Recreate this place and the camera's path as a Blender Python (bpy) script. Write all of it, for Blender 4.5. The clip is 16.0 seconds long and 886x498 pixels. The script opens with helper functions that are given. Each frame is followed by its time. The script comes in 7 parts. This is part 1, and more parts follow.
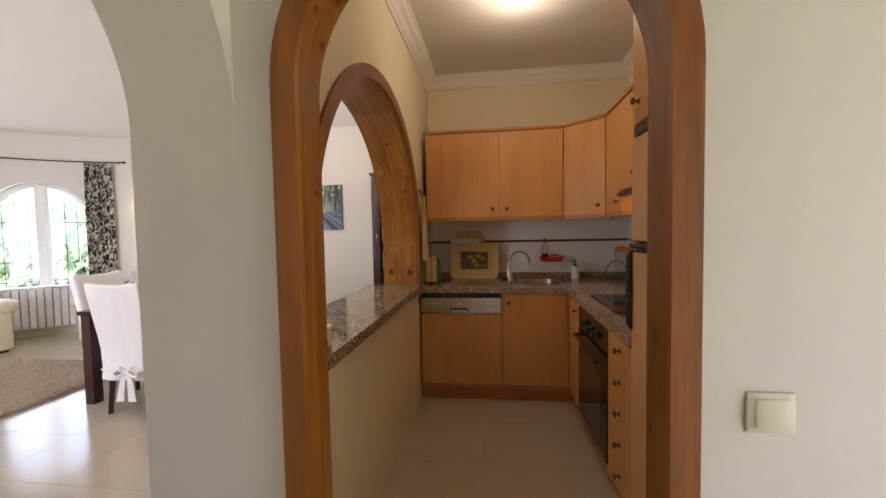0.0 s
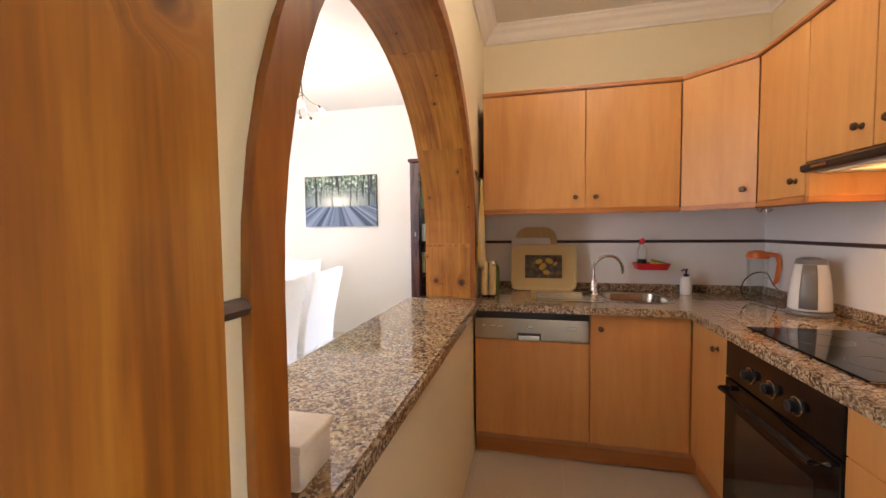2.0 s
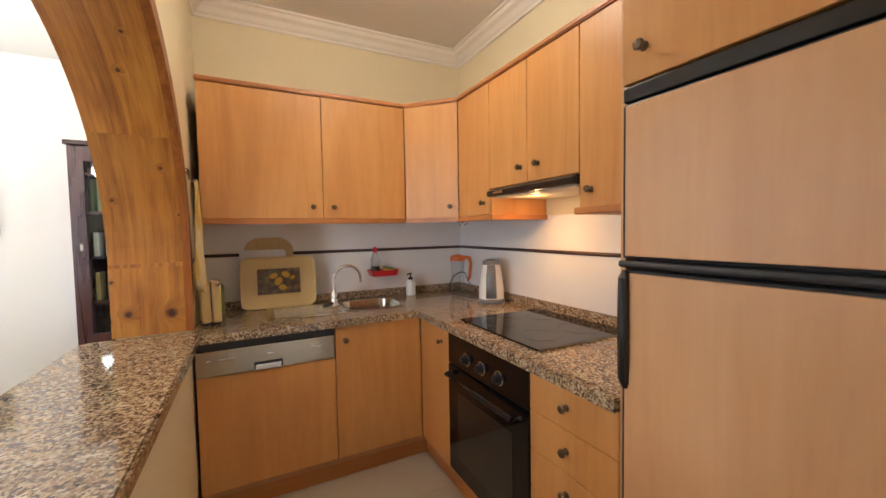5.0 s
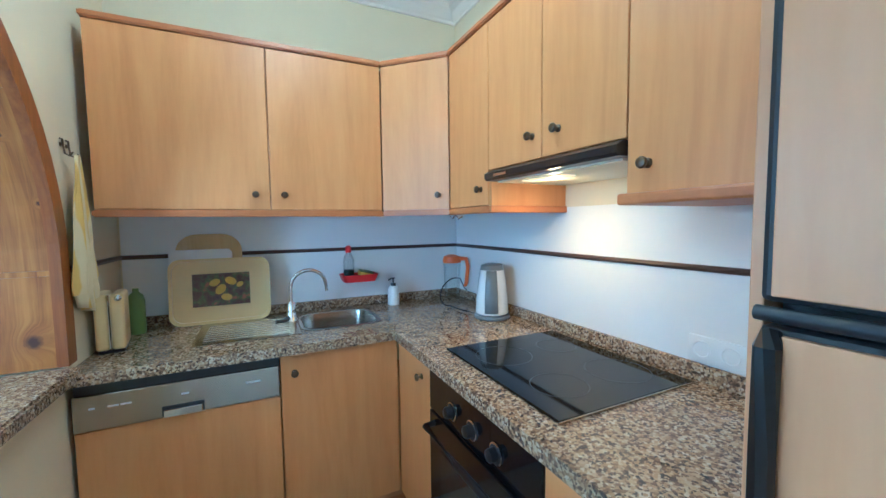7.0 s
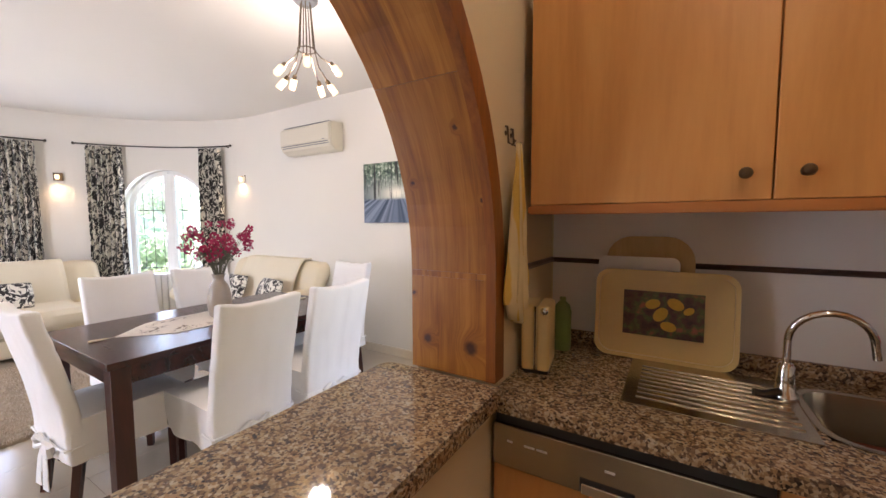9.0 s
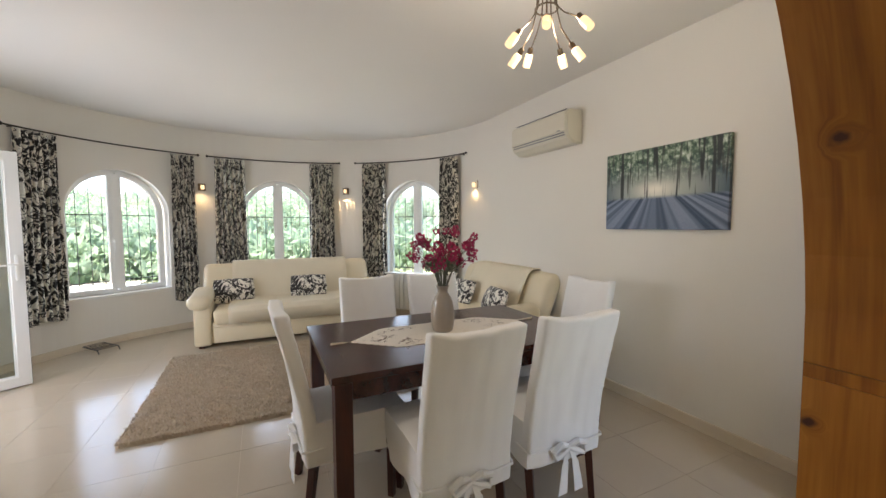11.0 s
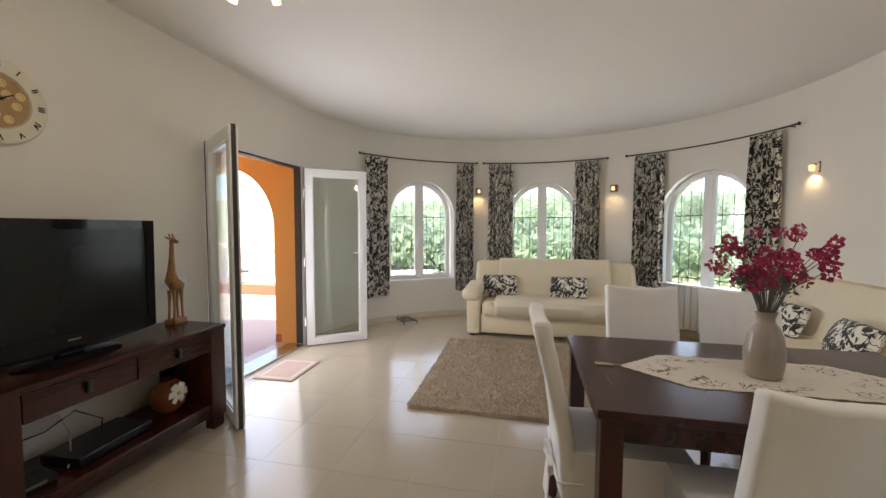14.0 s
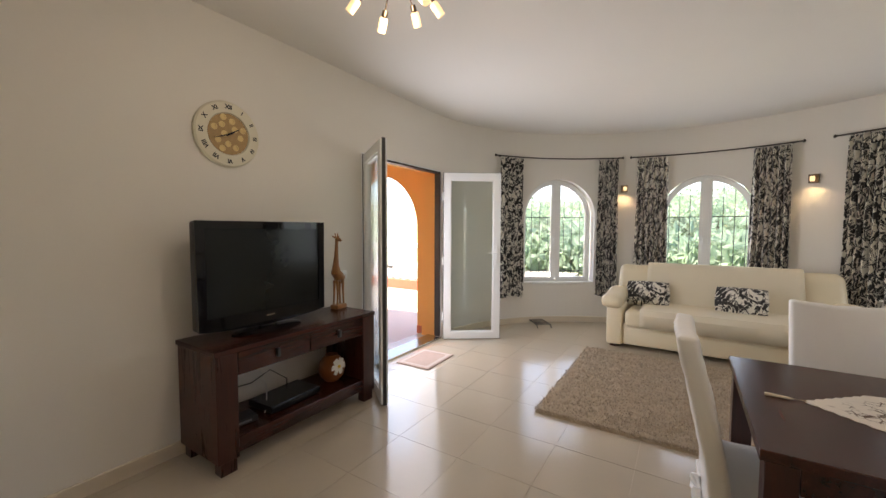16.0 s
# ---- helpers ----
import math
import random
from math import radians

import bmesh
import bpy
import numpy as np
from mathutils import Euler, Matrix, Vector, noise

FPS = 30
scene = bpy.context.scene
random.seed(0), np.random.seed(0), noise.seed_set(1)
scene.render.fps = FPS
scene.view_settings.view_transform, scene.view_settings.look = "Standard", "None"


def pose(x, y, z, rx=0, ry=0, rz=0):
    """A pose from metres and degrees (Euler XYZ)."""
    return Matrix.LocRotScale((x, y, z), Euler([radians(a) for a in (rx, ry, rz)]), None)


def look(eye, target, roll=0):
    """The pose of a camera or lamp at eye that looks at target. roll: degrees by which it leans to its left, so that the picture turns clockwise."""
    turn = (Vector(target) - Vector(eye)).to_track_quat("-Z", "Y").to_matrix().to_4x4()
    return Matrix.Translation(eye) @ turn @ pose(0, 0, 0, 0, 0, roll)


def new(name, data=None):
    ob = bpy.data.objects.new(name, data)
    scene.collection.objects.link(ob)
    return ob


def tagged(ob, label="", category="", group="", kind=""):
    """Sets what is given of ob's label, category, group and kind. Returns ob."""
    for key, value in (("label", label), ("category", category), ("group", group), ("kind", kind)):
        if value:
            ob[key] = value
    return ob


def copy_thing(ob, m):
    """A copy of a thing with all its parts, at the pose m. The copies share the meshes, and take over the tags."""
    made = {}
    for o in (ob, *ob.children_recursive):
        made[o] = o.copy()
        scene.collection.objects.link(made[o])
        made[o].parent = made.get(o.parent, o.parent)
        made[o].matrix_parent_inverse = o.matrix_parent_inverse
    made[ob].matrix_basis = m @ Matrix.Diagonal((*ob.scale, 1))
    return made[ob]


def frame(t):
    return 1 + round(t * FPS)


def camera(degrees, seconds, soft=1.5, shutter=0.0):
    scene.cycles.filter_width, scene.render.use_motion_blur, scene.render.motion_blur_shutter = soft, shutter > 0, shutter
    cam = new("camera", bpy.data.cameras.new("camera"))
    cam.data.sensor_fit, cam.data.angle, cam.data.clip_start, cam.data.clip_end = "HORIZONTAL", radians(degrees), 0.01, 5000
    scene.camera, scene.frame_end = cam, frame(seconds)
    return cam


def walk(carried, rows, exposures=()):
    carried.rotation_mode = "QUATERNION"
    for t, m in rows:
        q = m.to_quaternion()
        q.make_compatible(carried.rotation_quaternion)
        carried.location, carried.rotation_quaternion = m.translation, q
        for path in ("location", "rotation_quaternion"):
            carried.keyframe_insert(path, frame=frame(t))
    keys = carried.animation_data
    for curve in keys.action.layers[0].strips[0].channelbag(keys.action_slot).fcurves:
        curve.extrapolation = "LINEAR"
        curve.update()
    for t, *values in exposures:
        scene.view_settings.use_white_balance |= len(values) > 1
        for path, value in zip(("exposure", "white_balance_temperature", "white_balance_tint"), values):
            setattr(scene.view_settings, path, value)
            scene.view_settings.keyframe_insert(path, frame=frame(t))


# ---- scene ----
cam = camera(98.5, 16.0)
PATH = [
    (0, (0.588, 0.036, 1.347), (0.325, 2.016, 1.254), -1.1),
    (0.5, (0.548, 0.25, 1.345), (0.123, 2.202, 1.253), -0.9),
    (1, (0.459, 0.47, 1.34), (-0.036, 2.405, 1.244), -0.7),
    (1.5, (0.387, 0.646, 1.334), (-0.11, 2.581, 1.237), -0.6),
    (2, (0.324, 0.794, 1.33), (-0.124, 2.741, 1.234), -0.6),
    (2.5, (0.274, 0.859, 1.348), (0.012, 2.84, 1.257), -0.7),
    (3, (0.25, 0.876, 1.375), (0.26, 2.873, 1.275), -0.8),
    (3.5, (0.255, 0.873, 1.373), (0.541, 2.851, 1.285), -0.8),
    (4, (0.246, 0.878, 1.371), (0.781, 2.803, 1.286), -0.9),
    (4.5, (0.234, 0.894, 1.371), (0.97, 2.751, 1.285), -0.9),
    (4.7, (0.235, 0.902, 1.369), (1.049, 2.727, 1.283), -1.0),
    (6.8, (0.566, 1.279, 1.384), (1.615, 2.977, 1.26), -0.8),
    (7, (0.589, 1.357, 1.386), (1.453, 3.155, 1.253), -0.7),
    (7.5, (0.614, 1.547, 1.403), (0.993, 3.506, 1.264), -0.6),
    (8, (0.611, 1.744, 1.399), (0.636, 3.739, 1.257), -0.5),
    (8.5, (0.558, 1.905, 1.401), (0.047, 3.834, 1.264), -0.5),
    (9, (0.442, 2.002, 1.405), (-0.597, 3.705, 1.261), -0.2),
    (9.5, (0.293, 2.092, 1.407), (-1.109, 3.51, 1.257), -0.2),
    (10, (0.183, 2.206, 1.423), (-1.459, 3.337, 1.265), -0.1),
    (10.2, (0.142, 2.248, 1.425), (-1.572, 3.267, 1.269), -0.1),
    (12.3, (-0.309, 2.473, 1.427), (-2.175, 3.186, 1.326), -0.0),
    (12.5, (-0.319, 2.45, 1.437), (-2.22, 3.06, 1.33), 0.0),
    (13, (-0.328, 2.419, 1.426), (-2.309, 2.671, 1.315), 0.1),
    (13.5, (-0.327, 2.397, 1.417), (-2.321, 2.298, 1.308), 0.1),
    (14, (-0.32, 2.379, 1.41), (-2.274, 1.965, 1.298), 0.2),
    (14.5, (-0.275, 2.361, 1.424), (-2.163, 1.711, 1.313), 0.2),
    (15, (-0.246, 2.373, 1.43), (-2.076, 1.574, 1.317), 0.2),
    (15.5, (-0.261, 2.414, 1.429), (-2.021, 1.471, 1.316), 0.1),
    (16, (-0.316, 2.444, 1.407), (-2.0, 1.37, 1.298), 0.2),
]
EXPOSURES = [
    (0, 2.88, 6400, 24), (0.5, 3.35, 6600, 31), (1, 3.65, 6300, 22), (1.5, 3.75, 5900, 17), (2, 3.8, 6200, 25), (3, 3.75, 5900, 22), (4.5, 3.85, 6100, 21), (7, 4.35, 3600, -6), (7.5, 4.0, 3950, 4),
    (8, 3.85, 4800, 10), (8.5, 3.5, 6100, 24), (9, 3.1, 6300, 27), (9.5, 2.9, 6400, 19), (10, 2.6, 6500, 19), (12.5, 2.2, 6500, 16), (13.5, 2.08, 6600, 17), (14, 2.1, 6700, 19), (16, 2.15, 6800, 21),
]
walk(cam, [(t, look(eye, target, roll)) for t, eye, target, roll in PATH], EXPOSURES)

# ---- light ----
world = bpy.data.worlds.new("world")
scene.world = world
world.use_nodes = True
wn = world.node_tree.nodes
sky = wn.new("ShaderNodeTexSky")
sky.sky_type, sky.sun_disc = "NISHITA", False
SUN_AZ, SUN_EL = radians(292), radians(56)
sky.sun_elevation, sky.sun_rotation = SUN_EL, radians(90) - SUN_AZ
wn["Background"].inputs["Strength"].default_value = 0.15
world.node_tree.links.new(sky.outputs[0], wn["Background"].inputs["Color"])


def lamp(name, kind, m, energy, color=(1, 1, 1), **kw):
    d = bpy.data.lights.new(name, kind)
    d.energy, d.color = energy, color
    for k, v in kw.items():
        if k == "size": d.size = v
        elif k == "size_y": d.shape, d.size_y = "RECTANGLE", v
        elif k == "angle": d.angle = v
        elif k == "radius": d.shadow_soft_size = v
        elif k == "spot": d.spot_size, d.spot_blend = v, 0.8
    ob = new(name, d)
    ob.matrix_world = m
    return ob


sun_dir = Vector((math.cos(SUN_AZ) * math.cos(SUN_EL), math.sin(SUN_AZ) * math.cos(SUN_EL), math.sin(SUN_EL)))
lamp("sun", "SUN", look(sun_dir * 20, (0, 0, 0)), 5.0, (1, 0.94, 0.85), angle=radians(0.5))


# ---- materials ----
def mat(name):
    m = bpy.data.materials.new(name)
    m.use_nodes = True
    return m, m.node_tree.nodes, m.node_tree.links, m.node_tree.nodes["Principled BSDF"]


def coords(n, l, space="Object", scale=(1, 1, 1), rot=(0, 0, 0)):
    tc, mp = n.new("ShaderNodeTexCoord"), n.new("ShaderNodeMapping")
    mp.inputs["Scale"].default_value, mp.inputs["Rotation"].default_value = scale, rot
    l.new(tc.outputs[space], mp.inputs["Vector"])
    return mp.outputs[0]


def noise_tex(n, l, vec, scale, detail=3, rough=0.55, dist=0.0):
    t = n.new("ShaderNodeTexNoise")
    t.inputs["Scale"].default_value, t.inputs["Detail"].default_value = scale, detail
    t.inputs["Roughness"].default_value, t.inputs["Distortion"].default_value = rough, dist
    l.new(vec, t.inputs["Vector"])
    return t.outputs["Fac"]


def ramp(n, l, fac, stops, mode="LINEAR"):
    r = n.new("ShaderNodeValToRGB")
    r.color_ramp.interpolation = mode
    e = r.color_ramp.elements
    while len(e) < len(stops): e.new(0.5)
    for el, (p, c) in zip(e, stops):
        el.position, el.color = p, (*c, 1) if len(c) == 3 else c
    l.new(fac, r.inputs[0])
    return r.outputs[0]


def mix(n, l, fac, a, b, kind="MIX"):
    m = n.new("ShaderNodeMix")
    m.data_type, m.blend_type = "RGBA", kind
    for sock, v in ((m.inputs[0], fac), (m.inputs[6], a), (m.inputs[7], b)):
        if hasattr(v, "is_output"): l.new(v, sock)
        elif isinstance(v, (int, float)): sock.default_value = v
        else: sock.default_value = (*v, 1)
    return m.outputs[2]


def mathn(n, l, op, a, b=0.0, c=0.0):
    m = n.new("ShaderNodeMath")
    m.operation = op
    for sock, v in zip(m.inputs, (a, b, c)):
        if hasattr(v, "is_output"): l.new(v, sock)
        else: sock.default_value = v
    return m.outputs[0]


def bump(n, l, bsdf, height, strength=0.2, dist=0.01):
    b = n.new("ShaderNodeBump")
    b.inputs["Strength"].default_value, b.inputs["Distance"].default_value = strength, dist
    l.new(height, b.inputs["Height"])
    l.new(b.outputs[0], bsdf.inputs["Normal"])


def surf(name, base, rough=0.6, var=0.12, scale=3.0, grain=60.0, bmp=0.1, metal=0.0, spec=None, rvar=0.08, island=0.0, coat=0.0):
    """A plain surface with broad and fine variation."""
    m, n, l, b = mat(name)
    v = coords(n, l)
    f1, f2 = noise_tex(n, l, v, scale, 4), noise_tex(n, l, v, grain, 3)
    dark, light = [c * (1 - var) for c in base], [min(1, c * (1 + var)) for c in base]
    c = mix(n, l, mathn(n, l, "ADD", mathn(n, l, "MULTIPLY", f1, 0.7), mathn(n, l, "MULTIPLY", f2, 0.3)), dark, light)
    if island:
        oi = n.new("ShaderNodeObjectInfo")
        c = mix(n, l, mathn(n, l, "MULTIPLY", oi.outputs["Random"], island), c, [x * 0.7 for x in base])
    l.new(c, b.inputs["Base Color"])
    l.new(mathn(n, l, "MULTIPLY_ADD", f1, rvar, rough - rvar / 2), b.inputs["Roughness"])
    b.inputs["Metallic"].default_value = metal
    if spec is not None: b.inputs["Specular IOR Level"].default_value = spec
    if coat: b.inputs["Coat Weight"].default_value = coat; b.inputs["Coat Roughness"].default_value = 0.08
    if bmp: bump(n, l, b, f2, bmp, 0.004)
    return m


def wood(name, dark, mid, light, along="z", rough=0.45, stretch=9.0, grain=9.0, knots=0.0, bmp=0.08, coat=0.0, rnd=0.0):
    m, n, l, b = mat(name)
    sc = {"x": (1 / stretch, 1, 1), "y": (1, 1 / stretch, 1), "z": (1, 1, 1 / stretch)}[along]
    v = coords(n, l, scale=sc)
    if rnd:
        oi, add = n.new("ShaderNodeObjectInfo"), n.new("ShaderNodeVectorMath")
        add.operation = "ADD"
        mul = mathn(n, l, "MULTIPLY", oi.outputs["Random"], 17.0)
        l.new(v, add.inputs[0]); l.new(mul, add.inputs[1]); v = add.outputs[0]
    g1 = noise_tex(n, l, v, grain, 5, 0.6, 1.2)
    g2 = noise_tex(n, l, v, grain * 9, 3, 0.6)
    f = mathn(n, l, "ADD", mathn(n, l, "MULTIPLY", g1, 0.75), mathn(n, l, "MULTIPLY", g2, 0.25))
    c = ramp(n, l, f, [(0.3, dark), (0.5, mid), (0.7, light)])
    if knots:
        vo = n.new("ShaderNodeTexVoronoi")
        vo.inputs["Scale"].default_value = knots
        l.new(coords(n, l, scale={"x": (0.6, 1, 1), "y": (1, 0.6, 1), "z": (1, 1, 0.6)}[along]), vo.inputs["Vector"])
        k = ramp(n, l, vo.outputs["Distance"], [(0.07, (1, 1, 1)), (0.12, (0, 0, 0))])
        c = mix(n, l, k, c, [x * 0.3 for x in dark])
    if rnd:
        c = mix(n, l, mathn(n, l, "MULTIPLY", oi.outputs["Random"], rnd), c, [x * 0.62 for x in mid])
    l.new(c, b.inputs["Base Color"])
    l.new(mathn(n, l, "MULTIPLY_ADD", g1, 0.15, rough - 0.07), b.inputs["Roughness"])
    if coat: b.inputs["Coat Weight"].default_value = coat; b.inputs["Coat Roughness"].default_value = 0.12
    bump(n, l, b, g2, bmp, 0.002)
    return m


def pine(name, dark, mid, light):
    """Varnished pine boards: close upright grain, ringed knots, each board its own tone."""
    m, n, l, b = mat(name)
    tc, oi = n.new("ShaderNodeTexCoord"), n.new("ShaderNodeObjectInfo")
    sx, cx = n.new("ShaderNodeSeparateXYZ"), n.new("ShaderNodeCombineXYZ")
    l.new(tc.outputs["UV"], sx.inputs[0])
    r = mathn(n, l, "MULTIPLY", oi.outputs["Random"], 9.0)
    u = mathn(n, l, "ADD", sx.outputs[0], r)
    l.new(u, cx.inputs[0]); l.new(sx.outputs[1], cx.inputs[1])
    vo = n.new("ShaderNodeTexVoronoi"); vo.voronoi_dimensions = "2D"; vo.inputs["Scale"].default_value = 5.2
    wob = n.new("ShaderNodeVectorMath"); wob.operation = "ADD"
    l.new(cx.outputs[0], wob.inputs[0]); l.new(mathn(n, l, "MULTIPLY", noise_tex(n, l, cx.outputs[0], 60, 2), 0.012), wob.inputs[1])
    l.new(wob.outputs[0], vo.inputs["Vector"])
    sc = n.new("ShaderNodeSeparateColor"); l.new(vo.outputs["Color"], sc.inputs[0])
    d = mathn(n, l, "MULTIPLY", vo.outputs["Distance"], mathn(n, l, "MULTIPLY_ADD", sc.outputs[0], 1.9, 0.6))
    near = ramp(n, l, d, [(0.0, (1, 1, 1)), (0.28, (0, 0, 0))], "EASE")
    g = n.new("ShaderNodeCombineXYZ")
    l.new(mathn(n, l, "MULTIPLY_ADD", near, 0.05, u), g.inputs[0]); l.new(mathn(n, l, "MULTIPLY", sx.outputs[1], 0.045), g.inputs[1]); l.new(r, g.inputs[2])
    g1, g2 = noise_tex(n, l, g.outputs[0], 38, 3, 0.6, 0.6), noise_tex(n, l, g.outputs[0], 260, 2, 0.6)
    g0 = noise_tex(n, l, cx.outputs[0], 5, 3)
    f = mathn(n, l, "ADD", mathn(n, l, "MULTIPLY", g1, 0.62), mathn(n, l, "ADD", mathn(n, l, "MULTIPLY", g2, 0.16), mathn(n, l, "MULTIPLY", g0, 0.22)))
    c = ramp(n, l, f, [(0.38, dark), (0.5, mid), (0.6, light)])
    c = mix(n, l, mathn(n, l, "MULTIPLY", near, 0.55), c, dark)
    c = mix(n, l, mathn(n, l, "MULTIPLY", oi.outputs["Random"], 0.45), c, [x * 0.6 for x in mid])
    c = mix(n, l, ramp(n, l, d, [(0.045, (1, 1, 1)), (0.1, (0, 0, 0))]), c, (0.06, 0.015, 0.004))
    l.new(c, b.inputs["Base Color"])
    l.new(mathn(n, l, "MULTIPLY_ADD", g1, 0.15, 0.3), b.inputs["Roughness"])
    b.inputs["Coat Weight"].default_value = 0.3; b.inputs["Coat Roughness"].default_value = 0.15
    bump(n, l, b, g1, 0.08, 0.002)
    return m


def glow(name, color, strength):
    m, n, l, b = mat(name)
    b.inputs["Base Color"].default_value = (*color, 1)
    b.inputs["Emission Color"].default_value = (*color, 1)
    b.inputs["Emission Strength"].default_value = strength
    return m


def granite(name):
    m, n, l, b = mat(name)
    v = coords(n, l)
    vo = n.new("ShaderNodeTexVoronoi"); vo.inputs["Scale"].default_value = 150; l.new(v, vo.inputs["Vector"])
    sep = n.new("ShaderNodeSeparateColor"); l.new(vo.outputs["Color"], sep.inputs[0])
    f = mathn(n, l, "ADD", mathn(n, l, "MULTIPLY", sep.outputs[0], 0.52), mathn(n, l, "MULTIPLY", noise_tex(n, l, v, 30, 4, 0.7), 0.5))
    c = ramp(n, l, f, [(0.22, (0.035, 0.028, 0.024)), (0.36, (0.15, 0.095, 0.06)), (0.5, (0.33, 0.215, 0.11)), (0.62, (0.44, 0.32, 0.18)), (0.78, (0.56, 0.47, 0.33))])
    c = mix(n, l, ramp(n, l, noise_tex(n, l, v, 120, 2), [(0.6, (0, 0, 0)), (0.65, (1, 1, 1))]), c, (0.06, 0.05, 0.045))
    c = mix(n, l, ramp(n, l, noise_tex(n, l, v, 14, 3), [(0.5, (0, 0, 0)), (0.7, (0.3, 0.3, 0.3))]), c, (0.2, 0.14, 0.1))
    l.new(c, b.inputs["Base Color"])
    l.new(mathn(n, l, "MULTIPLY_ADD", sep.outputs[1], 0.04, 0.035), b.inputs["Roughness"])
    return m


def glass_mat(name, tint=(1, 1, 1), gloss=1.0):
    m, n, l, b = mat(name)
    out = n["Material Output"]
    tr, gl, mx, fr = n.new("ShaderNodeBsdfTransparent"), n.new("ShaderNodeBsdfGlossy"), n.new("ShaderNodeMixShader"), n.new("ShaderNodeFresnel")
    tr.inputs[0].default_value = (*tint, 1)
    gl.inputs["Roughness"].default_value = 0.01
    fr.inputs["IOR"].default_value = 1.5
    l.new(mathn(n, l, "MULTIPLY", fr.outputs[0], gloss), mx.inputs[0])
    l.new(tr.outputs[0], mx.inputs[1]); l.new(gl.outputs[0], mx.inputs[2]); l.new(mx.outputs[0], out.inputs[0])
    return m


def vine(name, base, ink, scale=1.0, dense=0.0):
    """Ivory cloth printed with dark curling stems and leaves; scale in metres of cloth."""
    m, n, l, b = mat(name)
    v = coords(n, l, "UV")
    n1 = noise_tex(n, l, v, 7.5 * scale, 1, 0.4, 0.6)
    off = mathn(n, l, "ABSOLUTE", mathn(n, l, "SUBTRACT", n1, 0.5))
    stems = ramp(n, l, off, [(0.012 + dense * 0.02, (1, 1, 1)), (0.022 + dense * 0.02, (0, 0, 0))])
    n2 = noise_tex(n, l, v, 11.0 * scale, 1, 0.4, 1.5)
    curls = ramp(n, l, mathn(n, l, "ABSOLUTE", mathn(n, l, "SUBTRACT", n2, 0.42)), [(0.01 + dense * 0.02, (1, 1, 1)), (0.02 + dense * 0.02, (0, 0, 0))])
    near = ramp(n, l, off, [(0.1 + dense * 0.1, (1, 1, 1)), (0.14 + dense * 0.1, (0, 0, 0))])
    wob = n.new("ShaderNodeVectorMath"); wob.operation = "ADD"
    l.new(v, wob.inputs[0]); l.new(mathn(n, l, "MULTIPLY", n1, 0.25 / scale), wob.inputs[1])
    out = []
    for rot, sc in ((0.75, 30), (-0.6, 26)):
        mp = n.new("ShaderNodeMapping"); mp.inputs["Rotation"].default_value = (0, 0, rot); mp.inputs["Scale"].default_value = (1, 0.42, 1)
        l.new(wob.outputs[0], mp.inputs["Vector"])
        vo = n.new("ShaderNodeTexVoronoi"); vo.voronoi_dimensions = "2D"; vo.inputs["Scale"].default_value = sc * scale; vo.inputs["Randomness"].default_value = 0.8
        l.new(mp.outputs[0], vo.inputs["Vector"])
        out.append(ramp(n, l, vo.outputs["Distance"], [(0.24 + dense * 0.1, (1, 1, 1)), (0.29 + dense * 0.1, (0, 0, 0))]))
    leaves = mix(n, l, 1.0, mix(n, l, 1.0, out[0], out[1], "LIGHTEN"), near, "MULTIPLY")
    f = mix(n, l, 1.0, mix(n, l, 1.0, stems, curls, "LIGHTEN"), leaves, "LIGHTEN")
    l.new(mix(n, l, f, base, ink), b.inputs["Base Color"])
    b.inputs["Roughness"].default_value = 0.9
    b.inputs["Sheen Weight"].default_value = 0.2
    bump(n, l, b, noise_tex(n, l, v, 300, 2), 0.15, 0.002)
    return m


M = {}
M["wall"] = surf("wall_plaster", (0.78, 0.745, 0.68), 0.85, 0.04, 1.3, 90, 0.12, spec=0.2)
M["wall_k"] = surf("kitchen_plaster", (0.77, 0.675, 0.46), 0.7, 0.04, 1.3, 90, 0.1, spec=0.25)
M["tile_wall"] = surf("backsplash", (0.83, 0.81, 0.77), 0.35, 0.03, 2, 40, 0.03)
M["ceil"] = surf("ceiling_paint", (0.8, 0.77, 0.72), 0.9, 0.03, 1.0, 120, 0.1, spec=0.15)
M["crown"] = surf("crown_plaster", (0.84, 0.8, 0.72), 0.7, 0.03, 2, 60, 0.05)
M["grout"] = surf("grout", (0.58, 0.49, 0.37), 0.9, 0.1, 8, 100, 0.2)
M["tile"] = surf("floor_tile", (0.51, 0.435, 0.335), 0.15, 0.06, 2.2, 25, 0.02, island=0.1, rvar=0.06)
M["skirt"] = surf("skirting_tile", (0.68, 0.59, 0.46), 0.25, 0.06, 3, 30, 0.03)
M["pine"] = pine("pine_lining", (0.23, 0.07, 0.005), (0.42, 0.155, 0.014), (0.53, 0.225, 0.028))
# same pine, darkened: the shade on the doorway's jamb is in the colour
M["pine_shaded"] = pine("pine_shaded_lining", (0.15, 0.04, 0.003), (0.265, 0.086, 0.006), (0.36, 0.135, 0.012))
M["pine_dark"] = wood("pine_trim", (0.15, 0.038, 0.003), (0.27, 0.08, 0.006), (0.38, 0.13, 0.012), "z", 0.38, 12, 10, coat=0.35)
M["beech"] = wood("beech_front", (0.53, 0.235, 0.062), (0.62, 0.295, 0.085), (0.68, 0.345, 0.11), "z", 0.4, 10, 6, bmp=0.03)
M["beech_x"] = wood("beech_rail", (0.42, 0.15, 0.035), (0.49, 0.19, 0.05), (0.55, 0.235, 0.065), "x", 0.4, 10, 7, bmp=0.03)
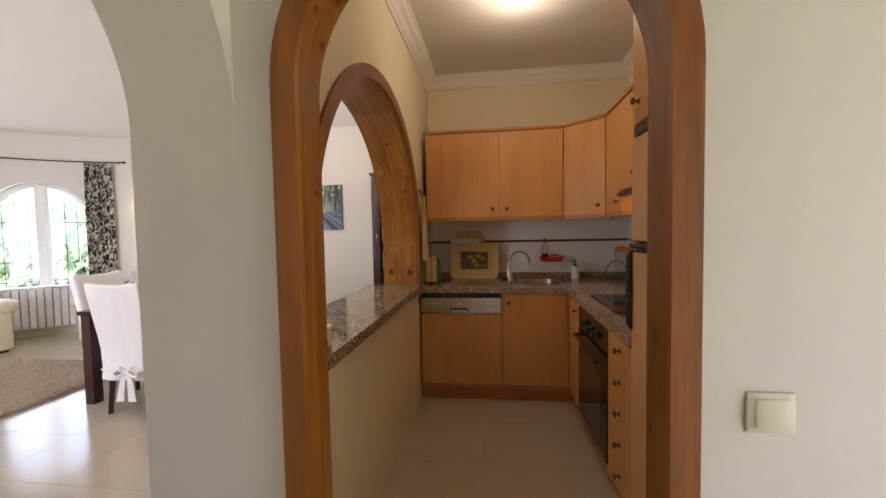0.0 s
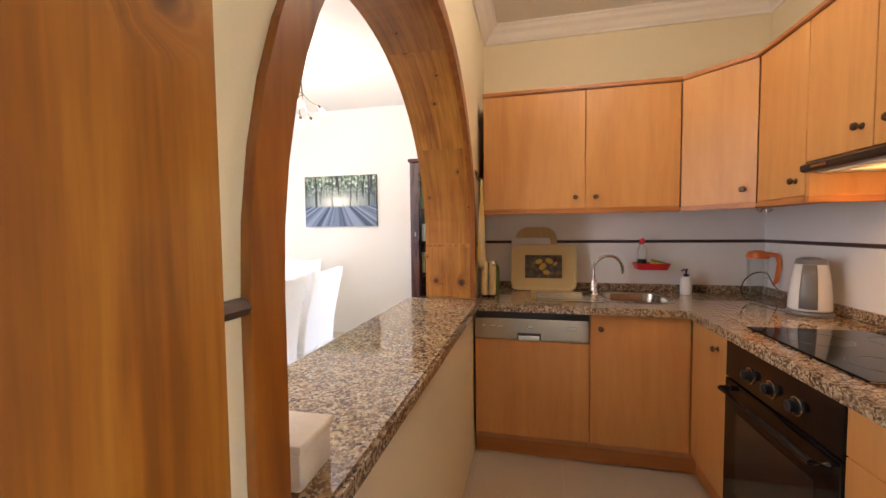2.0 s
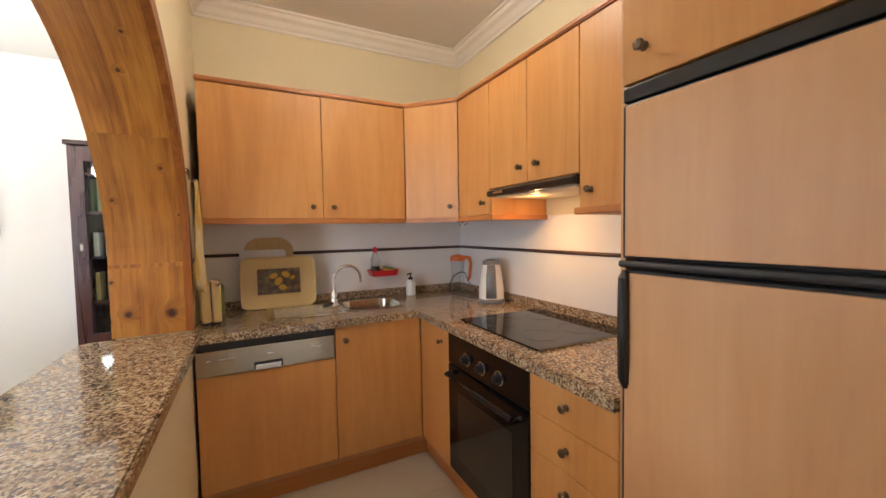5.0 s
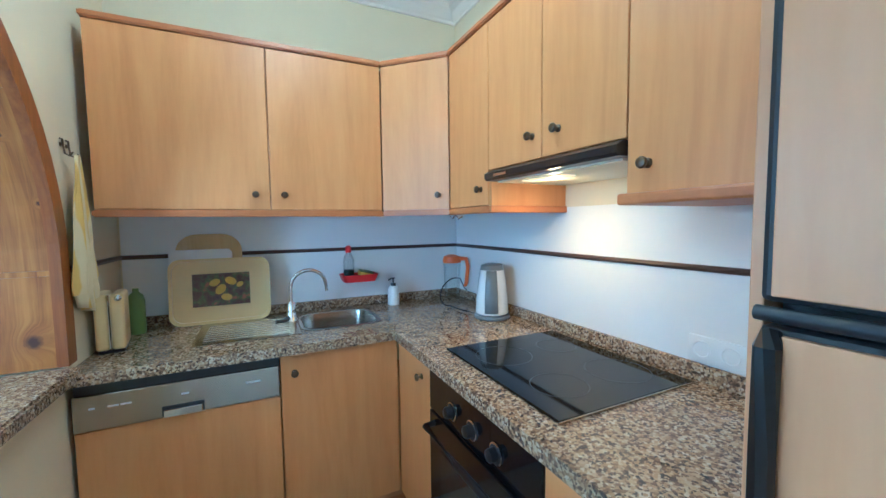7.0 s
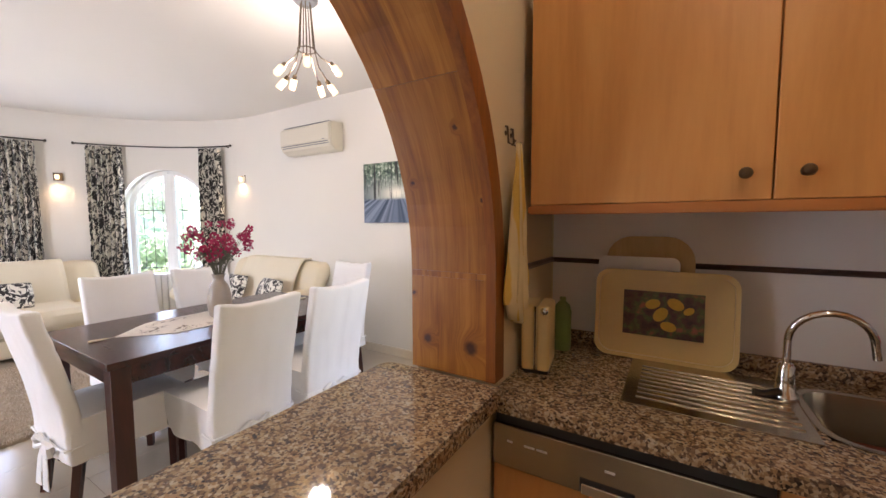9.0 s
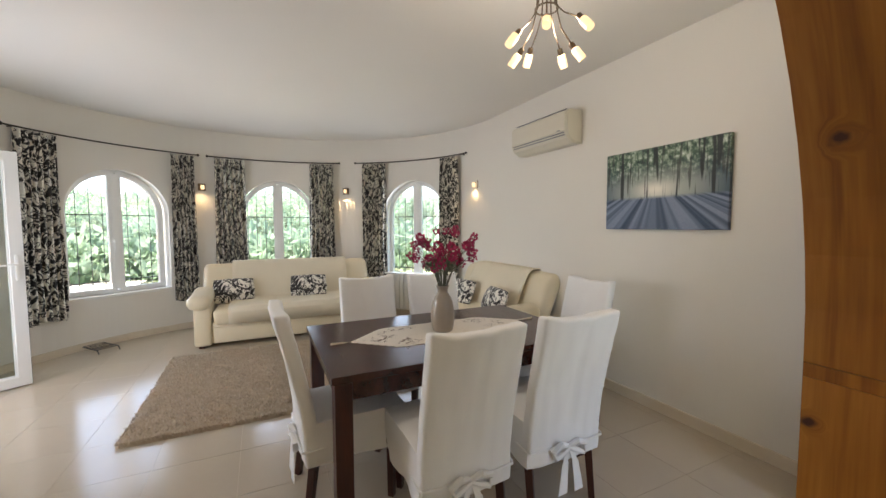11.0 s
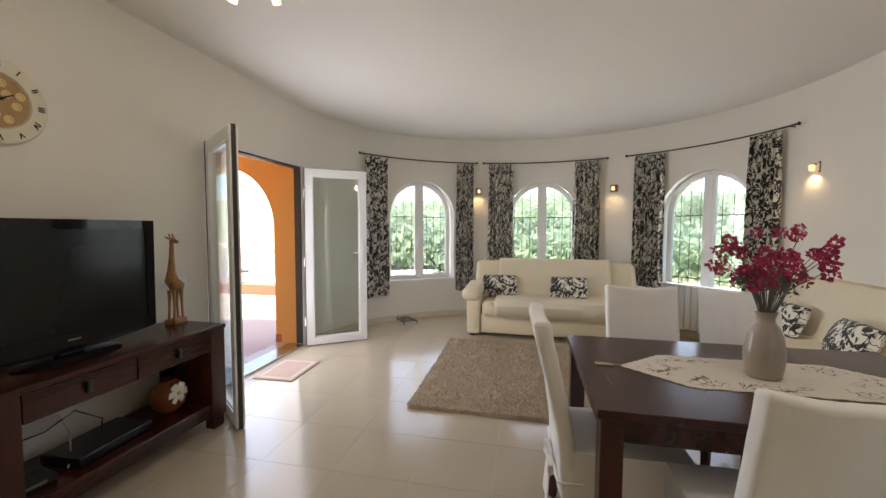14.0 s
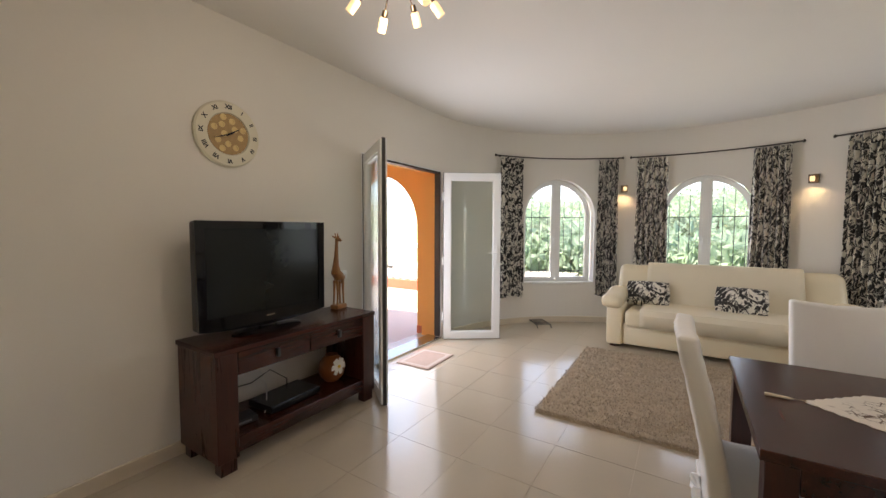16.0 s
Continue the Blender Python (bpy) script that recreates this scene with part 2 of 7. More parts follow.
M["carcass"] = wood("cabinet_carcass", (0.46, 0.22, 0.09), (0.52, 0.26, 0.11), (0.56, 0.3, 0.14), "z", 0.5, 10, 6)
M["dark_wood"] = wood("dark_stained_wood", (0.02, 0.0045, 0.0025), (0.042, 0.009, 0.005), (0.07, 0.016, 0.008), "x", 0.24, 12, 10, bmp=0.03)
M["dark_wood_z"] = wood("dark_stained_leg", (0.02, 0.0045, 0.0025), (0.042, 0.009, 0.005), (0.07, 0.016, 0.008), "z", 0.28, 12, 10, bmp=0.03)
M["granite"] = granite("granite")
M["steel"] = surf("brushed_steel", (0.47, 0.43, 0.36), 0.22, 0.05, 4, 200, 0.03, 1.0)
M["chrome"] = surf("chrome", (0.75, 0.75, 0.75), 0.08, 0.02, 4, 60, 0, 1.0)
M["bronze"] = surf("aged_bronze", (0.16, 0.12, 0.08), 0.32, 0.2, 30, 120, 0.1, 1.0)
M["black"] = surf("black_plastic", (0.012, 0.012, 0.013), 0.3, 0.1, 5, 80, 0.03)
M["black_gloss"] = surf("black_glass", (0.006, 0.006, 0.007), 0.05, 0.05, 4, 30, 0, spec=0.35)
M["fridge"] = wood("fridge_panel", (0.57, 0.29, 0.13), (0.63, 0.35, 0.165), (0.67, 0.39, 0.2), "z", 0.35, 10, 5, bmp=0.02)
M["rubber"] = surf("dark_rubber", (0.02, 0.021, 0.024), 0.45, 0.1, 8, 90, 0.05)
M["cover"] = surf("white_slipcover", (0.86, 0.85, 0.83), 0.95, 0.05, 5, 220, 0.25, spec=0.1)
M["leather"] = surf("cream_leather", (0.74, 0.64, 0.45), 0.42, 0.05, 3, 140, 0.12)
M["throw"] = surf("cream_throw", (0.76, 0.68, 0.52), 0.95, 0.06, 6, 180, 0.35, spec=0.1)
M["rug"] = surf("shag_rug", (0.46, 0.37, 0.27), 0.98, 0.35, 12, 150, 0.9, spec=0.05)
m_, n_, l_, b_ = mat("rug_pile")
gi_ = n_.new("ShaderNodeNewGeometry")
l_.new(ramp(n_, l_, gi_.outputs["Random Per Island"], [(0.0, (0.36, 0.28, 0.2)), (0.4, (0.5, 0.41, 0.3)), (1.0, (0.66, 0.56, 0.44))]), b_.inputs["Base Color"])
b_.inputs["Roughness"].default_value = 0.95
M["pile"] = m_
M["vine"] = vine("vine_curtain", (0.8, 0.76, 0.66), (0.022, 0.019, 0.018), 0.85, 0.32)
M["vine_c"] = vine("vine_cushion", (0.8, 0.76, 0.66), (0.03, 0.026, 0.024), 0.85, 0.3)
M["pvc"] = surf("white_pvc", (0.82, 0.82, 0.8), 0.3, 0.02, 3, 60, 0.01)
M["frame_dark"] = surf("door_seal", (0.03, 0.028, 0.026), 0.5, 0.1, 8, 90, 0.03)
M["glass"] = glass_mat("window_glass", (0.97, 0.99, 0.98))
M["glass_door"] = glass_mat("door_glass", (0.93, 0.965, 0.95), 0.8)
M["iron"] = surf("black_iron", (0.02, 0.02, 0.022), 0.5, 0.2, 20, 120, 0.1)
M["rod"] = surf("rod_metal", (0.08, 0.07, 0.06), 0.35, 0.1, 9, 90, 0.02, 1.0)
M["plastic_w"] = surf("cream_plastic", (0.72, 0.67, 0.52), 0.4, 0.03, 4, 60, 0.01)
M["ac"] = surf("ac_plastic", (0.68, 0.63, 0.52), 0.4, 0.03, 4, 60, 0.01)
M["white"] = surf("white_enamel", (0.8, 0.79, 0.76), 0.35, 0.02, 4, 60, 0.01)
M["orange"] = surf("terrace_render", (0.74, 0.4, 0.12), 0.9, 0.06, 2, 70, 0.25)
M["terracotta"] = surf("terracotta", (0.42, 0.13, 0.06), 0.6, 0.15, 6, 60, 0.15)
M["terrace_tile"] = surf("terrace_tile", (0.52, 0.44, 0.38), 0.5, 0.1, 3, 40, 0.1, island=0.3)
M["stone_w"] = surf("white_stone", (0.82, 0.8, 0.76), 0.8, 0.05, 5, 60, 0.2)


# ---- geometry helpers ----
def part(name, bm, material, parent=None, label="", smooth=False):
    """Links a bmesh as one mesh object, under a thing or a part."""
    me = bpy.data.meshes.new(name)
    bm.normal_update()
    bm.to_mesh(me)
    bm.free()
    me.materials.append(material)
    if smooth:
        me.polygons.foreach_set("use_smooth", [True] * len(me.polygons))
        me.set_sharp_from_angle(angle=radians(40))
    ob = new(name, me)
    if parent is not None: ob.parent = parent
    if label: ob["label"] = label
    return ob


def thing(name, label, category, m=None, group="", kind=""):
    ob = tagged(new(name), label, category, group, kind)
    ob.empty_display_size = 0.1
    if m is not None: ob.matrix_world = m
    return ob


def box(bm, x0, x1, y0, y1, z0, z1, bev=0.0, seg=2):
    x0, x1, y0, y1, z0, z1 = min(x0, x1), max(x0, x1), min(y0, y1), max(y0, y1), min(z0, z1), max(z0, z1)
    v = [bm.verts.new(p) for p in ((x0, y0, z0), (x1, y0, z0), (x1, y1, z0), (x0, y1, z0), (x0, y0, z1), (x1, y0, z1), (x1, y1, z1), (x0, y1, z1))]
    f = [bm.faces.new([v[i] for i in q]) for q in ((3, 2, 1, 0), (4, 5, 6, 7), (0, 1, 5, 4), (1, 2, 6, 5), (2, 3, 7, 6), (3, 0, 4, 7))]
    if bev:
        e = {x for q in f for x in q.edges}
        bmesh.ops.bevel(bm, geom=list(e), offset=bev, segments=seg, profile=0.5, affect="EDGES")
    return v


def boxm(*a, **k):
    bm = bmesh.new()
    box(bm, *a, **k)
    return bm


def cyl(bm, p0, p1, r0, r1=None, n=14):
    p0, p1 = Vector(p0), Vector(p1)
    r1 = r0 if r1 is None else r1
    q = (p1 - p0).to_track_quat("Z", "Y")
    rings = []
    for p, r in ((p0, r0), (p1, r1)):
        rings.append([bm.verts.new(p + q @ Vector((r * math.cos(2 * math.pi * i / n), r * math.sin(2 * math.pi * i / n), 0))) for i in range(n)])
    for i in range(n):
        bm.faces.new((rings[0][i], rings[0][(i + 1) % n], rings[1][(i + 1) % n], rings[1][i]))
    bm.faces.new(rings[0][::-1]); bm.faces.new(rings[1])


def lathe(bm, prof, n=20, at=(0, 0, 0), turn=None, cap=True):
    rings, at = [], Vector(at)
    for r, z in prof:
        ring = []
        for i in range(n):
            p = Vector((r * math.cos(2 * math.pi * i / n), r * math.sin(2 * math.pi * i / n), z))
            ring.append(bm.verts.new(at + (turn @ p if turn else p)))
        rings.append(ring)
    for a, b in zip(rings, rings[1:]):
        for i in range(n):
            bm.faces.new((a[i], a[(i + 1) % n], b[(i + 1) % n], b[i]))
    if not cap: return
    if prof[0][0] > 1e-4: bm.faces.new(rings[0][::-1])
    if prof[-1][0] > 1e-4: bm.faces.new(rings[-1])


def tube(bm, pts, r, n=8):
    pts = [Vector(p) for p in pts]
    rings = []
    for i, p in enumerate(pts):
        d = (pts[min(i + 1, len(pts) - 1)] - pts[max(i - 1, 0)]).normalized()
        q = d.to_track_quat("Z", "Y")
        rr = r[i] if isinstance(r, (list, tuple)) else r
        rings.append([bm.verts.new(p + q @ Vector((rr * math.cos(2 * math.pi * k / n), rr * math.sin(2 * math.pi * k / n), 0))) for k in range(n)])
    for a, b in zip(rings, rings[1:]):
        o = min(range(n), key=lambda s: (a[0].co - b[s].co).length)
        for k in range(n):
            bm.faces.new((a[k], a[(k + 1) % n], b[(k + 1 + o) % n], b[(k + o) % n]))
    bm.faces.new(rings[0][::-1]); bm.faces.new(rings[-1])


def prism(bm, poly, put, d0, d1):
    """A flat outline, given as (u, v), pushed from depth d0 to d1; put(u, v, d) gives the place."""
    a, b = [bm.verts.new(put(u, v, d0)) for u, v in poly], [bm.verts.new(put(u, v, d1)) for u, v in poly]
    bm.faces.new(a[::-1]); bm.faces.new(b)
    n = len(poly)
    for i in range(n): bm.faces.new((a[i], a[(i + 1) % n], b[(i + 1) % n], b[i]))
    bmesh.ops.recalc_face_normals(bm, faces=bm.faces)


def ring(bm, outer, inner, put, d0, d1):
    """A frame between two outlines with as many points."""
    n = len(outer)
    V = [[bm.verts.new(put(u, v, d)) for u, v in line] for line in (outer, inner) for d in (d0, d1)]
    for i in range(n):
        j = (i + 1) % n
        for a, b in ((V[0], V[1]), (V[3], V[2]), (V[1], V[3]), (V[2], V[0])):
            bm.faces.new((a[i], a[j], b[j], b[i]))
    bmesh.ops.recalc_face_normals(bm, faces=bm.faces)


def wall(name, put, u0, u1, z0, z1, thick, material, openings=(), step=9.0, label="", cat="wall"):
    """A wall along u, pierced by openings (ua, ub, sill, top(u)); put(u, d, z) gives the place, d from 0 at the room's face."""
    cuts = {u0, u1}
    for ua, ub, *_ in openings:
        cuts |= {ua + (ub - ua) * (0.5 - 0.5 * math.cos(math.pi * i / 24)) for i in range(25)}
    u = u0
    while u < u1: cuts.add(u); u += step
    cuts = sorted(cuts)
    cuts = [c for i, c in enumerate(cuts) if i == 0 or c - cuts[i - 1] > 1e-5]
    bm = bmesh.new()
    quad = lambda *p: bm.faces.new([bm.verts.new(put(*q)) for q in p])
    for a, b in zip(cuts, cuts[1:]):
        mid = (a + b) / 2
        o = next((o for o in openings if o[0] < mid < o[1]), None)
        spans = [((z0, z0), (z1, z1))] if o is None else [((z0, z0), (o[2], o[2])), ((o[3](a), o[3](b)), (z1, z1))]
        for (la, lb), (ha, hb) in spans:
            if ha - la < 1e-6 and hb - lb < 1e-6: continue
            quad((a, 0, la), (b, 0, lb), (b, 0, hb), (a, 0, ha))
            quad((b, thick, lb), (a, thick, la), (a, thick, ha), (b, thick, hb))
        if o is None:
            quad((a, 0, z1), (b, 0, z1), (b, thick, z1), (a, thick, z1))
        else:
            if o[2] > z0 + 1e-6: quad((a, 0, o[2]), (b, 0, o[2]), (b, thick, o[2]), (a, thick, o[2]))
            quad((b, 0, o[3](b)), (a, 0, o[3](a)), (a, thick, o[3](a)), (b, thick, o[3](b)))
            quad((a, 0, z1), (b, 0, z1), (b, thick, z1), (a, thick, z1))
    for ua, ub, zb, top in openings:
        for u in (ua, ub): quad((u, 0, zb), (u, thick, zb), (u, thick, top(u)), (u, 0, top(u)))
    for u in (u0, u1): quad((u, 0, z0), (u, thick, z0), (u, thick, z1), (u, 0, z1))
    bmesh.ops.remove_doubles(bm, verts=bm.verts, dist=1e-5)
    bmesh.ops.recalc_face_normals(bm, faces=bm.faces)
    return tagged(part(name, bm, material), label, cat, kind="structure")


def arc(c, r, spring, rise=None):
    rise = r if rise is None else rise
    return lambda u: spring + rise * math.sqrt(max(0.0, 1 - ((u - c) / r) ** 2))


# ---- the shell of the house ----
TV_Y, PIC_Y, DOOR_Y, BAR_X, SINK_Y, HOB_X, CEIL = -0.17, 5.1, 0.87, 0.0, 3.63, 1.785, 2.76
BC, BA, BB = (-4.2, (TV_Y + PIC_Y) / 2), 2.4, (PIC_Y - TV_Y) / 2


def bay(theta, d=0.0, z=0.0):
    """A place on the bay's wall, d metres outside its face."""
    t = radians(theta)
    nx, ny = math.cos(t) / BA, math.sin(t) / BB
    k = d / math.hypot(nx, ny)
    return Vector((BC[0] + BA * math.cos(t) + nx * k, BC[1] + BB * math.sin(t) + ny * k, z))


def bay_pose(theta, d, z):
    """x along the wall, y into the room."""
    t = radians(theta)
    a = math.atan2(math.sin(t) / BB, math.cos(t) / BA)
    return Matrix.Translation(bay(theta, d, z)) @ Matrix.Rotation(a + math.pi / 2, 4, "Z")


WINDOWS = (218.8, 176.0, 127.0)
WIN_HALF, WIN_SILL, WIN_SPRING = 0.535, 0.6, 1.6
ops = []
for th in WINDOWS:
    k = (bay(th + 1) - bay(th - 1)).length / 2
    h = WIN_HALF / k
    ops.append((th - h, th + h, WIN_SILL, (lambda c, r: lambda u: WIN_SPRING + WIN_HALF * math.sqrt(max(0, 1 - ((u - c) / r) ** 2)))(th, h)))
wall("wall_bay", lambda u, d, z: bay(u, d, z), 90, 265.5, -0.1, CEIL + 0.06, 0.28, M["wall"], sorted(ops), 3.0, "cream plastered curved bay wall with arched windows")
wall("wall_north", lambda u, d, z: (u, PIC_Y + d, z), -4.2, 0.6, -0.1, CEIL + 0.06, 0.25, M["wall"], label="cream plastered living room wall")
DOOR_L, DOOR_R, DOOR_H = -4.37, -2.97, 2.12
wall("wall_south_outer", lambda u, d, z: (u, TV_Y - 0.02 - d, z), -4.2 - 0.24, 2.7, -0.1, CEIL + 0.06, 0.26, M["orange"], [(DOOR_L, DOOR_R, -0.1, lambda u: DOOR_H)], label="orange rendered outer face round the terrace doorway")
wall("wall_south", lambda u, d, z: (u, TV_Y - d + BB * (1 - math.sqrt(1 - (min(0, u - BC[0]) / BA) ** 2)), z), -4.2 - 0.24, 2.7, -0.1, CEIL + 0.06, 0.02, M["wall"], [(DOOR_L, DOOR_R, -0.1, lambda u: DOOR_H)], label="cream plastered wall with the terrace doorway")
ARCH_C, ARCH_RI, ARCH_RO, ARCH_S = 2.122, 0.886, 0.948, 1.25
BAR_T = 0.285
HALL_C = (DOOR_Y + TV_Y) / 2
wall("wall_bar", lambda u, d, z: (BAR_X - 0.008 - d, u, z), DOOR_Y, SINK_Y + 0.2, -0.1, CEIL + 0.06, BAR_T - 0.01, M["wall_k"],
     [(ARCH_C - ARCH_RI - 0.02, ARCH_C + ARCH_RI + 0.02, 0.885, arc(ARCH_C, ARCH_RI + 0.02, ARCH_S))], label="plastered wall with the arched serving hatch")
wall("wall_hall_arch", lambda u, d, z: (BAR_X - 0.008 - d, u, z), TV_Y, DOOR_Y, -0.1, CEIL + 0.06, BAR_T - 0.008, M["wall"],
     [(TV_Y + 0.02, DOOR_Y - 0.0005, -0.1, arc(HALL_C, (DOOR_Y - TV_Y) / 2, 1.6))], label="white plastered arch between hall and living room")
KD_L, KD_R, KD_S = 0.152, 0.942, 1.68
KD_C, KD_RAD = (KD_L + KD_R) / 2, (KD_R - KD_L) / 2
wall("wall_kitchen_door", lambda u, d, z: (u, DOOR_Y + d, z), BAR_X - 0.008, 2.7, -0.1, CEIL + 0.06, 0.1, M["wall"],
     [(KD_L - 0.02, KD_R + 0.02, -0.1, arc(KD_C, KD_RAD + 0.02, KD_S))], label="white plastered hall wall round the kitchen doorway")
wall("wall_sink", lambda u, d, z: (u, SINK_Y + d, z), -0.008, HOB_X + 0.1, -0.1, CEIL + 0.06, 0.1, M["wall_k"], label="cream plastered kitchen wall over the sink")
wall("wall_hob", lambda u, d, z: (HOB_X + d, u, z), DOOR_Y + 0.1, SINK_Y, -0.1, CEIL + 0.06, 0.1, M["wall_k"], label="cream plastered kitchen wall over the hob")
# the opening is added out of view, to let a fill lamp into the hall
wall("wall_hall_end", lambda u, d, z: (2.6 + d, u, z), TV_Y, DOOR_Y, -0.1, CEIL + 0.06, 0.1, M["wall"], [(0.0, 0.74, -0.1, lambda u: 2.05)], label="plain white hall end wall with an added opening for a fill lamp")
# unseen wall; its opening is made up to hold a fill lamp
wall("wall_east", lambda u, d, z: (0.5 + d, u, z), SINK_Y + 0.1, PIC_Y, -0.1, CEIL + 0.06, 0.1, M["wall"], [(3.95, 4.75, -0.1, lambda u: 2.05)], label="plain white living room end wall with an added opening for a fill lamp")
LCEIL = 2.8
tagged(part("ceiling", boxm(-7.2, -BAR_T, -0.6, 5.6, LCEIL, LCEIL + 0.2), M["ceil"]), "smooth off-white plastered living room ceiling", "ceiling", kind="structure")
tagged(part("ceiling_kitchen", boxm(-BAR_T, 2.9, -0.6, SINK_Y + 0.1, CEIL, CEIL + 0.24), M["ceil"]), "smooth off-white plastered kitchen ceiling", "ceiling", kind="structure")
tagged(part("ceiling_corner", boxm(-BAR_T, 0.9, SINK_Y + 0.1, 5.6, LCEIL, LCEIL + 0.2), M["ceil"]), "smooth off-white plastered ceiling", "ceiling", kind="structure")

# wooden linings of the two inner arches
def board_uv(bm, put, c, r, spring):
    """Cloth-flat coordinates in metres: across the board, and along it round the arch."""
    uv = bm.loops.layers.uv.verify()
    side = put(1, 0, 0)[0] == 1
    for f in bm.faces:
        for lp in f.loops:
            x, y, z = lp.vert.co
            u, d = (x, y) if side else (y, x)
            along = z if z < spring else spring + r * math.atan2(z - spring, abs(u - c) + 1e-6)
            lp[uv].uv = (d + math.hypot(u - c, max(0, z - spring)), along)


def lining(name, put, c, r, spring, z0, d0, d1, label, seams=(), thick=0.02, timber="pine"):
    """Boards of the reveal of an arch, each piece a mesh of its own, under one structure."""
    root = tagged(new(name), label, "arch lining", kind="structure")
    stops = [z0, *seams, spring]
    for s in (-1, 1):
        for a, b in zip(stops, stops[1:]):
            bm = bmesh.new()
            prism(bm, [(c + s * r, a + 0.0003), (c + s * (r + thick), a + 0.0003), (c + s * (r + thick), b - 0.0003), (c + s * r, b - 0.0003)], put, d0, d1); board_uv(bm, put, c, r, spring)
            part("board", bm, M[timber], root)
    k = 5
    for i in range(k):
        a0, a1 = math.pi * i / k + 0.0006, math.pi * (i + 1) / k - 0.0006
        q = [a0 + (a1 - a0) * j / 8 for j in range(9)]
        poly = [(c + r * math.cos(a), spring + r * math.sin(a)) for a in q] + [(c + (r + thick) * math.cos(a), spring + (r + thick) * math.sin(a)) for a in q[::-1]]
        bm = bmesh.new()
        prism(bm, poly, put, d0, d1); board_uv(bm, put, c, r, spring)
        part("board", bm, M[timber], root)
    return root


def architrave(root, put, c, ri, ro, spring, z0, d0, d1):
    q = [math.pi * i / 32 for i in range(33)]
    outer = [(c + ro, z0)] + [(c + ro * math.cos(a), spring + ro * math.sin(a)) for a in q] + [(c - ro, z0)]
    inner = [(c + ri, z0)] + [(c + ri * math.cos(a), spring + ri * math.sin(a)) for a in q] + [(c - ri, z0)]
    bm = bmesh.new()
    for i in range(len(outer) - 1):
        V = [[bm.verts.new(put(u, v, d)) for u, v in (outer[i], outer[i + 1], inner[i + 1], inner[i])] for d in (d0, d1)]
        bm.faces.new(V[0]); bm.faces.new(V[1][::-1])
        for j in (0, 2): bm.faces.new((V[0][j], V[0][j + 1], V[1][j + 1], V[1][j]))
    bmesh.ops.remove_doubles(bm, verts=bm.verts, dist=1e-5)
    bmesh.ops.recalc_face_normals(bm, faces=bm.faces)
    part("architrave", bm, M["pine_dark"], root, "darker varnished pine architrave")


hatch = lining("hatch_lining", lambda u, v, d: (d, u, v), ARCH_C, ARCH_RI, ARCH_S, 0.93, -BAR_T - 0.006, -0.024, "varnished knotty pine lining of the serving hatch arch", (1.232,))
architrave(hatch, lambda u, v, d: (d, u, v), ARCH_C, ARCH_RI - 0.002, ARCH_RO, ARCH_S, 0.93, -0.024, 0.006)
kdoor = lining("door_lining", lambda u, v, d: (u, d, v), KD_C, KD_RAD, KD_S, 0.0, DOOR_Y - 0.003, DOOR_Y + 0.108, "varnished knotty pine lining of the kitchen doorway, darkened for shade", timber="pine_shaded")
architrave(kdoor, lambda u, v, d: (u, d, v), KD_C, KD_RAD - 0.002, KD_RAD + 0.056, KD_S, 0.0, DOOR_Y - 0.022, DOOR_Y - 0.003)

# kitchen crown moulding and dado bead, sweeps round the walls
def sweep(name, path, prof, material, label, cat="moulding", closed=False):
    """prof: (out, z); path: (x, y, nx, ny) with the way into the room, mitred."""
    bm = bmesh.new()
    rows = [[bm.verts.new((x + nx * o, y + ny * o, z)) for o, z in prof] for x, y, nx, ny in path]
    n = len(prof)
    for a, b in zip(rows, rows[1:]):
        for i in range(n): bm.faces.new((a[i], a[(i + 1) % n], b[(i + 1) % n], b[i]))
    bm.faces.new(rows[0][::-1]); bm.faces.new(rows[-1])
    bmesh.ops.recalc_face_normals(bm, faces=bm.faces)
    return tagged(part(name, bm, material), label, cat, kind="structure")


KY = DOOR_Y + 0.1
crown = [(0, 2.66), (0.012, 2.66), (0.016, 2.675), (0.03, 2.685), (0.05, 2.71), (0.075, 2.725), (0.085, 2.745), (0.1, 2.75), (0.1, CEIL), (0, CEIL)]
sweep("trim_crown", [(-0.008, KY, 1, 1), (-0.008, SINK_Y, 1, -1), (HOB_X, SINK_Y, -1, -1), (HOB_X, KY, -1, 1)], crown, M["crown"], "white plaster crown moulding round the kitchen ceiling", "moulding")
bead = [(0.0, 1.232), (0.01, 1.234), (0.016, 1.243), (0.01, 1.252), (0.0, 1.254)]
M["bead"] = surf("bead_tile", (0.07, 0.04, 0.03), 0.3, 0.15, 9, 60, 0.05)
sweep("trim_bead", [(-0.008, ARCH_C + ARCH_RO, 1, 0), (-0.008, SINK_Y, 1, -1), (HOB_X, SINK_Y, -1, -1), (HOB_X, 1.622, -1, 0)], bead, M["bead"], "dark brown half-round bead over the worktop", "moulding")
sweep("trim_bead", [(-0.008, KY, 1, 0), (-0.008, ARCH_C - ARCH_RO, 1, 0)], bead, M["bead"], "dark brown half-round bead beside the hatch", "moulding")
for nm, b in (("trim_splash_sink", (0.0, HOB_X - 0.004, SINK_Y - 0.004, SINK_Y + 0.002, 0.905, 1.45)), ("trim_splash_hob", (HOB_X - 0.004, HOB_X + 0.002, 1.622, SINK_Y - 0.004, 0.905, 1.45))):
    tagged(part(nm, boxm(*b), M["tile_wall"]), "smooth white splashback between worktop and wall cabinets", "splashback", kind="structure")

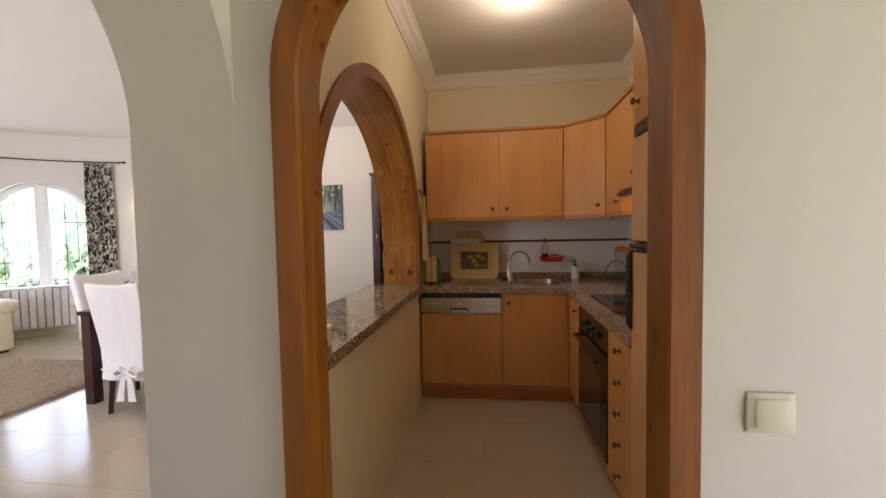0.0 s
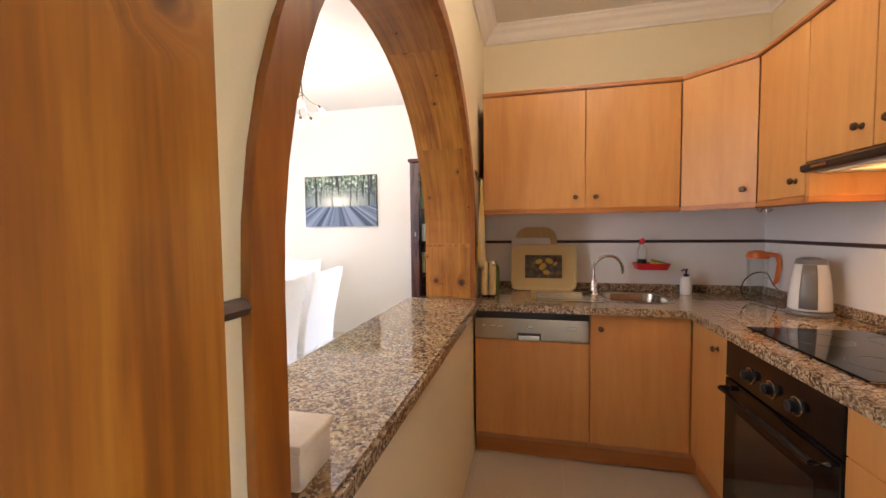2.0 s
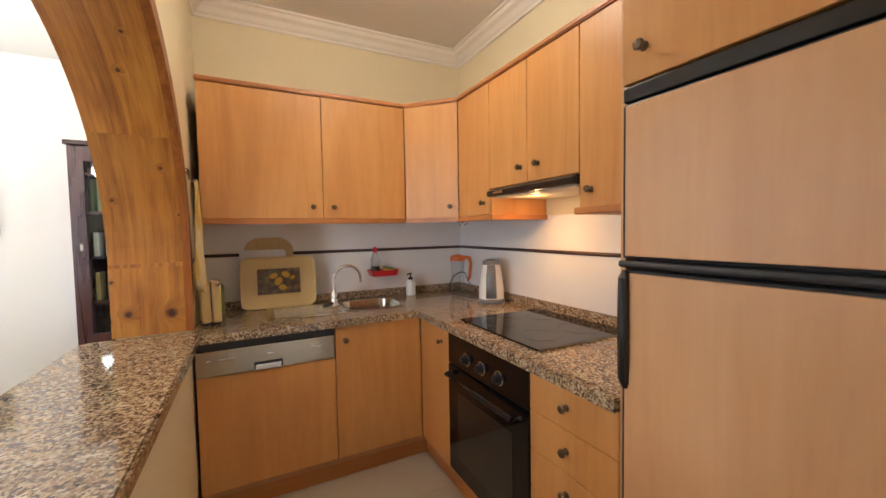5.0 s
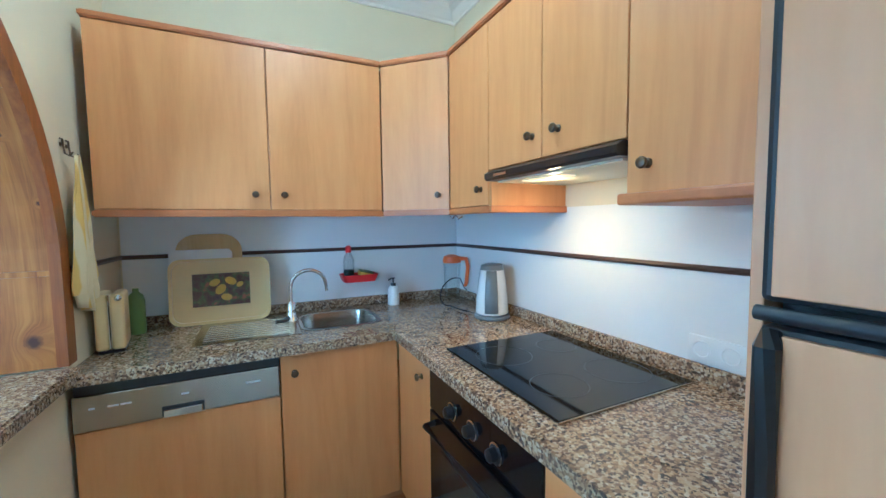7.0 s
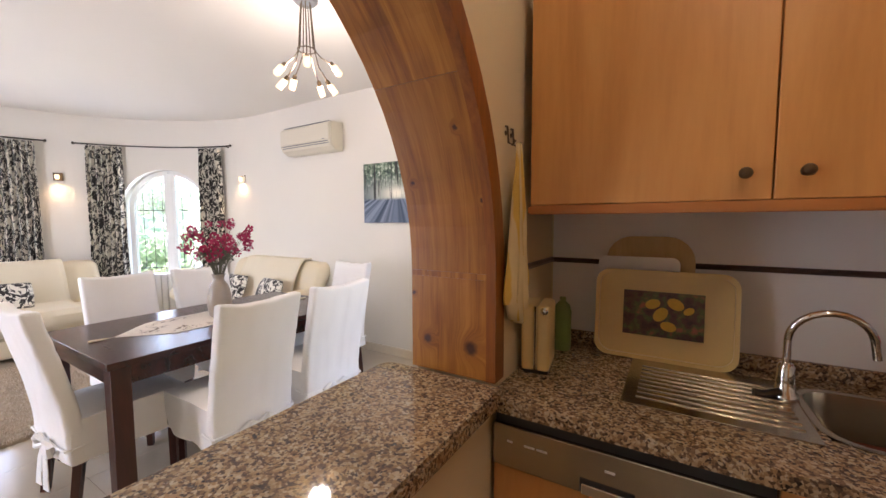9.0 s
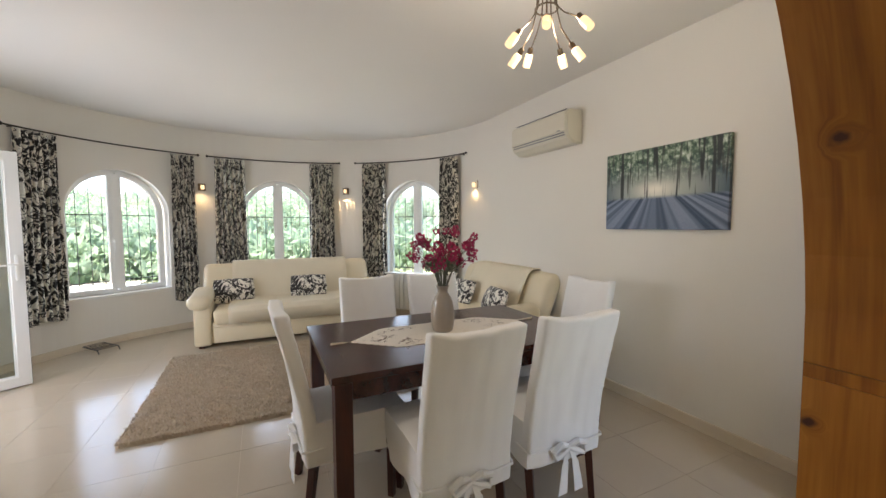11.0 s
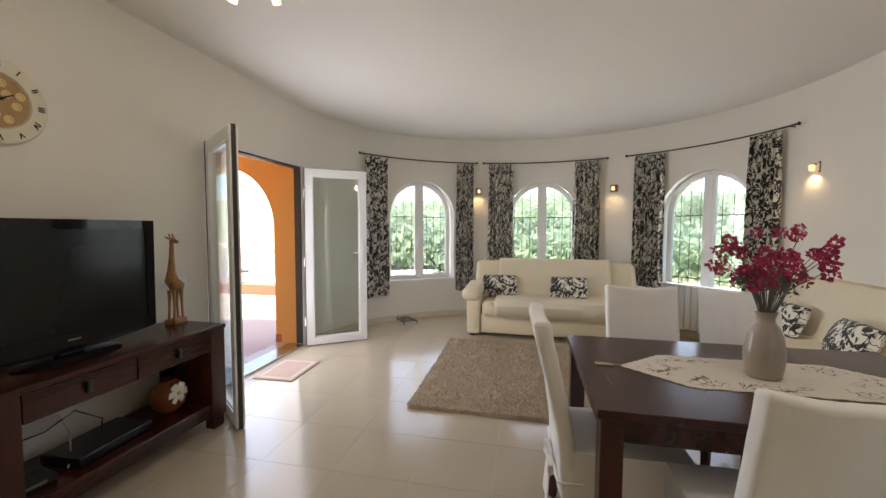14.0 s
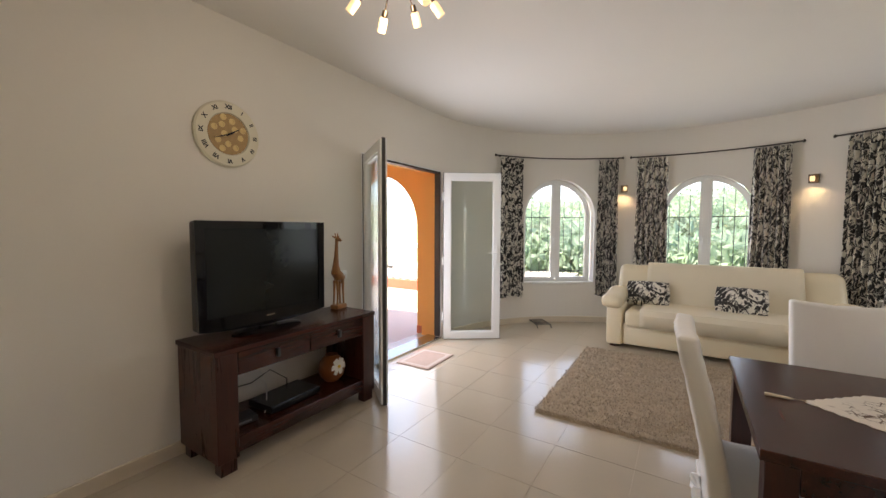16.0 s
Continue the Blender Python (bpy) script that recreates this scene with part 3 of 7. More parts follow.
# skirting
def skirt(path, label="cream tile skirting"):
    sweep("baseboard", path, [(0, 0.0), (0.012, 0.0), (0.012, 0.078), (0.009, 0.083), (0, 0.083)], M["skirt"], label, "skirting")


skirt([(0.5, PIC_Y, 0, -1), (-4.2, PIC_Y, 0, -1)] + [(*bay(90 + 3 * i)[:2], *(-(bay(90 + 3 * i, 1) - bay(90 + 3 * i))[:2][j] for j in (0, 1))) for i in range(1, 59)])
skirt([(DOOR_R + 0.06, TV_Y, 0, 1), (2.6, TV_Y, 0, 1)])
skirt([(-BAR_T, DOOR_Y + 0.02, -1, 0), (-BAR_T, SINK_Y + 0.2, -1, 0)])

# ---- windows, terrace door, outside ----
def sash(side, ins, w=WIN_HALF, z0=0.0, zs=WIN_SPRING - WIN_SILL):
    """Outline of one half of an arched window, drawn in by ins."""
    r, c = w - ins, ins
    top = math.sqrt(r * r - c * c)
    a0, a1 = math.atan2(top, c), 0.0
    pts = [(c, z0 + ins), (r, z0 + ins)] + [(r * math.cos(a), zs + r * math.sin(a)) for a in [a1 + (a0 - a1) * i / 14 for i in range(15)]]
    return [(side * x, z) for x, z in pts]


def whole(ins, w=WIN_HALF, zs=WIN_SPRING - WIN_SILL):
    r = w - ins
    return [(-r, ins), (r, ins)] + [(r * math.cos(a), zs + r * math.sin(a)) for a in [math.pi * i / 28 for i in range(29)]]


flat = lambda u, v, d: (u, d, v)
for i, th in enumerate(WINDOWS):
    w = thing(f"window_{i + 1}", "white plastic double casement window with an arched head", "window", bay_pose(th, 0.14, WIN_SILL), kind="structure")
    bm = bmesh.new(); ring(bm, whole(0.0), whole(0.036), flat, -0.035, 0.035); part("window_frame", bm, M["pvc"], w)
    for s in (-1, 1):
        bm = bmesh.new(); ring(bm, sash(s, 0.02), sash(s, 0.068), flat, -0.01, 0.05); sa = part("casement", bm, M["pvc"], w)
        bm = bmesh.new(); prism(bm, sash(s, 0.064), flat, 0.012, 0.016); g = part("pane", bm, M["glass"], sa); g.visible_shadow = False
    bm = bmesh.new(); box(bm, 0.02, 0.045, 0.05, 0.062, 0.62, 0.69, 0.004); box(bm, 0.024, 0.041, 0.06, 0.1, 0.645, 0.665, 0.004); box(bm, 0.026, 0.039, 0.085, 0.1, 0.55, 0.665, 0.004)
    part("handle", bm, M["pvc"], w, "white window handle", True)
    part("meeting_stile", boxm(-0.034, 0.034, -0.012, 0.056, 0.05, WIN_SPRING - WIN_SILL + WIN_HALF - 0.046, 0.004), M["pvc"], w)
    bm = bmesh.new(); box(bm, -WIN_HALF - 0.02, WIN_HALF + 0.02, -0.036, 0.17, -0.03, 0.005, 0.004); part("window_sill", bm, M["white"], w)
    g = thing("window_grille", "black wrought iron security grille outside the window", "grille", bay_pose(th, 0.27, WIN_SILL), "window grilles")
    for k in range(8):
        x = -0.45 + 0.9 * k / 7
        bm = bmesh.new(); cyl(bm, (x, 0, 0.0), (x, 0, 1.0 + math.sqrt(max(0, WIN_HALF ** 2 - x * x)) - 0.002), 0.0042, n=8); part("bar", bm, M["iron"], g)
    for z in (0.14, 0.98):
        bm = bmesh.new(); box(bm, -WIN_HALF, WIN_HALF, -0.008, 0.008, z - 0.006, z + 0.006); part("rail", bm, M["iron"], g)

d = thing("door_1", "white framed double glazed terrace door standing open", "door", pose(0, 0, 0), kind="structure")
bm = bmesh.new()
for b in ((DOOR_L, DOOR_L + 0.014, 0, DOOR_H), (DOOR_R - 0.014, DOOR_R, 0, DOOR_H)): box(bm, b[0], b[1], TV_Y - 0.08, TV_Y + 0.004, b[2], b[3], 0.004)
box(bm, DOOR_L + 0.014, DOOR_R - 0.014, TV_Y - 0.08, TV_Y + 0.004, DOOR_H - 0.014, DOOR_H, 0.004)
part("door_frame", bm, M["pvc"], d)
bm = bmesh.new()
for b in ((DOOR_L + 0.014, DOOR_L + 0.032), (DOOR_R - 0.032, DOOR_R - 0.014)): box(bm, b[0], b[1], TV_Y - 0.08, TV_Y - 0.002, 0.03, DOOR_H - 0.014)
box(bm, DOOR_L + 0.032, DOOR_R - 0.032, TV_Y - 0.08, TV_Y - 0.002, DOOR_H - 0.032, DOOR_H - 0.014)
part("seal", bm, M["frame_dark"], d, "black rubber seal")
part("threshold", boxm(DOOR_L, DOOR_R, TV_Y - 0.2, TV_Y + 0.01, -0.09, 0.022, 0.004), M["steel"], d)


def leaf(name, hx, hy, ex, ey, flip):
    a = math.atan2(ey - hy, ex - hx)
    w = math.hypot(ex - hx, ey - hy)
    ob = thing(name, "white framed glazed door leaf swung open into the room", "door", Matrix.Translation((hx, hy, 0.0)) @ Matrix.Rotation(a, 4, "Z"), "terrace door leaves")
    rect = lambda i: [(i, 0.012 + i), (w - i, 0.012 + i), (w - i, DOOR_H - 0.03 - i), (i, DOOR_H - 0.03 - i)]
    bm = bmesh.new(); ring(bm, rect(0.0), rect(0.085), flat, -0.028, 0.028); part("leaf_frame", bm, M["pvc"], ob)
    bm = bmesh.new(); ring(bm, rect(-0.006), rect(0.0), flat, -0.014, 0.014); part("edge_seal", bm, M["frame_dark"], ob, "black rubber edge seal")
    bm = bmesh.new(); ring(bm, rect(0.085), rect(0.097), flat, -0.016, 0.016); part("glazing_bead", bm, M["pvc"], ob)
    bm = bmesh.new(); prism(bm, rect(0.095), flat, -0.006, 0.006); g = part("pane", bm, M["glass_door"], ob, "greenish double glazing"); g.visible_shadow = False
    for z in (0.3, 1.0, 1.8):
        bm = bmesh.new(); cyl(bm, (-0.012, flip * 0.03, z - 0.05), (-0.012, flip * 0.03, z + 0.05), 0.011, n=10); part("hinge", bm, M["pvc"], ob)
    bm = bmesh.new(); box(bm, w - 0.06, w - 0.03, flip * 0.028, flip * 0.036, 0.96, 1.18, 0.003); cyl(bm, (w - 0.045, flip * 0.03, 1.1), (w - 0.045, flip * 0.08, 1.1), 0.009); cyl(bm, (w - 0.04, flip * 0.075, 1.1), (w - 0.16, flip * 0.075, 1.1), 0.009)
    part("handle", bm, M["pvc"], ob, "white lever handle", True)


leaf("door_leaf", DOOR_R - 0.03, TV_Y + 0.035, -2.56, 0.47, 1)
leaf("door_leaf", DOOR_L + 0.02, TV_Y + 0.05, -4.765, 0.46, -1)

# terrace: porch with a side arch, parapet of balusters
tagged(part("terrace_floor", boxm(-13, 3, -9, TV_Y - 0.28, -0.12, -0.03), M["terrace_tile"]), "pale reddish terrace paving", "paving", kind="structure")
PW = -4.5
wall("wall_porch", lambda u, d, z: (PW - d, u, z), -3.6, TV_Y - 0.28, -0.12, 2.9, 0.28, M["orange"], [(-2.13, -0.64, -0.12, arc(-1.385, 0.745, 1.42))], label="orange rendered porch wall with an arch")
wall("wall_porch_back", lambda u, d, z: (u, TV_Y - 0.281 - d, z), -4.5, DOOR_L - 0.0, -0.12, 2.9, 0.02, M["orange"], label="orange rendered outer wall")
wall("wall_porch_back", lambda u, d, z: (u, TV_Y - 0.281 - d, z), DOOR_R, 1.5, -0.12, 2.9, 0.02, M["orange"], label="orange rendered outer wall")
wall("wall_porch_front", lambda u, d, z: (u, -3.4 - d, z), -4.5, 1.5, -0.12, 2.9, 0.3, M["orange"], [(-4.0, -2.2, -0.12, arc(-3.1, 0.9, 1.3)), (-1.6, 0.2, -0.12, arc(-0.7, 0.9, 1.3))], label="orange rendered porch front with arches")
# added out of view to keep light from the open end off the porch
wall("wall_porch_end", lambda u, d, z: (1.5 + d, u, z), -3.7, TV_Y - 0.301, -0.12, 2.9, 0.28, M["orange"], label="orange rendered wall added to block light at the unseen porch end")
tagged(part("porch_ceiling", boxm(-4.8, 1.5, -3.7, TV_Y - 0.28, 2.45, 2.6), M["orange"]), "orange porch ceiling", "ceiling", kind="structure")
for b in ((PW - 0.3, PW + 0.012, -0.64, TV_Y - 0.281), (PW - 0.3, PW + 0.012, -3.4, -2.13)):
    tagged(part("trim_plinth", boxm(b[0], b[1], b[2], b[3], -0.03, 0.075, 0.004), M["terracotta"]), "terracotta plinth tile along the porch wall", "skirting", kind="structure")
bal = thing("balustrade", "white stone balustrade round the terrace", "balustrade", pose(-7.5, -3.3, -0.03, 0, 0, 0))
part("plinth", boxm(-0.14, 0.14, -4.5, 2.4, 0, 0.22, 0.01), M["terracotta"], bal, "terracotta plinth")
part("rail", boxm(-0.12, 0.12, -4.5, 2.4, 0.96, 1.08, 0.02), M["stone_w"], bal)
prof = [(0.06, 0.22), (0.06, 0.27), (0.04, 0.3), (0.035, 0.34), (0.07, 0.45), (0.075, 0.52), (0.05, 0.66), (0.035, 0.8), (0.045, 0.86), (0.06, 0.9), (0.06, 0.96)]
bm = bmesh.new(); lathe(bm, prof, 12); b0 = part("baluster", bm, M["stone_w"], bal, smooth=True); b0.location = (0, -4.3, 0)
for k in range(1, 31):
    c = b0.copy(); scene.collection.objects.link(c); c.location = (0, -4.3 + 0.22 * k, 0)

# garden: one sheet of ground rising to wooded hills
M["ground"] = surf("dry_ground", (0.34, 0.36, 0.22), 0.95, 0.4, 0.4, 6, 0.4, spec=0.1)
def leafy(name, base):
    m = surf(name, base, 0.6, 0.3, 0.6, 9, 0, spec=0.2)
    n, l = m.node_tree.nodes, m.node_tree.links
    tr, mx = n.new("ShaderNodeBsdfTranslucent"), n.new("ShaderNodeMixShader")
    tr.inputs[0].default_value = (base[0] * 1.7, base[1] * 1.8, base[2] * 1.6, 1)
    mx.inputs[0].default_value = 0.5
    l.new(n["Principled BSDF"].outputs[0], mx.inputs[1]); l.new(tr.outputs[0], mx.inputs[2]); l.new(mx.outputs[0], n["Material Output"].inputs[0])
    return m


M["leaf"] = leafy("foliage", (0.2, 0.235, 0.17))
M["leaf_l"] = leafy("light_foliage", (0.24, 0.3, 0.22))
M["bark"] = surf("bark", (0.12, 0.085, 0.06), 0.9, 0.3, 9, 50, 0.5)


def hill(x, y):
    r = math.hypot(x + 2, y - 2)
    k = max(0.0, r - 9)
    side = max(0.0, min(1.0, 0.5 + (-(x + 2)) / (r + 0.1)))
    rise = 0.13 * k * side if k < 60 else 0.13 * 60 * side + 0.05 * (k - 60) * side
    return -0.35 - 0.6 * min(1, k / 6) * (1 - side) + rise * (0.75 + 0.5 * noise.noise((x * 0.03, y * 0.03, 0))) + 0.6 * min(1, k / 10) * noise.noise((x * 0.15, y * 0.15, 3))


bm = bmesh.new()
rs = [0.0, 5, 8, 9, 10, 11, 12.5, 14, 16, 18, 21, 25, 30, 36, 44, 55, 70, 90, 130, 200, 400, 1200, 3000]
rows = []
for r in rs:
    rows.append([bm.verts.new((-2 + r * math.cos(a), 2 + r * math.sin(a), hill(-2 + r * math.cos(a), 2 + r * math.sin(a)) if r < 300 else (18 if math.cos(a) < 0.2 else -2) * 0.6)) for a in [2 * math.pi * k / 96 for k in range(96)]])
for a, b in zip(rows, rows[1:]):
    for k in range(96): bm.faces.new((a[k], a[(k + 1) % 96], b[(k + 1) % 96], b[k]))
bmesh.ops.remove_doubles(bm, verts=bm.verts, dist=1e-4)
tagged(part("ground", bm, M["ground"], smooth=True), "dry stony hillside ground", "ground", kind="structure")

rng = random.Random(5)


def leaf_mesh(bm, c, r, n, size):
    for _ in range(n):
        v = Vector((rng.gauss(0, 1), rng.gauss(0, 1), rng.gauss(0, 1))).normalized() * (r * rng.random() ** 0.4)
        p = Vector(c) + Vector((v.x, v.y, v.z * 0.8))
        q = Euler((rng.uniform(0, 6.3), rng.uniform(0, 6.3), rng.uniform(0, 6.3))).to_quaternion()
        s = size * rng.uniform(0.6, 1.4)
        w = [bm.verts.new(p + q @ Vector(o)) for o in ((-s, 0, 0), (0, -s * 0.45, s * 0.1), (s, 0, 0), (0, s * 0.45, s * 0.1))]
        bm.faces.new(w)


def bush(x, y, h, seed):
    rng.seed(seed)
    z = hill(x, y) - 0.1
    t = thing("tree", "leafy green tree in the sunlit garden", "tree", pose(x, y, z), "garden trees")
    bm = bmesh.new()
    tube(bm, [(0, 0, 0), (0.05, 0.02, h * 0.25), (0.0, 0.08, h * 0.55)], [0.06 * h / 2, 0.045 * h / 2, 0.02 * h / 2], 7)
    for k in range(5):
        a = k * 1.3 + seed
        tube(bm, [(0.03, 0.03, h * (0.2 + 0.06 * k)), (0.3 * h * math.cos(a) * 0.5, 0.3 * h * math.sin(a) * 0.5, h * (0.42 + 0.07 * k)), (0.3 * h * math.cos(a), 0.3 * h * math.sin(a), h * (0.55 + 0.07 * k))], [0.03 * h / 2, 0.02 * h / 2, 0.008 * h / 2], 5)
    part("trunk", bm, M["bark"], t)
    bm = bmesh.new()
    for k in range(16):
        a, rr = rng.uniform(0, 6.28), rng.uniform(0.05, 0.42) * h
        leaf_mesh(bm, (rr * math.cos(a), rr * math.sin(a), h * rng.uniform(0.22, 0.95)), h * rng.uniform(0.12, 0.24), 130, 0.045 * h ** 0.5)
    part("crown", bm, M["leaf_l"] if seed % 3 else M["leaf"], t)


for k in range(44):
    ang, r = radians(95 + 172 * ((k * 0.618) % 1)), 10.5 + 14 * ((k * 0.377) % 1) ** 1.2
    x, y = -3.5 + r * math.cos(ang), 2.4 + r * math.sin(ang)
    if (y - 2.4) / (x + 0.3) > 0.42: continue
    bush(x, y, 1.3 + 1.1 * ((k * 0.73) % 1), k + 1)
rng.seed(77)
bm = bmesh.new()
for k in range(2600):
    ang, r = radians(rng.uniform(70, 290)), 12 + 70 * rng.random() ** 1.7
    x, y = -2 + r * math.cos(ang), 2 + r * math.sin(ang)
    if x < -0.5 and (y - 2.4) / (x + 0.3) > 0.45: continue
    leaf_mesh(bm, (x, y, hill(x, y) + 0.5), rng.uniform(0.8, 1.8), 80, 0.19)
tagged(part("far_woods", bm, M["leaf_l"]), "distant scrub and trees on the hillside", "woods", kind="stuff")

# ---- kitchen ----
KF = 3.0          # plane of the sink-side fronts
KX = 1.145        # plane of the hob-side fronts
TOP = 0.905


def knob(parent, p, way, r=0.0145):
    q = Vector(way).to_track_quat("Z", "Y")
    bm = bmesh.new()
    lathe(bm, [(0.012, 0.0), (0.011, 0.003), (0.0055, 0.006), (0.005, 0.014), (r * 0.9, 0.018), (r, 0.023), (r * 0.8, 0.028), (0.003, 0.0305), (0, 0.0305)], 14, p, q)
    return part("knob", bm, M["bronze"], parent, "aged bronze knob", True)


def front(parent, name, b, material=None):
    return part(name, boxm(*b, bev=0.003), material or M["beech"], parent)


# counter tops
SX0, SX1, SY0, SY1 = 0.76, 1.115, 3.17, 3.5   # the sink's bowl
worktop = thing("worktop", "polished brown speckled granite worktop on the base units", "worktop", pose(0, 0, 0))
outl = [(-0.004, KF - 0.025), (KX - 0.025, KF - 0.025), (KX - 0.025, 1.622), (HOB_X - 0.004, 1.622), (HOB_X - 0.004, SINK_Y - 0.004), (-0.004, SINK_Y - 0.004)]
hole = [(SX0, SY0), (SX1, SY0), (SX1, SY1), (SX0, SY1)]
bm = bmesh.new()
for z, fl in ((TOP, False), (TOP - 0.04, True)):
    pts = lambda L: [bm.verts.new((x, y, z)) for x, y in L]
    A, B, C = (SX0, SY0), (SX1, SY0), (SX1, SY1)
    quads = [((-0.004, KF - 0.025), (SX0, KF - 0.025), (SX0, SINK_Y - 0.004), (-0.004, SINK_Y - 0.004)), ((SX0, KF - 0.025), (SX1, KF - 0.025), B, A), ((SX0, SY1), C, (SX1, SINK_Y - 0.004), (SX0, SINK_Y - 0.004)),
             ((SX1, KF - 0.025), (KX - 0.025, KF - 0.025), (KX - 0.025, SINK_Y - 0.004), (SX1, SINK_Y - 0.004)), ((KX - 0.025, 1.622), (HOB_X - 0.004, 1.622), (HOB_X - 0.004, SINK_Y - 0.004), (KX - 0.025, SINK_Y - 0.004))]
    for q in quads: bm.faces.new(pts(q)[::-1] if fl else pts(q))
for loop in (outl, hole):
    for p, q in zip(loop, loop[1:] + loop[:1]):
        bm.faces.new([bm.verts.new((*c, z)) for c, z in ((p, TOP - 0.04), (q, TOP - 0.04), (q, TOP), (p, TOP))])
bmesh.ops.recalc_face_normals(bm, faces=bm.faces)
part("slab", bm, M["granite"], worktop)
part("upstand", boxm(0.0, HOB_X - 0.006, SINK_Y - 0.026, SINK_Y - 0.006, TOP + 0.001, TOP + 0.05, 0.003), M["granite"], worktop)
part("upstand", boxm(HOB_X - 0.026, HOB_X - 0.006, 1.622, SINK_Y - 0.027, TOP + 0.001, TOP + 0.05, 0.003), M["granite"], worktop)
# bar top through the hatch
bm = bmesh.new()
x0, x1, y0, y1, r = -0.4, 0.036, ARCH_C - ARCH_RI + 0.003, ARCH_C + ARCH_RI - 0.003, 0.05
poly = [(x1, y0), (x1, y1)] + [(x0 + r - r * math.sin(a), y1 - r + r * math.cos(a)) for a in [math.pi / 2 * i / 6 for i in range(7)]] + [(x0 + r - r * math.cos(a), y0 + r - r * math.sin(a)) for a in [math.pi / 2 * i / 6 for i in range(7)]]
prism(bm, poly, lambda u, v, d: (u, v, d), 0.887, 0.928)
e = [x for x in bm.edges if abs(x.verts[0].co.z - x.verts[1].co.z) < 1e-6 and x.verts[0].co.z > 0.92]
bmesh.ops.bevel(bm, geom=e, offset=0.008, segments=2, affect="EDGES")
part("slab", bm, M["granite"], thing("bar_top", "polished brown speckled granite bar top in the hatch", "bar top", pose(0, 0, 0)))

# base units
dw = thing("dishwasher", "built-in dishwasher with a steel control panel and wooden front", "dishwasher", pose(0, 0, 0))
part("body", boxm(0.008, 0.638, KF + 0.02, SINK_Y - 0.02, 0.1, 0.84), M["carcass"], dw)
# dark strip stands in for the shade in the open gap
part("gap_shade", boxm(0.01, 0.64, KF + 0.006, KF + 0.02, 0.82, 0.864), M["rubber"], dw, "black strip for the shaded gap above the panel")
cp = part("control_panel", boxm(0.006, 0.64, KF - 0.006, KF + 0.02, 0.7, 0.824, 0.004), M["steel"], dw, "brushed steel control panel")
part("grip", boxm(0.25, 0.38, KF - 0.0085, KF - 0.004, 0.706, 0.742, 0.002), M["rubber"], cp, "recessed grip")
part("grip_lip", boxm(0.255, 0.375, KF - 0.014, KF - 0.008, 0.702, 0.73, 0.003), M["chrome"], cp)
for x, w in ((0.05, 0.016), (0.1, 0.03), (0.135, 0.03), (0.31, 0.024), (0.52, 0.05)):
    part("marking", boxm(x, x + w, KF - 0.0072, KF - 0.0058, 0.775, 0.781), M["white"], cp)
front(dw, "door", (0.006, 0.64, KF, KF + 0.02, 0.135, 0.697))
su = thing("sink_unit", "beech-fronted base cabinet under the sink", "cabinet", pose(0, 0, 0), "base units")
part("body", boxm(0.642, KX + 0.02, KF + 0.02, SINK_Y - 0.02, 0.1, 0.74), M["carcass"], su)
dd = front(su, "door", (0.645, KX - 0.004, KF, KF + 0.02, 0.135, 0.862))
knob(dd, (0.697, KF, 0.785), (0, -1, 0))
cu = thing("corner_unit", "narrow beech-fronted base cabinet beside the oven", "cabinet", pose(0, 0, 0), "base units")
part("body", boxm(KX + 0.021, HOB_X - 0.02, 2.64, KF + 0.019, 0.1, 0.86), M["carcass"], cu)
dd = front(cu, "door", (KX, KX + 0.02, 2.638, KF - 0.004, 0.135, 0.862))
knob(dd, (KX, 2.72, 0.785), (-1, 0, 0))
du = thing("drawer_unit", "beech-fronted base cabinet with five drawers", "cabinet", pose(0, 0, 0), "base units")
part("body", boxm(KX + 0.021, HOB_X - 0.02, 1.624, 2.0, 0.1, 0.86), M["carcass"], du)
for k in range(5):
    z1 = 0.862 - 0.1455 * k
    dd = front(du, "drawer", (KX, KX + 0.02, 1.625, 2.001, z1 - 0.1425, z1))
    knob(dd, (KX, 1.822, z1 - 0.07), (-1, 0, 0))
kk = thing("kickboard", "reddish wooden kickboard under the base units", "kickboard", pose(0, 0, 0))
part("board", boxm(0.0, KX + 0.045, KF + 0.045, KF + 0.06, 0.001, 0.13, 0.002), M["beech_x"], kk)
part("board", boxm(KX + 0.045, KX + 0.06, 1.65, KF + 0.045, 0.001, 0.13, 0.002), M["beech_x"], kk)
ov = thing("oven", "black built-in oven with round knobs and a glass door", "oven", pose(0, 0, 0))
part("body", boxm(KX + 0.021, HOB_X - 0.03, 2.005, 2.636, 0.135, 0.86), M["black"], ov)
op = part("control_panel", boxm(KX - 0.004, KX + 0.02, 2.004, 2.635, 0.7, 0.86, 0.003), M["black_gloss"], ov)
for y in (2.19, 2.32, 2.45):
    bm = bmesh.new(); lathe(bm, [(0.026, 0), (0.026, 0.004), (0.02, 0.006), (0.018, 0.026), (0.012, 0.03), (0, 0.03)], 18, (KX - 0.004, y, 0.765), Vector((-1, 0, 0)).to_track_quat("Z", "Y"))
    kb = part("knob", bm, M["black"], op, "black knob with a chrome ring", True)
    bm = bmesh.new(); lathe(bm, [(0.031, 0), (0.031, 0.003), (0.0265, 0.004), (0.0265, 0.0)], 24, (KX - 0.0045, y, 0.765), Vector((-1, 0, 0)).to_track_quat("Z", "Y"), cap=False); part("dial_ring", bm, M["chrome"], op, smooth=True)
od = part("door", boxm(KX - 0.006, KX + 0.02, 2.004, 2.635, 0.15, 0.694, 0.004), M["black_gloss"], ov, "black glass oven door")
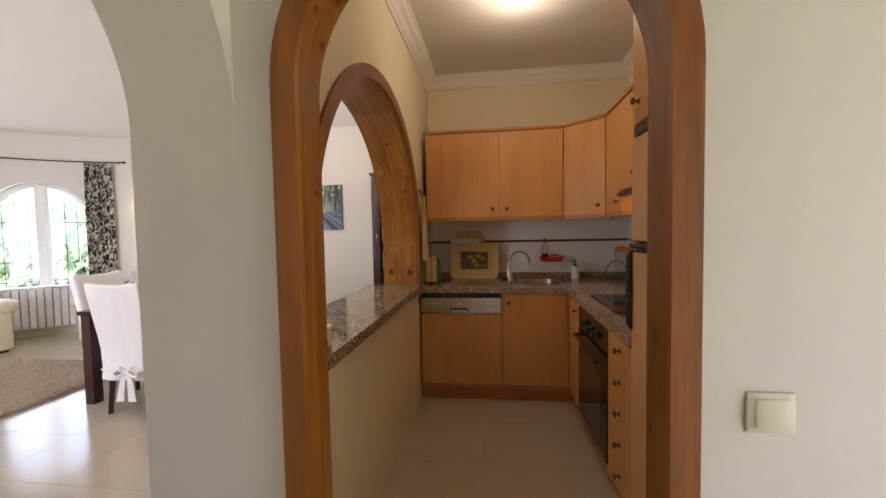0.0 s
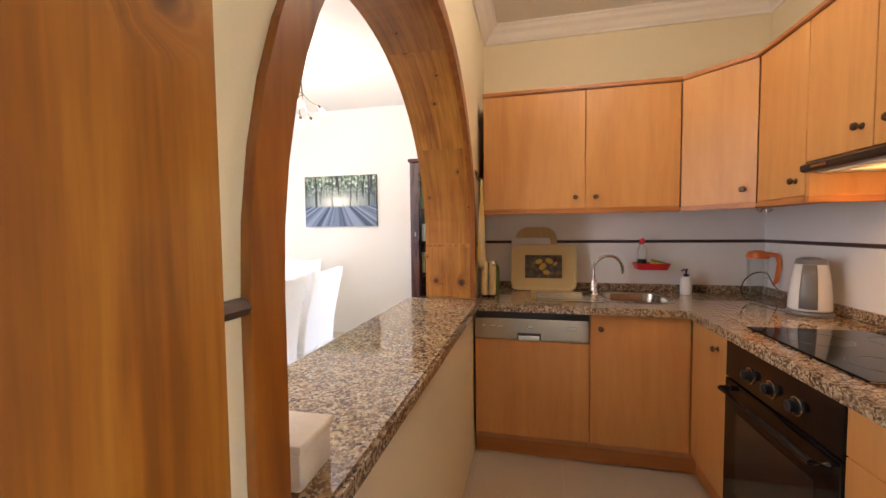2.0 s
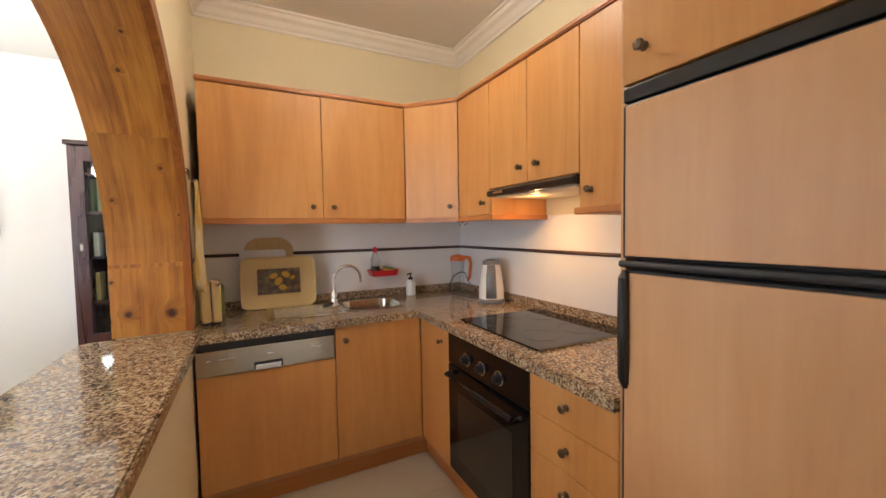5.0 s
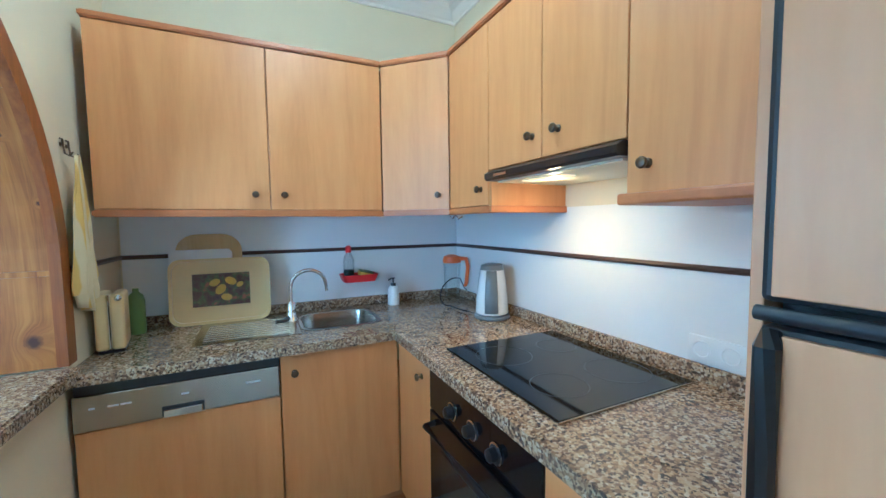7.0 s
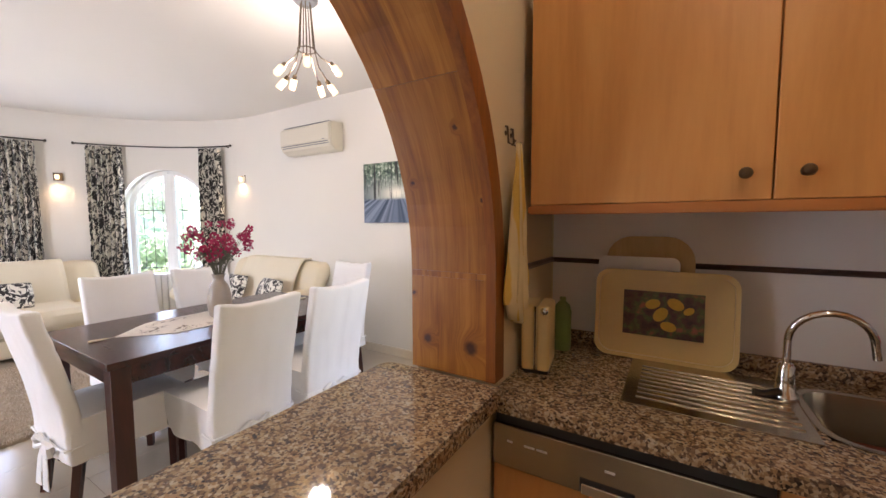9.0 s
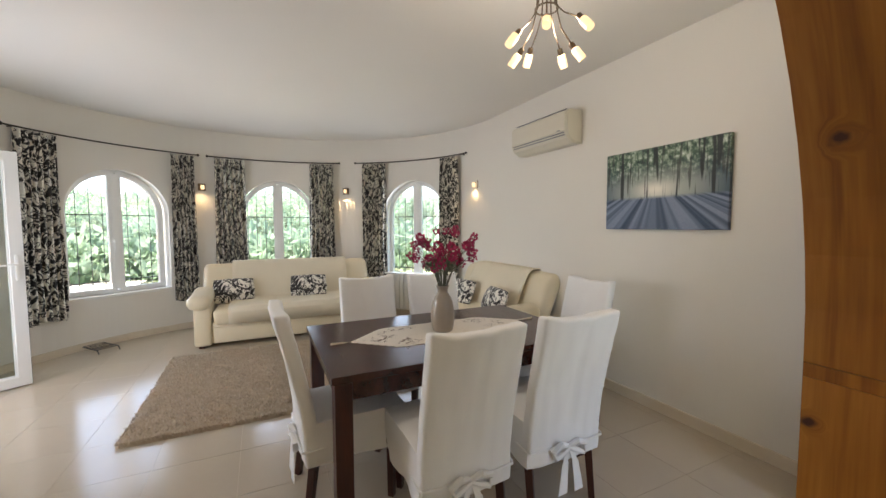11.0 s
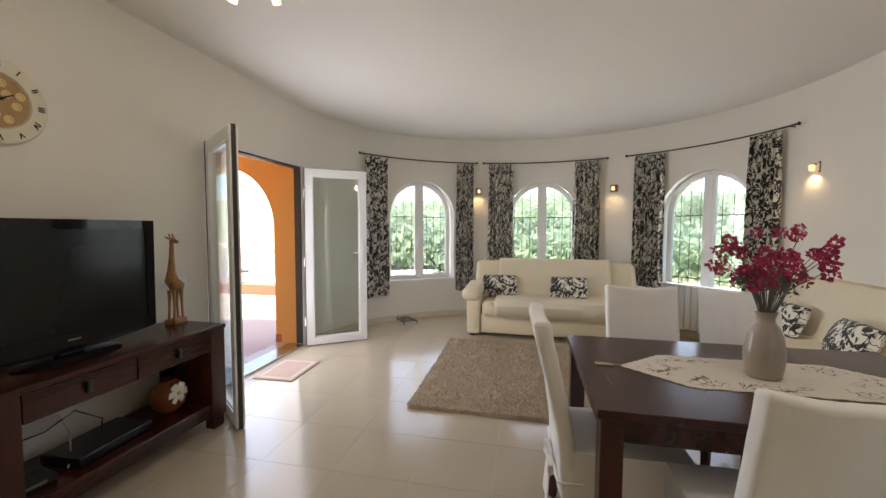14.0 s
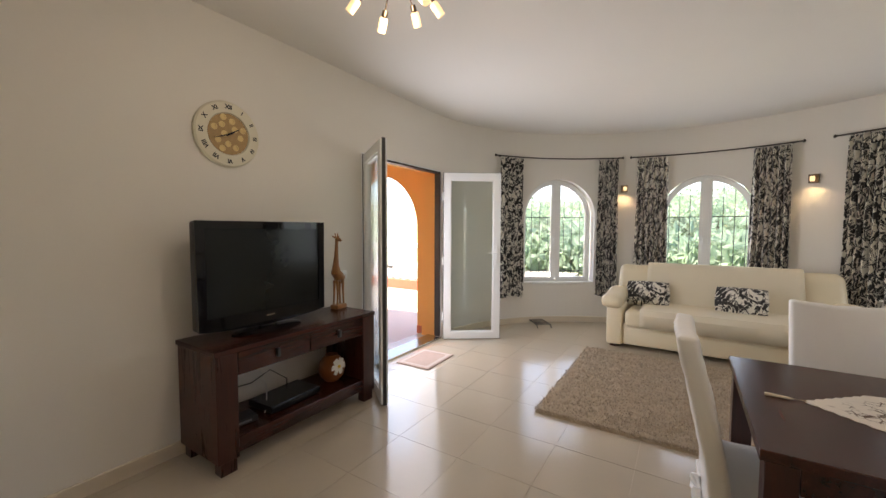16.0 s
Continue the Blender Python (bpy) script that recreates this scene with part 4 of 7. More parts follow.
part("window", boxm(KX - 0.0075, KX - 0.004, 2.1, 2.54, 0.24, 0.58), surf("oven_glass", (0.03, 0.026, 0.022), 0.06, 0.1, 3, 20, 0), od)
bm = bmesh.new(); tube(bm, [(KX - 0.004, 2.05, 0.66), (KX - 0.045, 2.055, 0.66), (KX - 0.05, 2.32, 0.66), (KX - 0.045, 2.585, 0.66), (KX - 0.004, 2.59, 0.66)], 0.011, 10); part("handle", bm, M["black"], od, "black bar handle", True)
hb = thing("hob", "black glass ceramic hob set in the worktop", "hob", pose(0, 0, 0))
part("glass", boxm(1.213, 1.728, 2.03, 2.637, TOP + 0.001, TOP + 0.008, 0.003), M["black_gloss"], hb)
M["hobline"] = surf("hob_marking", (0.05, 0.05, 0.05), 0.3, 0.05, 5, 30, 0)
for x, y, r in ((1.36, 2.19, 0.085), (1.36, 2.47, 0.1), (1.6, 2.19, 0.1), (1.6, 2.47, 0.075)):
    bm = bmesh.new(); lathe(bm, [(r, TOP + 0.0082), (r, TOP + 0.0086), (r - 0.002, TOP + 0.0086), (r - 0.002, TOP + 0.0082)], 40, (x, y, 0), cap=False); part("zone", bm, M["hobline"], hb)
part("frame", boxm(1.209, 1.732, 2.026, 2.03, TOP + 0.0005, TOP + 0.007, 0.001), M["steel"], hb)

# sink and tap
sk = thing("sink", "stainless steel sink bowl with a ribbed drainer", "sink", pose(0, 0, 0))
bm = bmesh.new()
rr = lambda x0, x1, y0, y1, r, z, n=5: [(cx + r * math.cos(a), cy + r * math.sin(a), z) for cx, cy, a0 in ((x1 - r, y0 + r, -math.pi / 2), (x1 - r, y1 - r, 0), (x0 + r, y1 - r, math.pi / 2), (x0 + r, y0 + r, math.pi)) for a in [a0 + math.pi / 2 * i / n for i in range(n + 1)]]
loops = [rr(SX0 - 0.015, SX1 + 0.02, SY0 - 0.02, SY1 + 0.02, 0.09, TOP + 0.002), rr(SX0 - 0.005, SX1 + 0.008, SY0 - 0.008, SY1 + 0.008, 0.085, TOP + 0.005), rr(SX0 + 0.004, SX1 - 0.002, SY0 + 0.002, SY1 - 0.002, 0.08, TOP + 0.001), rr(SX0 + 0.02, SX1 - 0.02, SY0 + 0.02, SY1 - 0.02, 0.07, TOP - 0.12), rr(SX0 + 0.05, SX1 - 0.05, SY0 + 0.05, SY1 - 0.05, 0.06, TOP - 0.14)]
vs = [[bm.verts.new(p) for p in L] for L in loops]
for a, b in zip(vs, vs[1:]):
    for i in range(len(a)): bm.faces.new((a[i], a[(i + 1) % len(a)], b[(i + 1) % len(a)], b[i]))
bm.faces.new(vs[-1])
bmesh.ops.recalc_face_normals(bm, faces=bm.faces)
part("bowl", bm, M["steel"], sk, smooth=True)
part("drainer", boxm(0.325, SX0 - 0.018, SY0 - 0.04, SY1 + 0.02, TOP + 0.001, TOP + 0.004, 0.001), M["steel"], sk)
for k in range(9):
    y = SY0 + 0.01 + 0.033 * k
    part("rib", boxm(0.36, SX0 - 0.04, y, y + 0.014, TOP + 0.003, TOP + 0.0075, 0.002), M["steel"], sk)
bm = bmesh.new(); lathe(bm, [(0.035, 0), (0.035, 0.002), (0.01, 0.003), (0, 0.001)], 16, (0.94, 3.33, TOP - 0.139)); part("drain", bm, M["chrome"], sk, smooth=True)
tp = thing("tap", "chrome swan-neck kitchen tap behind the sink", "tap", pose(0.72, 3.4, TOP))
bm = bmesh.new(); lathe(bm, [(0.032, 0), (0.032, 0.01), (0.024, 0.02), (0.022, 0.05), (0.02, 0.09), (0.014, 0.1)], 18); part("base", bm, M["chrome"], tp, smooth=True)
bm = bmesh.new(); tube(bm, [(0, 0, 0.09), (0, 0, 0.16)] + [(0.085 - 0.085 * math.cos(a), -0.02 * math.sin(a), 0.17 + 0.085 * math.sin(a)) for a in [math.pi * i / 12 for i in range(12)]] + [(0.172, 0, 0.165), (0.176, 0, 0.14)], 0.0095, 10); part("spout", bm, M["chrome"], tp, smooth=True)
bm = bmesh.new(); tube(bm, [(-0.015, -0.02, 0.02), (-0.05, -0.035, 0.012), (-0.075, -0.04, 0.012)], [0.012, 0.01, 0.012], 8); part("lever", bm, M["black"], tp, "black lever", True)

# wall units
UZ0, UZ1, UY, UX = 1.432, 2.172, 3.215, 1.403
wu = thing("wall_cabinet", "beech-fronted double wall cabinet above the sink", "cabinet", pose(0, 0, 0), "wall cabinets")
part("body", boxm(0.033, 1.15, UY + 0.02, SINK_Y - 0.001, UZ0 + 0.02, UZ1 - 0.02), M["carcass"], wu)
for a, b, kx in ((0.035, 0.638, 0.583), (0.642, 1.148, 0.698)):
    dd = front(wu, "door", (a, b, UY, UY + 0.02, UZ0 + 0.024, UZ1 - 0.022)); knob(dd, (kx, UY, 1.521), (0, -1, 0))
cw = thing("corner_wall_cabinet", "beech-fronted angled corner wall cabinet", "cabinet", pose(0, 0, 0), "wall cabinets")
bm = bmesh.new(); prism(bm, [(1.165, UY + 0.012), (UX + 0.012, 2.98), (HOB_X - 0.002, 2.98), (HOB_X - 0.002, SINK_Y - 0.002), (1.152, SINK_Y - 0.002)], lambda u, v, d: (u, v, d), UZ0 + 0.02, UZ1 - 0.02); part("body", bm, M["carcass"], cw)
ax, ay = Vector((1.15, UY)), Vector((UX, 2.969))
dr = (ay - ax).normalized(); nr = Vector((-dr.y, dr.x)) * -1 if Vector((-dr.y, dr.x)).y > 0 else Vector((-dr.y, dr.x))
bm = bmesh.new(); prism(bm, [tuple(ax + dr * 0.004), tuple(ay - dr * 0.004), tuple(ay - dr * 0.004 - nr * 0.014), tuple(ax + dr * 0.004 - nr * 0.014)], lambda u, v, d: (u, v, d), UZ0 + 0.024, UZ1 - 0.022); dd = part("door", bm, M["beech"], cw)
kp = ay - dr * 0.055; knob(dd, (kp.x, kp.y, 1.521), (nr.x, nr.y, 0))
nw = thing("wall_cabinet", "narrow beech-fronted wall cabinet beside the hood", "cabinet", pose(0, 0, 0), "wall cabinets")
part("body", boxm(UX + 0.02, HOB_X - 0.001, 2.636, 2.978, UZ0 + 0.02, UZ1 - 0.02), M["carcass"], nw)
dd = front(nw, "door", (UX, UX + 0.02, 2.636, 2.966, UZ0 + 0.024, UZ1 - 0.022)); knob(dd, (UX, 2.69, 1.521), (-1, 0, 0))
hw = thing("wall_cabinet", "beech-fronted double wall cabinet above the cooker hood", "cabinet", pose(0, 0, 0), "wall cabinets")
part("body", boxm(UX + 0.02, HOB_X - 0.001, 2.014, 2.632, 1.587, UZ1 - 0.02), M["carcass"], hw)
for a, b, ky in ((2.326, 2.632, 2.37), (2.014, 2.322, 2.25)):
    dd = front(hw, "door", (UX, UX + 0.02, a, b, 1.59, UZ1 - 0.022)); knob(dd, (UX, ky, 1.665), (-1, 0, 0))
part("side_panel", boxm(UX + 0.004, HOB_X - 0.002, 2.618, 2.634, UZ0 + 0.02, 1.586), M["beech"], hw)
tw = thing("wall_cabinet", "beech-fronted wall cabinet beside the fridge", "cabinet", pose(0, 0, 0), "wall cabinets")
part("body", boxm(UX + 0.02, HOB_X - 0.001, 1.624, 2.01, UZ0 + 0.02, UZ1 - 0.02), M["carcass"], tw)
dd = front(tw, "door", (UX, UX + 0.02, 1.624, 2.01, UZ0 + 0.02, UZ1 - 0.022)); knob(dd, (UX, 1.955, 1.52), (-1, 0, 0))
for nm, z0, z1, o in (("light_rail", UZ0 - 0.006, UZ0 + 0.022, 0.006), ("cornice", UZ1 - 0.02, UZ1 + 0.004, 0.012)):
    r = thing(nm, "reddish wooden rail along the wall cabinets", "rail", pose(0, 0, 0))
    pth = [(0.03, UY - o, 0), (1.152 - o * 0.4, UY - o, 0), (UX - o, 2.969 - o * 0.4, 0), (UX - o, 2.628 if nm == "light_rail" else 1.624, 0)]
    ins = [(0.03, UY + 0.035), (1.165, UY + 0.035), (UX + 0.035, 2.985), (UX + 0.035, pth[-1][1])]
    for (a, b), (c, e2) in zip(zip(pth, pth[1:]), zip(ins, ins[1:])):
        bm = bmesh.new(); prism(bm, [a[:2], b[:2], e2, c], lambda u, v, d: (u, v, d), z0, z1)
        bmesh.ops.bevel(bm, geom=[x for x in bm.edges if abs(x.verts[0].co.z - x.verts[1].co.z) < 1e-6], offset=0.005, segments=2, affect="EDGES"); part("length", bm, M["beech_x"], r)
    if nm == "light_rail":
        part("length", boxm(UX - 0.005, HOB_X - 0.002, 2.606, 2.628, z0, z1, 0.004), M["beech_x"], r)
        part("length", boxm(UX - 0.012, HOB_X - 0.002, 1.624, 2.03, z0, z1, 0.006), M["beech_x"], r)
hd = thing("cooker_hood", "slim black cooker hood with a lit underside", "cooker hood", pose(0, 0, 0))
bm = bmesh.new(); prism(bm, [(UX - 0.03, 1.553), (UX - 0.02, 1.546), (HOB_X - 0.002, 1.546), (HOB_X - 0.002, 1.585), (UX - 0.005, 1.585), (UX - 0.03, 1.572)], lambda u, v, d: (u, d, v), 2.016, 2.616); part("visor", bm, M["black"], hd)
part("underside", boxm(UX + 0.02, HOB_X - 0.03, 2.04, 2.6, 1.54, 1.547), M["plastic_w"], hd, "cream filter plate")
part("lamp_lens", boxm(UX + 0.06, UX + 0.12, 2.3, 2.5, 1.536, 1.5395), glow("hood_bulb", (1, 0.68, 0.3), 0.035), hd, "glowing lamp lens")
part("switch", boxm(UX - 0.034, UX - 0.029, 2.47, 2.55, 1.556, 1.566), M["steel"], hd)

# fridge with wooden panels
fr = thing("fridge", "built-in fridge-freezer with wooden door panels and black frame", "fridge", pose(0, 0, 0))
part("side_panel", boxm(1.142, HOB_X - 0.001, 1.603, 1.6195, 0.0, UZ1, 0.002), M["fridge"], fr)
part("body", boxm(1.18, HOB_X - 0.002, KY + 0.03, 1.6, 0.05, 1.725), M["black"], fr)
part("top_grille", boxm(1.125, 1.18, KY + 0.03, 1.6, 1.69, 1.728, 0.004), M["black"], fr, "black vent strip")
for z0, z1 in ((0.1, 1.262), (1.29, 1.685)):
    dd = part("door", boxm(1.122, 1.18, KY + 0.035, 1.6, z0, z1, 0.008), M["rubber"], fr, "black door frame")
    part("panel", boxm(1.114, 1.124, KY + 0.05, 1.585, z0 + 0.008, z1 - 0.008, 0.002), M["fridge"], dd, "pale wooden door panel")
bm = bmesh.new(); tube(bm, [(1.118, 1.584, 1.258), (1.108, 1.583, 1.24), (1.104, 1.582, 1.12), (1.108, 1.583, 0.98), (1.118, 1.584, 0.955)], [0.01, 0.014, 0.014, 0.014, 0.01], 8); part("handle", bm, M["black"], fr, "curved black handle", True)
bm = bmesh.new(); cyl(bm, (1.118, KY + 0.04, 1.277), (1.118, 1.6, 1.277), 0.009); part("grip_rail", bm, M["rubber"], fr, smooth=True)
fc = thing("fridge_cabinet", "beech-fronted cabinet above the fridge", "cabinet", pose(0, 0, 0), "wall cabinets")
part("body", boxm(1.145, HOB_X - 0.002, KY + 0.03, 1.6, 1.735, UZ1 - 0.004), M["carcass"], fc)
dd = front(fc, "door", (1.122, 1.142, KY + 0.033, 1.6, 1.733, UZ1 - 0.004)); knob(dd, (1.122, 1.54, 1.81), (-1, 0, 0))

cl = thing("ceiling_lamp", "round white kitchen ceiling lamp switched on", "lamp", pose(0.76, 2.38, CEIL))
bm = bmesh.new(); lathe(bm, [(0.15, 0), (0.15, -0.02), (0.13, -0.02)], 32); part("base", bm, M["white"], cl, smooth=True)
bm = bmesh.new(); lathe(bm, [(0.14, -0.018), (0.13, -0.035), (0.09, -0.052), (0.04, -0.06), (0, -0.061)], 32); part("shade", bm, glow("kitchen_shade", (1, 0.9, 0.7), 0.27), cl, "glowing glass shade", True)

# ---- living room ----
def dining_chair():
    """Faces +y; the back at -y."""
    c = thing("dining_chair", "dining chair in a white cotton slipcover tied with a bow", "chair", pose(0, 0, 0), "chairs round the table")
    for x in (-0.19, 0.19):
        for y0, y1 in ((-0.25, -0.235), (0.2, 0.195)):
            bm = bmesh.new(); cyl(bm, (x, y0 - (0.03 if y0 < 0 else 0), 0), (x, y1, 0.36), 0.022, 0.028, 4); part("leg", bm, M["dark_wood_z"], c, "dark stained leg")
    bm = bmesh.new()
    v = box(bm, -0.217, 0.217, -0.275, 0.225, 0.27, 0.475)
    for q in v[:4]: q.co.x *= 1.03; q.co.y *= 1.03
    bmesh.ops.subdivide_edges(bm, edges=bm.edges, cuts=9, use_grid_fill=True)
    for q in bm.verts:
        s = 0.006 * noise.noise(q.co * 9) + 0.01 * max(0, (0.4 - q.co.z)) / 0.13 * math.sin(q.co.x * 26 + q.co.y * 21)
        q.co.x += s * (1 if q.co.x > 0 else -1); q.co.y += s * (1 if q.co.y > 0 else -1)
        if q.co.z > 0.47: q.co.z += 0.018 * (1 - (q.co.x / 0.23) ** 2) * (1 - (q.co.y / 0.23) ** 2) + 0.004 * noise.noise(q.co * 14)
        if q.co.z < 0.28: q.co.z += 0.008 * noise.noise(q.co * 6)
    part("seat", bm, M["cover"], c, smooth=True)
    bm = bmesh.new()
    box(bm, -0.222, 0.222, -0.038, 0.033, 0.26, 1.005, 0.018, 3)
    bmesh.ops.subdivide_edges(bm, edges=[e for e in bm.edges if e.calc_length() > 0.1], cuts=17, use_grid_fill=True)
    for q in bm.verts:
        z = q.co.z
        k = max(0.0, z - 0.45) / 0.55
        q.co.y += -0.262 - 0.115 * k ** 1.2 + 0.009 * noise.noise((q.co.x * 8, z * 2.2, 2)) + 0.006 * noise.noise((q.co.x * 26, z * 5, 5)) + 0.004 * noise.noise((q.co.x * 14, z * 20, 8))
        q.co.x *= 1 + 0.02 * noise.noise((0, z * 5, 1 if q.co.x > 0 else 7)) + (0.03 if z < 0.35 else 0)
        if z > 0.98: q.co.z += 0.009 * noise.noise((q.co.x * 12, q.co.y * 9, 3)) + 0.02 * (abs(q.co.x) / 0.228) ** 2
    part("backrest", bm, M["cover"], c, smooth=True)
    bm = bmesh.new(); tube(bm, [(-0.229, -0.2, 0.352), (-0.232, -0.285, 0.35), (-0.222, -0.304, 0.349), (-0.12, -0.306, 0.343), (0, -0.307, 0.34), (0.12, -0.306, 0.343), (0.222, -0.304, 0.349), (0.232, -0.285, 0.35), (0.229, -0.2, 0.352)], [0.004, 0.006, 0.006, 0.006, 0.008, 0.006, 0.006, 0.006, 0.004], 6)
    part("tie_band", bm, M["cover"], c, smooth=True)
    for s in (-1, 1):
        bm = bmesh.new()
        loop = [(0.0, -0.31, 0.46), (s * 0.05, -0.325, 0.485), (s * 0.1, -0.32, 0.46), (s * 0.085, -0.322, 0.42), (s * 0.03, -0.32, 0.44), (0, -0.314, 0.455)]
        tube(bm, [(x, y, z - 0.12) for x, y, z in loop], [0.012, 0.016, 0.018, 0.016, 0.013, 0.012], 6)
        part("bow_loop", bm, M["cover"], c, smooth=True)
        bm = bmesh.new()
        tail = [(s * 0.008, -0.32, 0.335), (s * 0.03, -0.33, 0.27), (s * 0.042, -0.335, 0.19), (s * 0.05, -0.338, 0.12)]
        for (a, b), wd in zip(zip(tail, tail[1:]), (0.014, 0.02, 0.024)):
            a, b = Vector(a), Vector(b)
            f = [bm.verts.new(p) for p in (a + Vector((-wd, 0, 0)), a + Vector((wd, 0.004, 0)), b + Vector((wd * 1.2, 0.006, 0)), b + Vector((-wd * 1.2, 0, 0)))]
            bm.faces.new(f)
            g = [bm.verts.new(q.co + Vector((0, 0.004, 0))) for q in f]
            bm.faces.new(g[::-1])
            for i in range(4): bm.faces.new((f[i], f[(i + 1) % 4], g[(i + 1) % 4], g[i]))
        bmesh.ops.remove_doubles(bm, verts=bm.verts, dist=1e-4)
        bmesh.ops.recalc_face_normals(bm, faces=bm.faces)
        part("bow_tail", bm, M["cover"], c, smooth=True)
    return c


TX0, TX1, TY0, TY1, TZ = -2.72, -1.735, 2.645, 4.2, 0.762
chair = dining_chair()
seats = [(-1.735, 3.165, 90), (-1.745, 3.735, 88), (-2.75, 3.16, -90), (-2.72, 3.72, -91), (-2.22, 4.3, 178), (-2.16, 2.83, 2)]
chair.matrix_basis = pose(seats[0][0], seats[0][1], 0, 0, 0, seats[0][2])
for x, y, a in seats[1:]: copy_thing(chair, pose(x, y, 0, 0, 0, a))
tb = thing("dining_table", "dark stained wooden dining table with square legs", "table", pose(0, 0, 0))
part("tabletop", boxm(TX0, TX1, TY0, TY1, TZ - 0.034, TZ, 0.004), M["dark_wood"], tb)
for b in ((TX0 + 0.03, TX0 + 0.055, TY0 + 0.1, TY1 - 0.1), (TX1 - 0.055, TX1 - 0.03, TY0 + 0.1, TY1 - 0.1)): part("apron", boxm(*b, TZ - 0.125, TZ - 0.034), M["dark_wood"], tb)
for b in ((TX0 + 0.1, TX1 - 0.1, TY0 + 0.03, TY0 + 0.055), (TX0 + 0.1, TX1 - 0.1, TY1 - 0.055, TY1 - 0.03)): part("apron", boxm(*b, TZ - 0.125, TZ - 0.034), M["dark_wood"], tb)
for x in (TX0 + 0.015, TX1 - 0.095):
    for y in (TY0 + 0.015, TY1 - 0.095): part("leg", boxm(x, x + 0.08, y, y + 0.08, 0, TZ - 0.034, 0.003), M["dark_wood_z"], tb)


def pillow(bm, w, d, h, at=(0, 0, 0), n=12, puff=0.55, m=None):
    """A soft cushion, w by d, h thick, lying flat."""
    uv = bm.loops.layers.uv.verify()
    for s in (1, -1):
        g = [[None] * (n + 1) for _ in range(n + 1)]
        for i in range(n + 1):
            for j in range(n + 1):
                u, v = 2 * i / n - 1, 2 * j / n - 1
                e = max(0.0, (1 - abs(u) ** 3) * (1 - abs(v) ** 3)) ** puff
                p = Vector((u * w / 2 * (1 - 0.06 * v * v), v * d / 2 * (1 - 0.06 * u * u), s * h / 2 * e))
                g[i][j] = bm.verts.new((m @ p if m else p) + Vector(at))
        for i in range(n):
            for j in range(n):
                q = [(i, j), (i + 1, j), (i + 1, j + 1), (i, j + 1)]
                if s < 0: q = q[::-1]
                f = bm.faces.new([g[a][b] for a, b in q])
                for lp, (a, b) in zip(f.loops, q): lp[uv].uv = (a / n * w, b / n * d)
    bmesh.ops.remove_doubles(bm, verts=bm.verts, dist=1e-5)


def soft(bm, cuts, amp, freq, seed=0):
    bmesh.ops.subdivide_edges(bm, edges=[e for e in bm.edges if e.calc_length() > 0.09], cuts=cuts, use_grid_fill=True)
    bm.normal_update()
    for q in bm.verts: q.co += q.normal * amp * noise.noise(q.co * freq + Vector((seed, 0, 0)))


def sofa(w, seats_n, m, label, wide_arm=0.23):
    """Faces -y in its own axes, its front at y = 0, the back at y = 0.92."""
    s = thing("sofa", label, "sofa", m, "cream sofas")
    h = w / 2
    bm = boxm(-h + wide_arm - 0.02, h - wide_arm + 0.02, 0.05, 0.86, 0.045, 0.3, 0.02); part("base", bm, M["leather"], s, smooth=True)
    bm = boxm(-h + wide_arm, h - wide_arm, 0.035, 0.06, 0.06, 0.24, 0.01); part("front_panel", bm, M["leather"], s, smooth=True)
    iw = (w - 2 * wide_arm) / seats_n
    for k in range(seats_n):
        x = -h + wide_arm + iw * k
        bm = boxm(x + 0.004, x + iw - 0.004, 0.01, 0.7, 0.26, 0.45, 0.05, 4); soft(bm, 6, 0.012, 5, k); part("seat_cushion", bm, M["leather"], s, smooth=True)
        bm = boxm(x + 0.004 - (0.19 if k == 0 else 0), x + iw - 0.004 + (0.19 if k == seats_n - 1 else 0), 0.0, 0.2, 0.4, 0.93, 0.085, 5); soft(bm, 6, 0.015, 4, k + 9)
        for q in bm.verts: q.co.y += 0.58 + 0.22 * (q.co.z - 0.4) / 0.55
        part("back_cushion", bm, M["leather"], s, smooth=True)
    for sd in (-1, 1):
        x0, x1 = sd * h, sd * (h - wide_arm + 0.02)
        bm = boxm(x0 - sd * 0.03, x1, 0.02, 0.88, 0.03, 0.5, 0.03, 3); arm = part("armrest", bm, M["leather"], s, smooth=True)
        bm = bmesh.new(); box(bm, x0 + sd * 0.03, x1 - sd * 0.0, -0.035, 0.62, 0.47, 0.635, 0.075, 5); soft(bm, 4, 0.01, 5, sd)
        for q in bm.verts: q.co.z += 0.1 * max(0, q.co.y - 0.1) * 0.6 - 0.06 * max(0, 0.06 - q.co.y) * 4 * 0.5
        part("arm_cushion", bm, M["leather"], arm, "padded armrest cushion", True)
    for x in (-h + 0.1, h - 0.1):
        for y in (0.1, 0.8): part("foot", boxm(x - 0.03, x + 0.03, y - 0.03, y + 0.03, 0, 0.045), M["dark_wood_z"], s)
    return s


S1 = pose(-5.16, 2.77, 0, 0, 0, 89)
sofa(2.28, 3, S1, "long cream leather sofa under the bay windows")
S2 = pose(-3.85, 4.2, 0, 0, 0, 0)
sofa(1.8, 2, S2, "cream leather two-seat sofa against the wall")


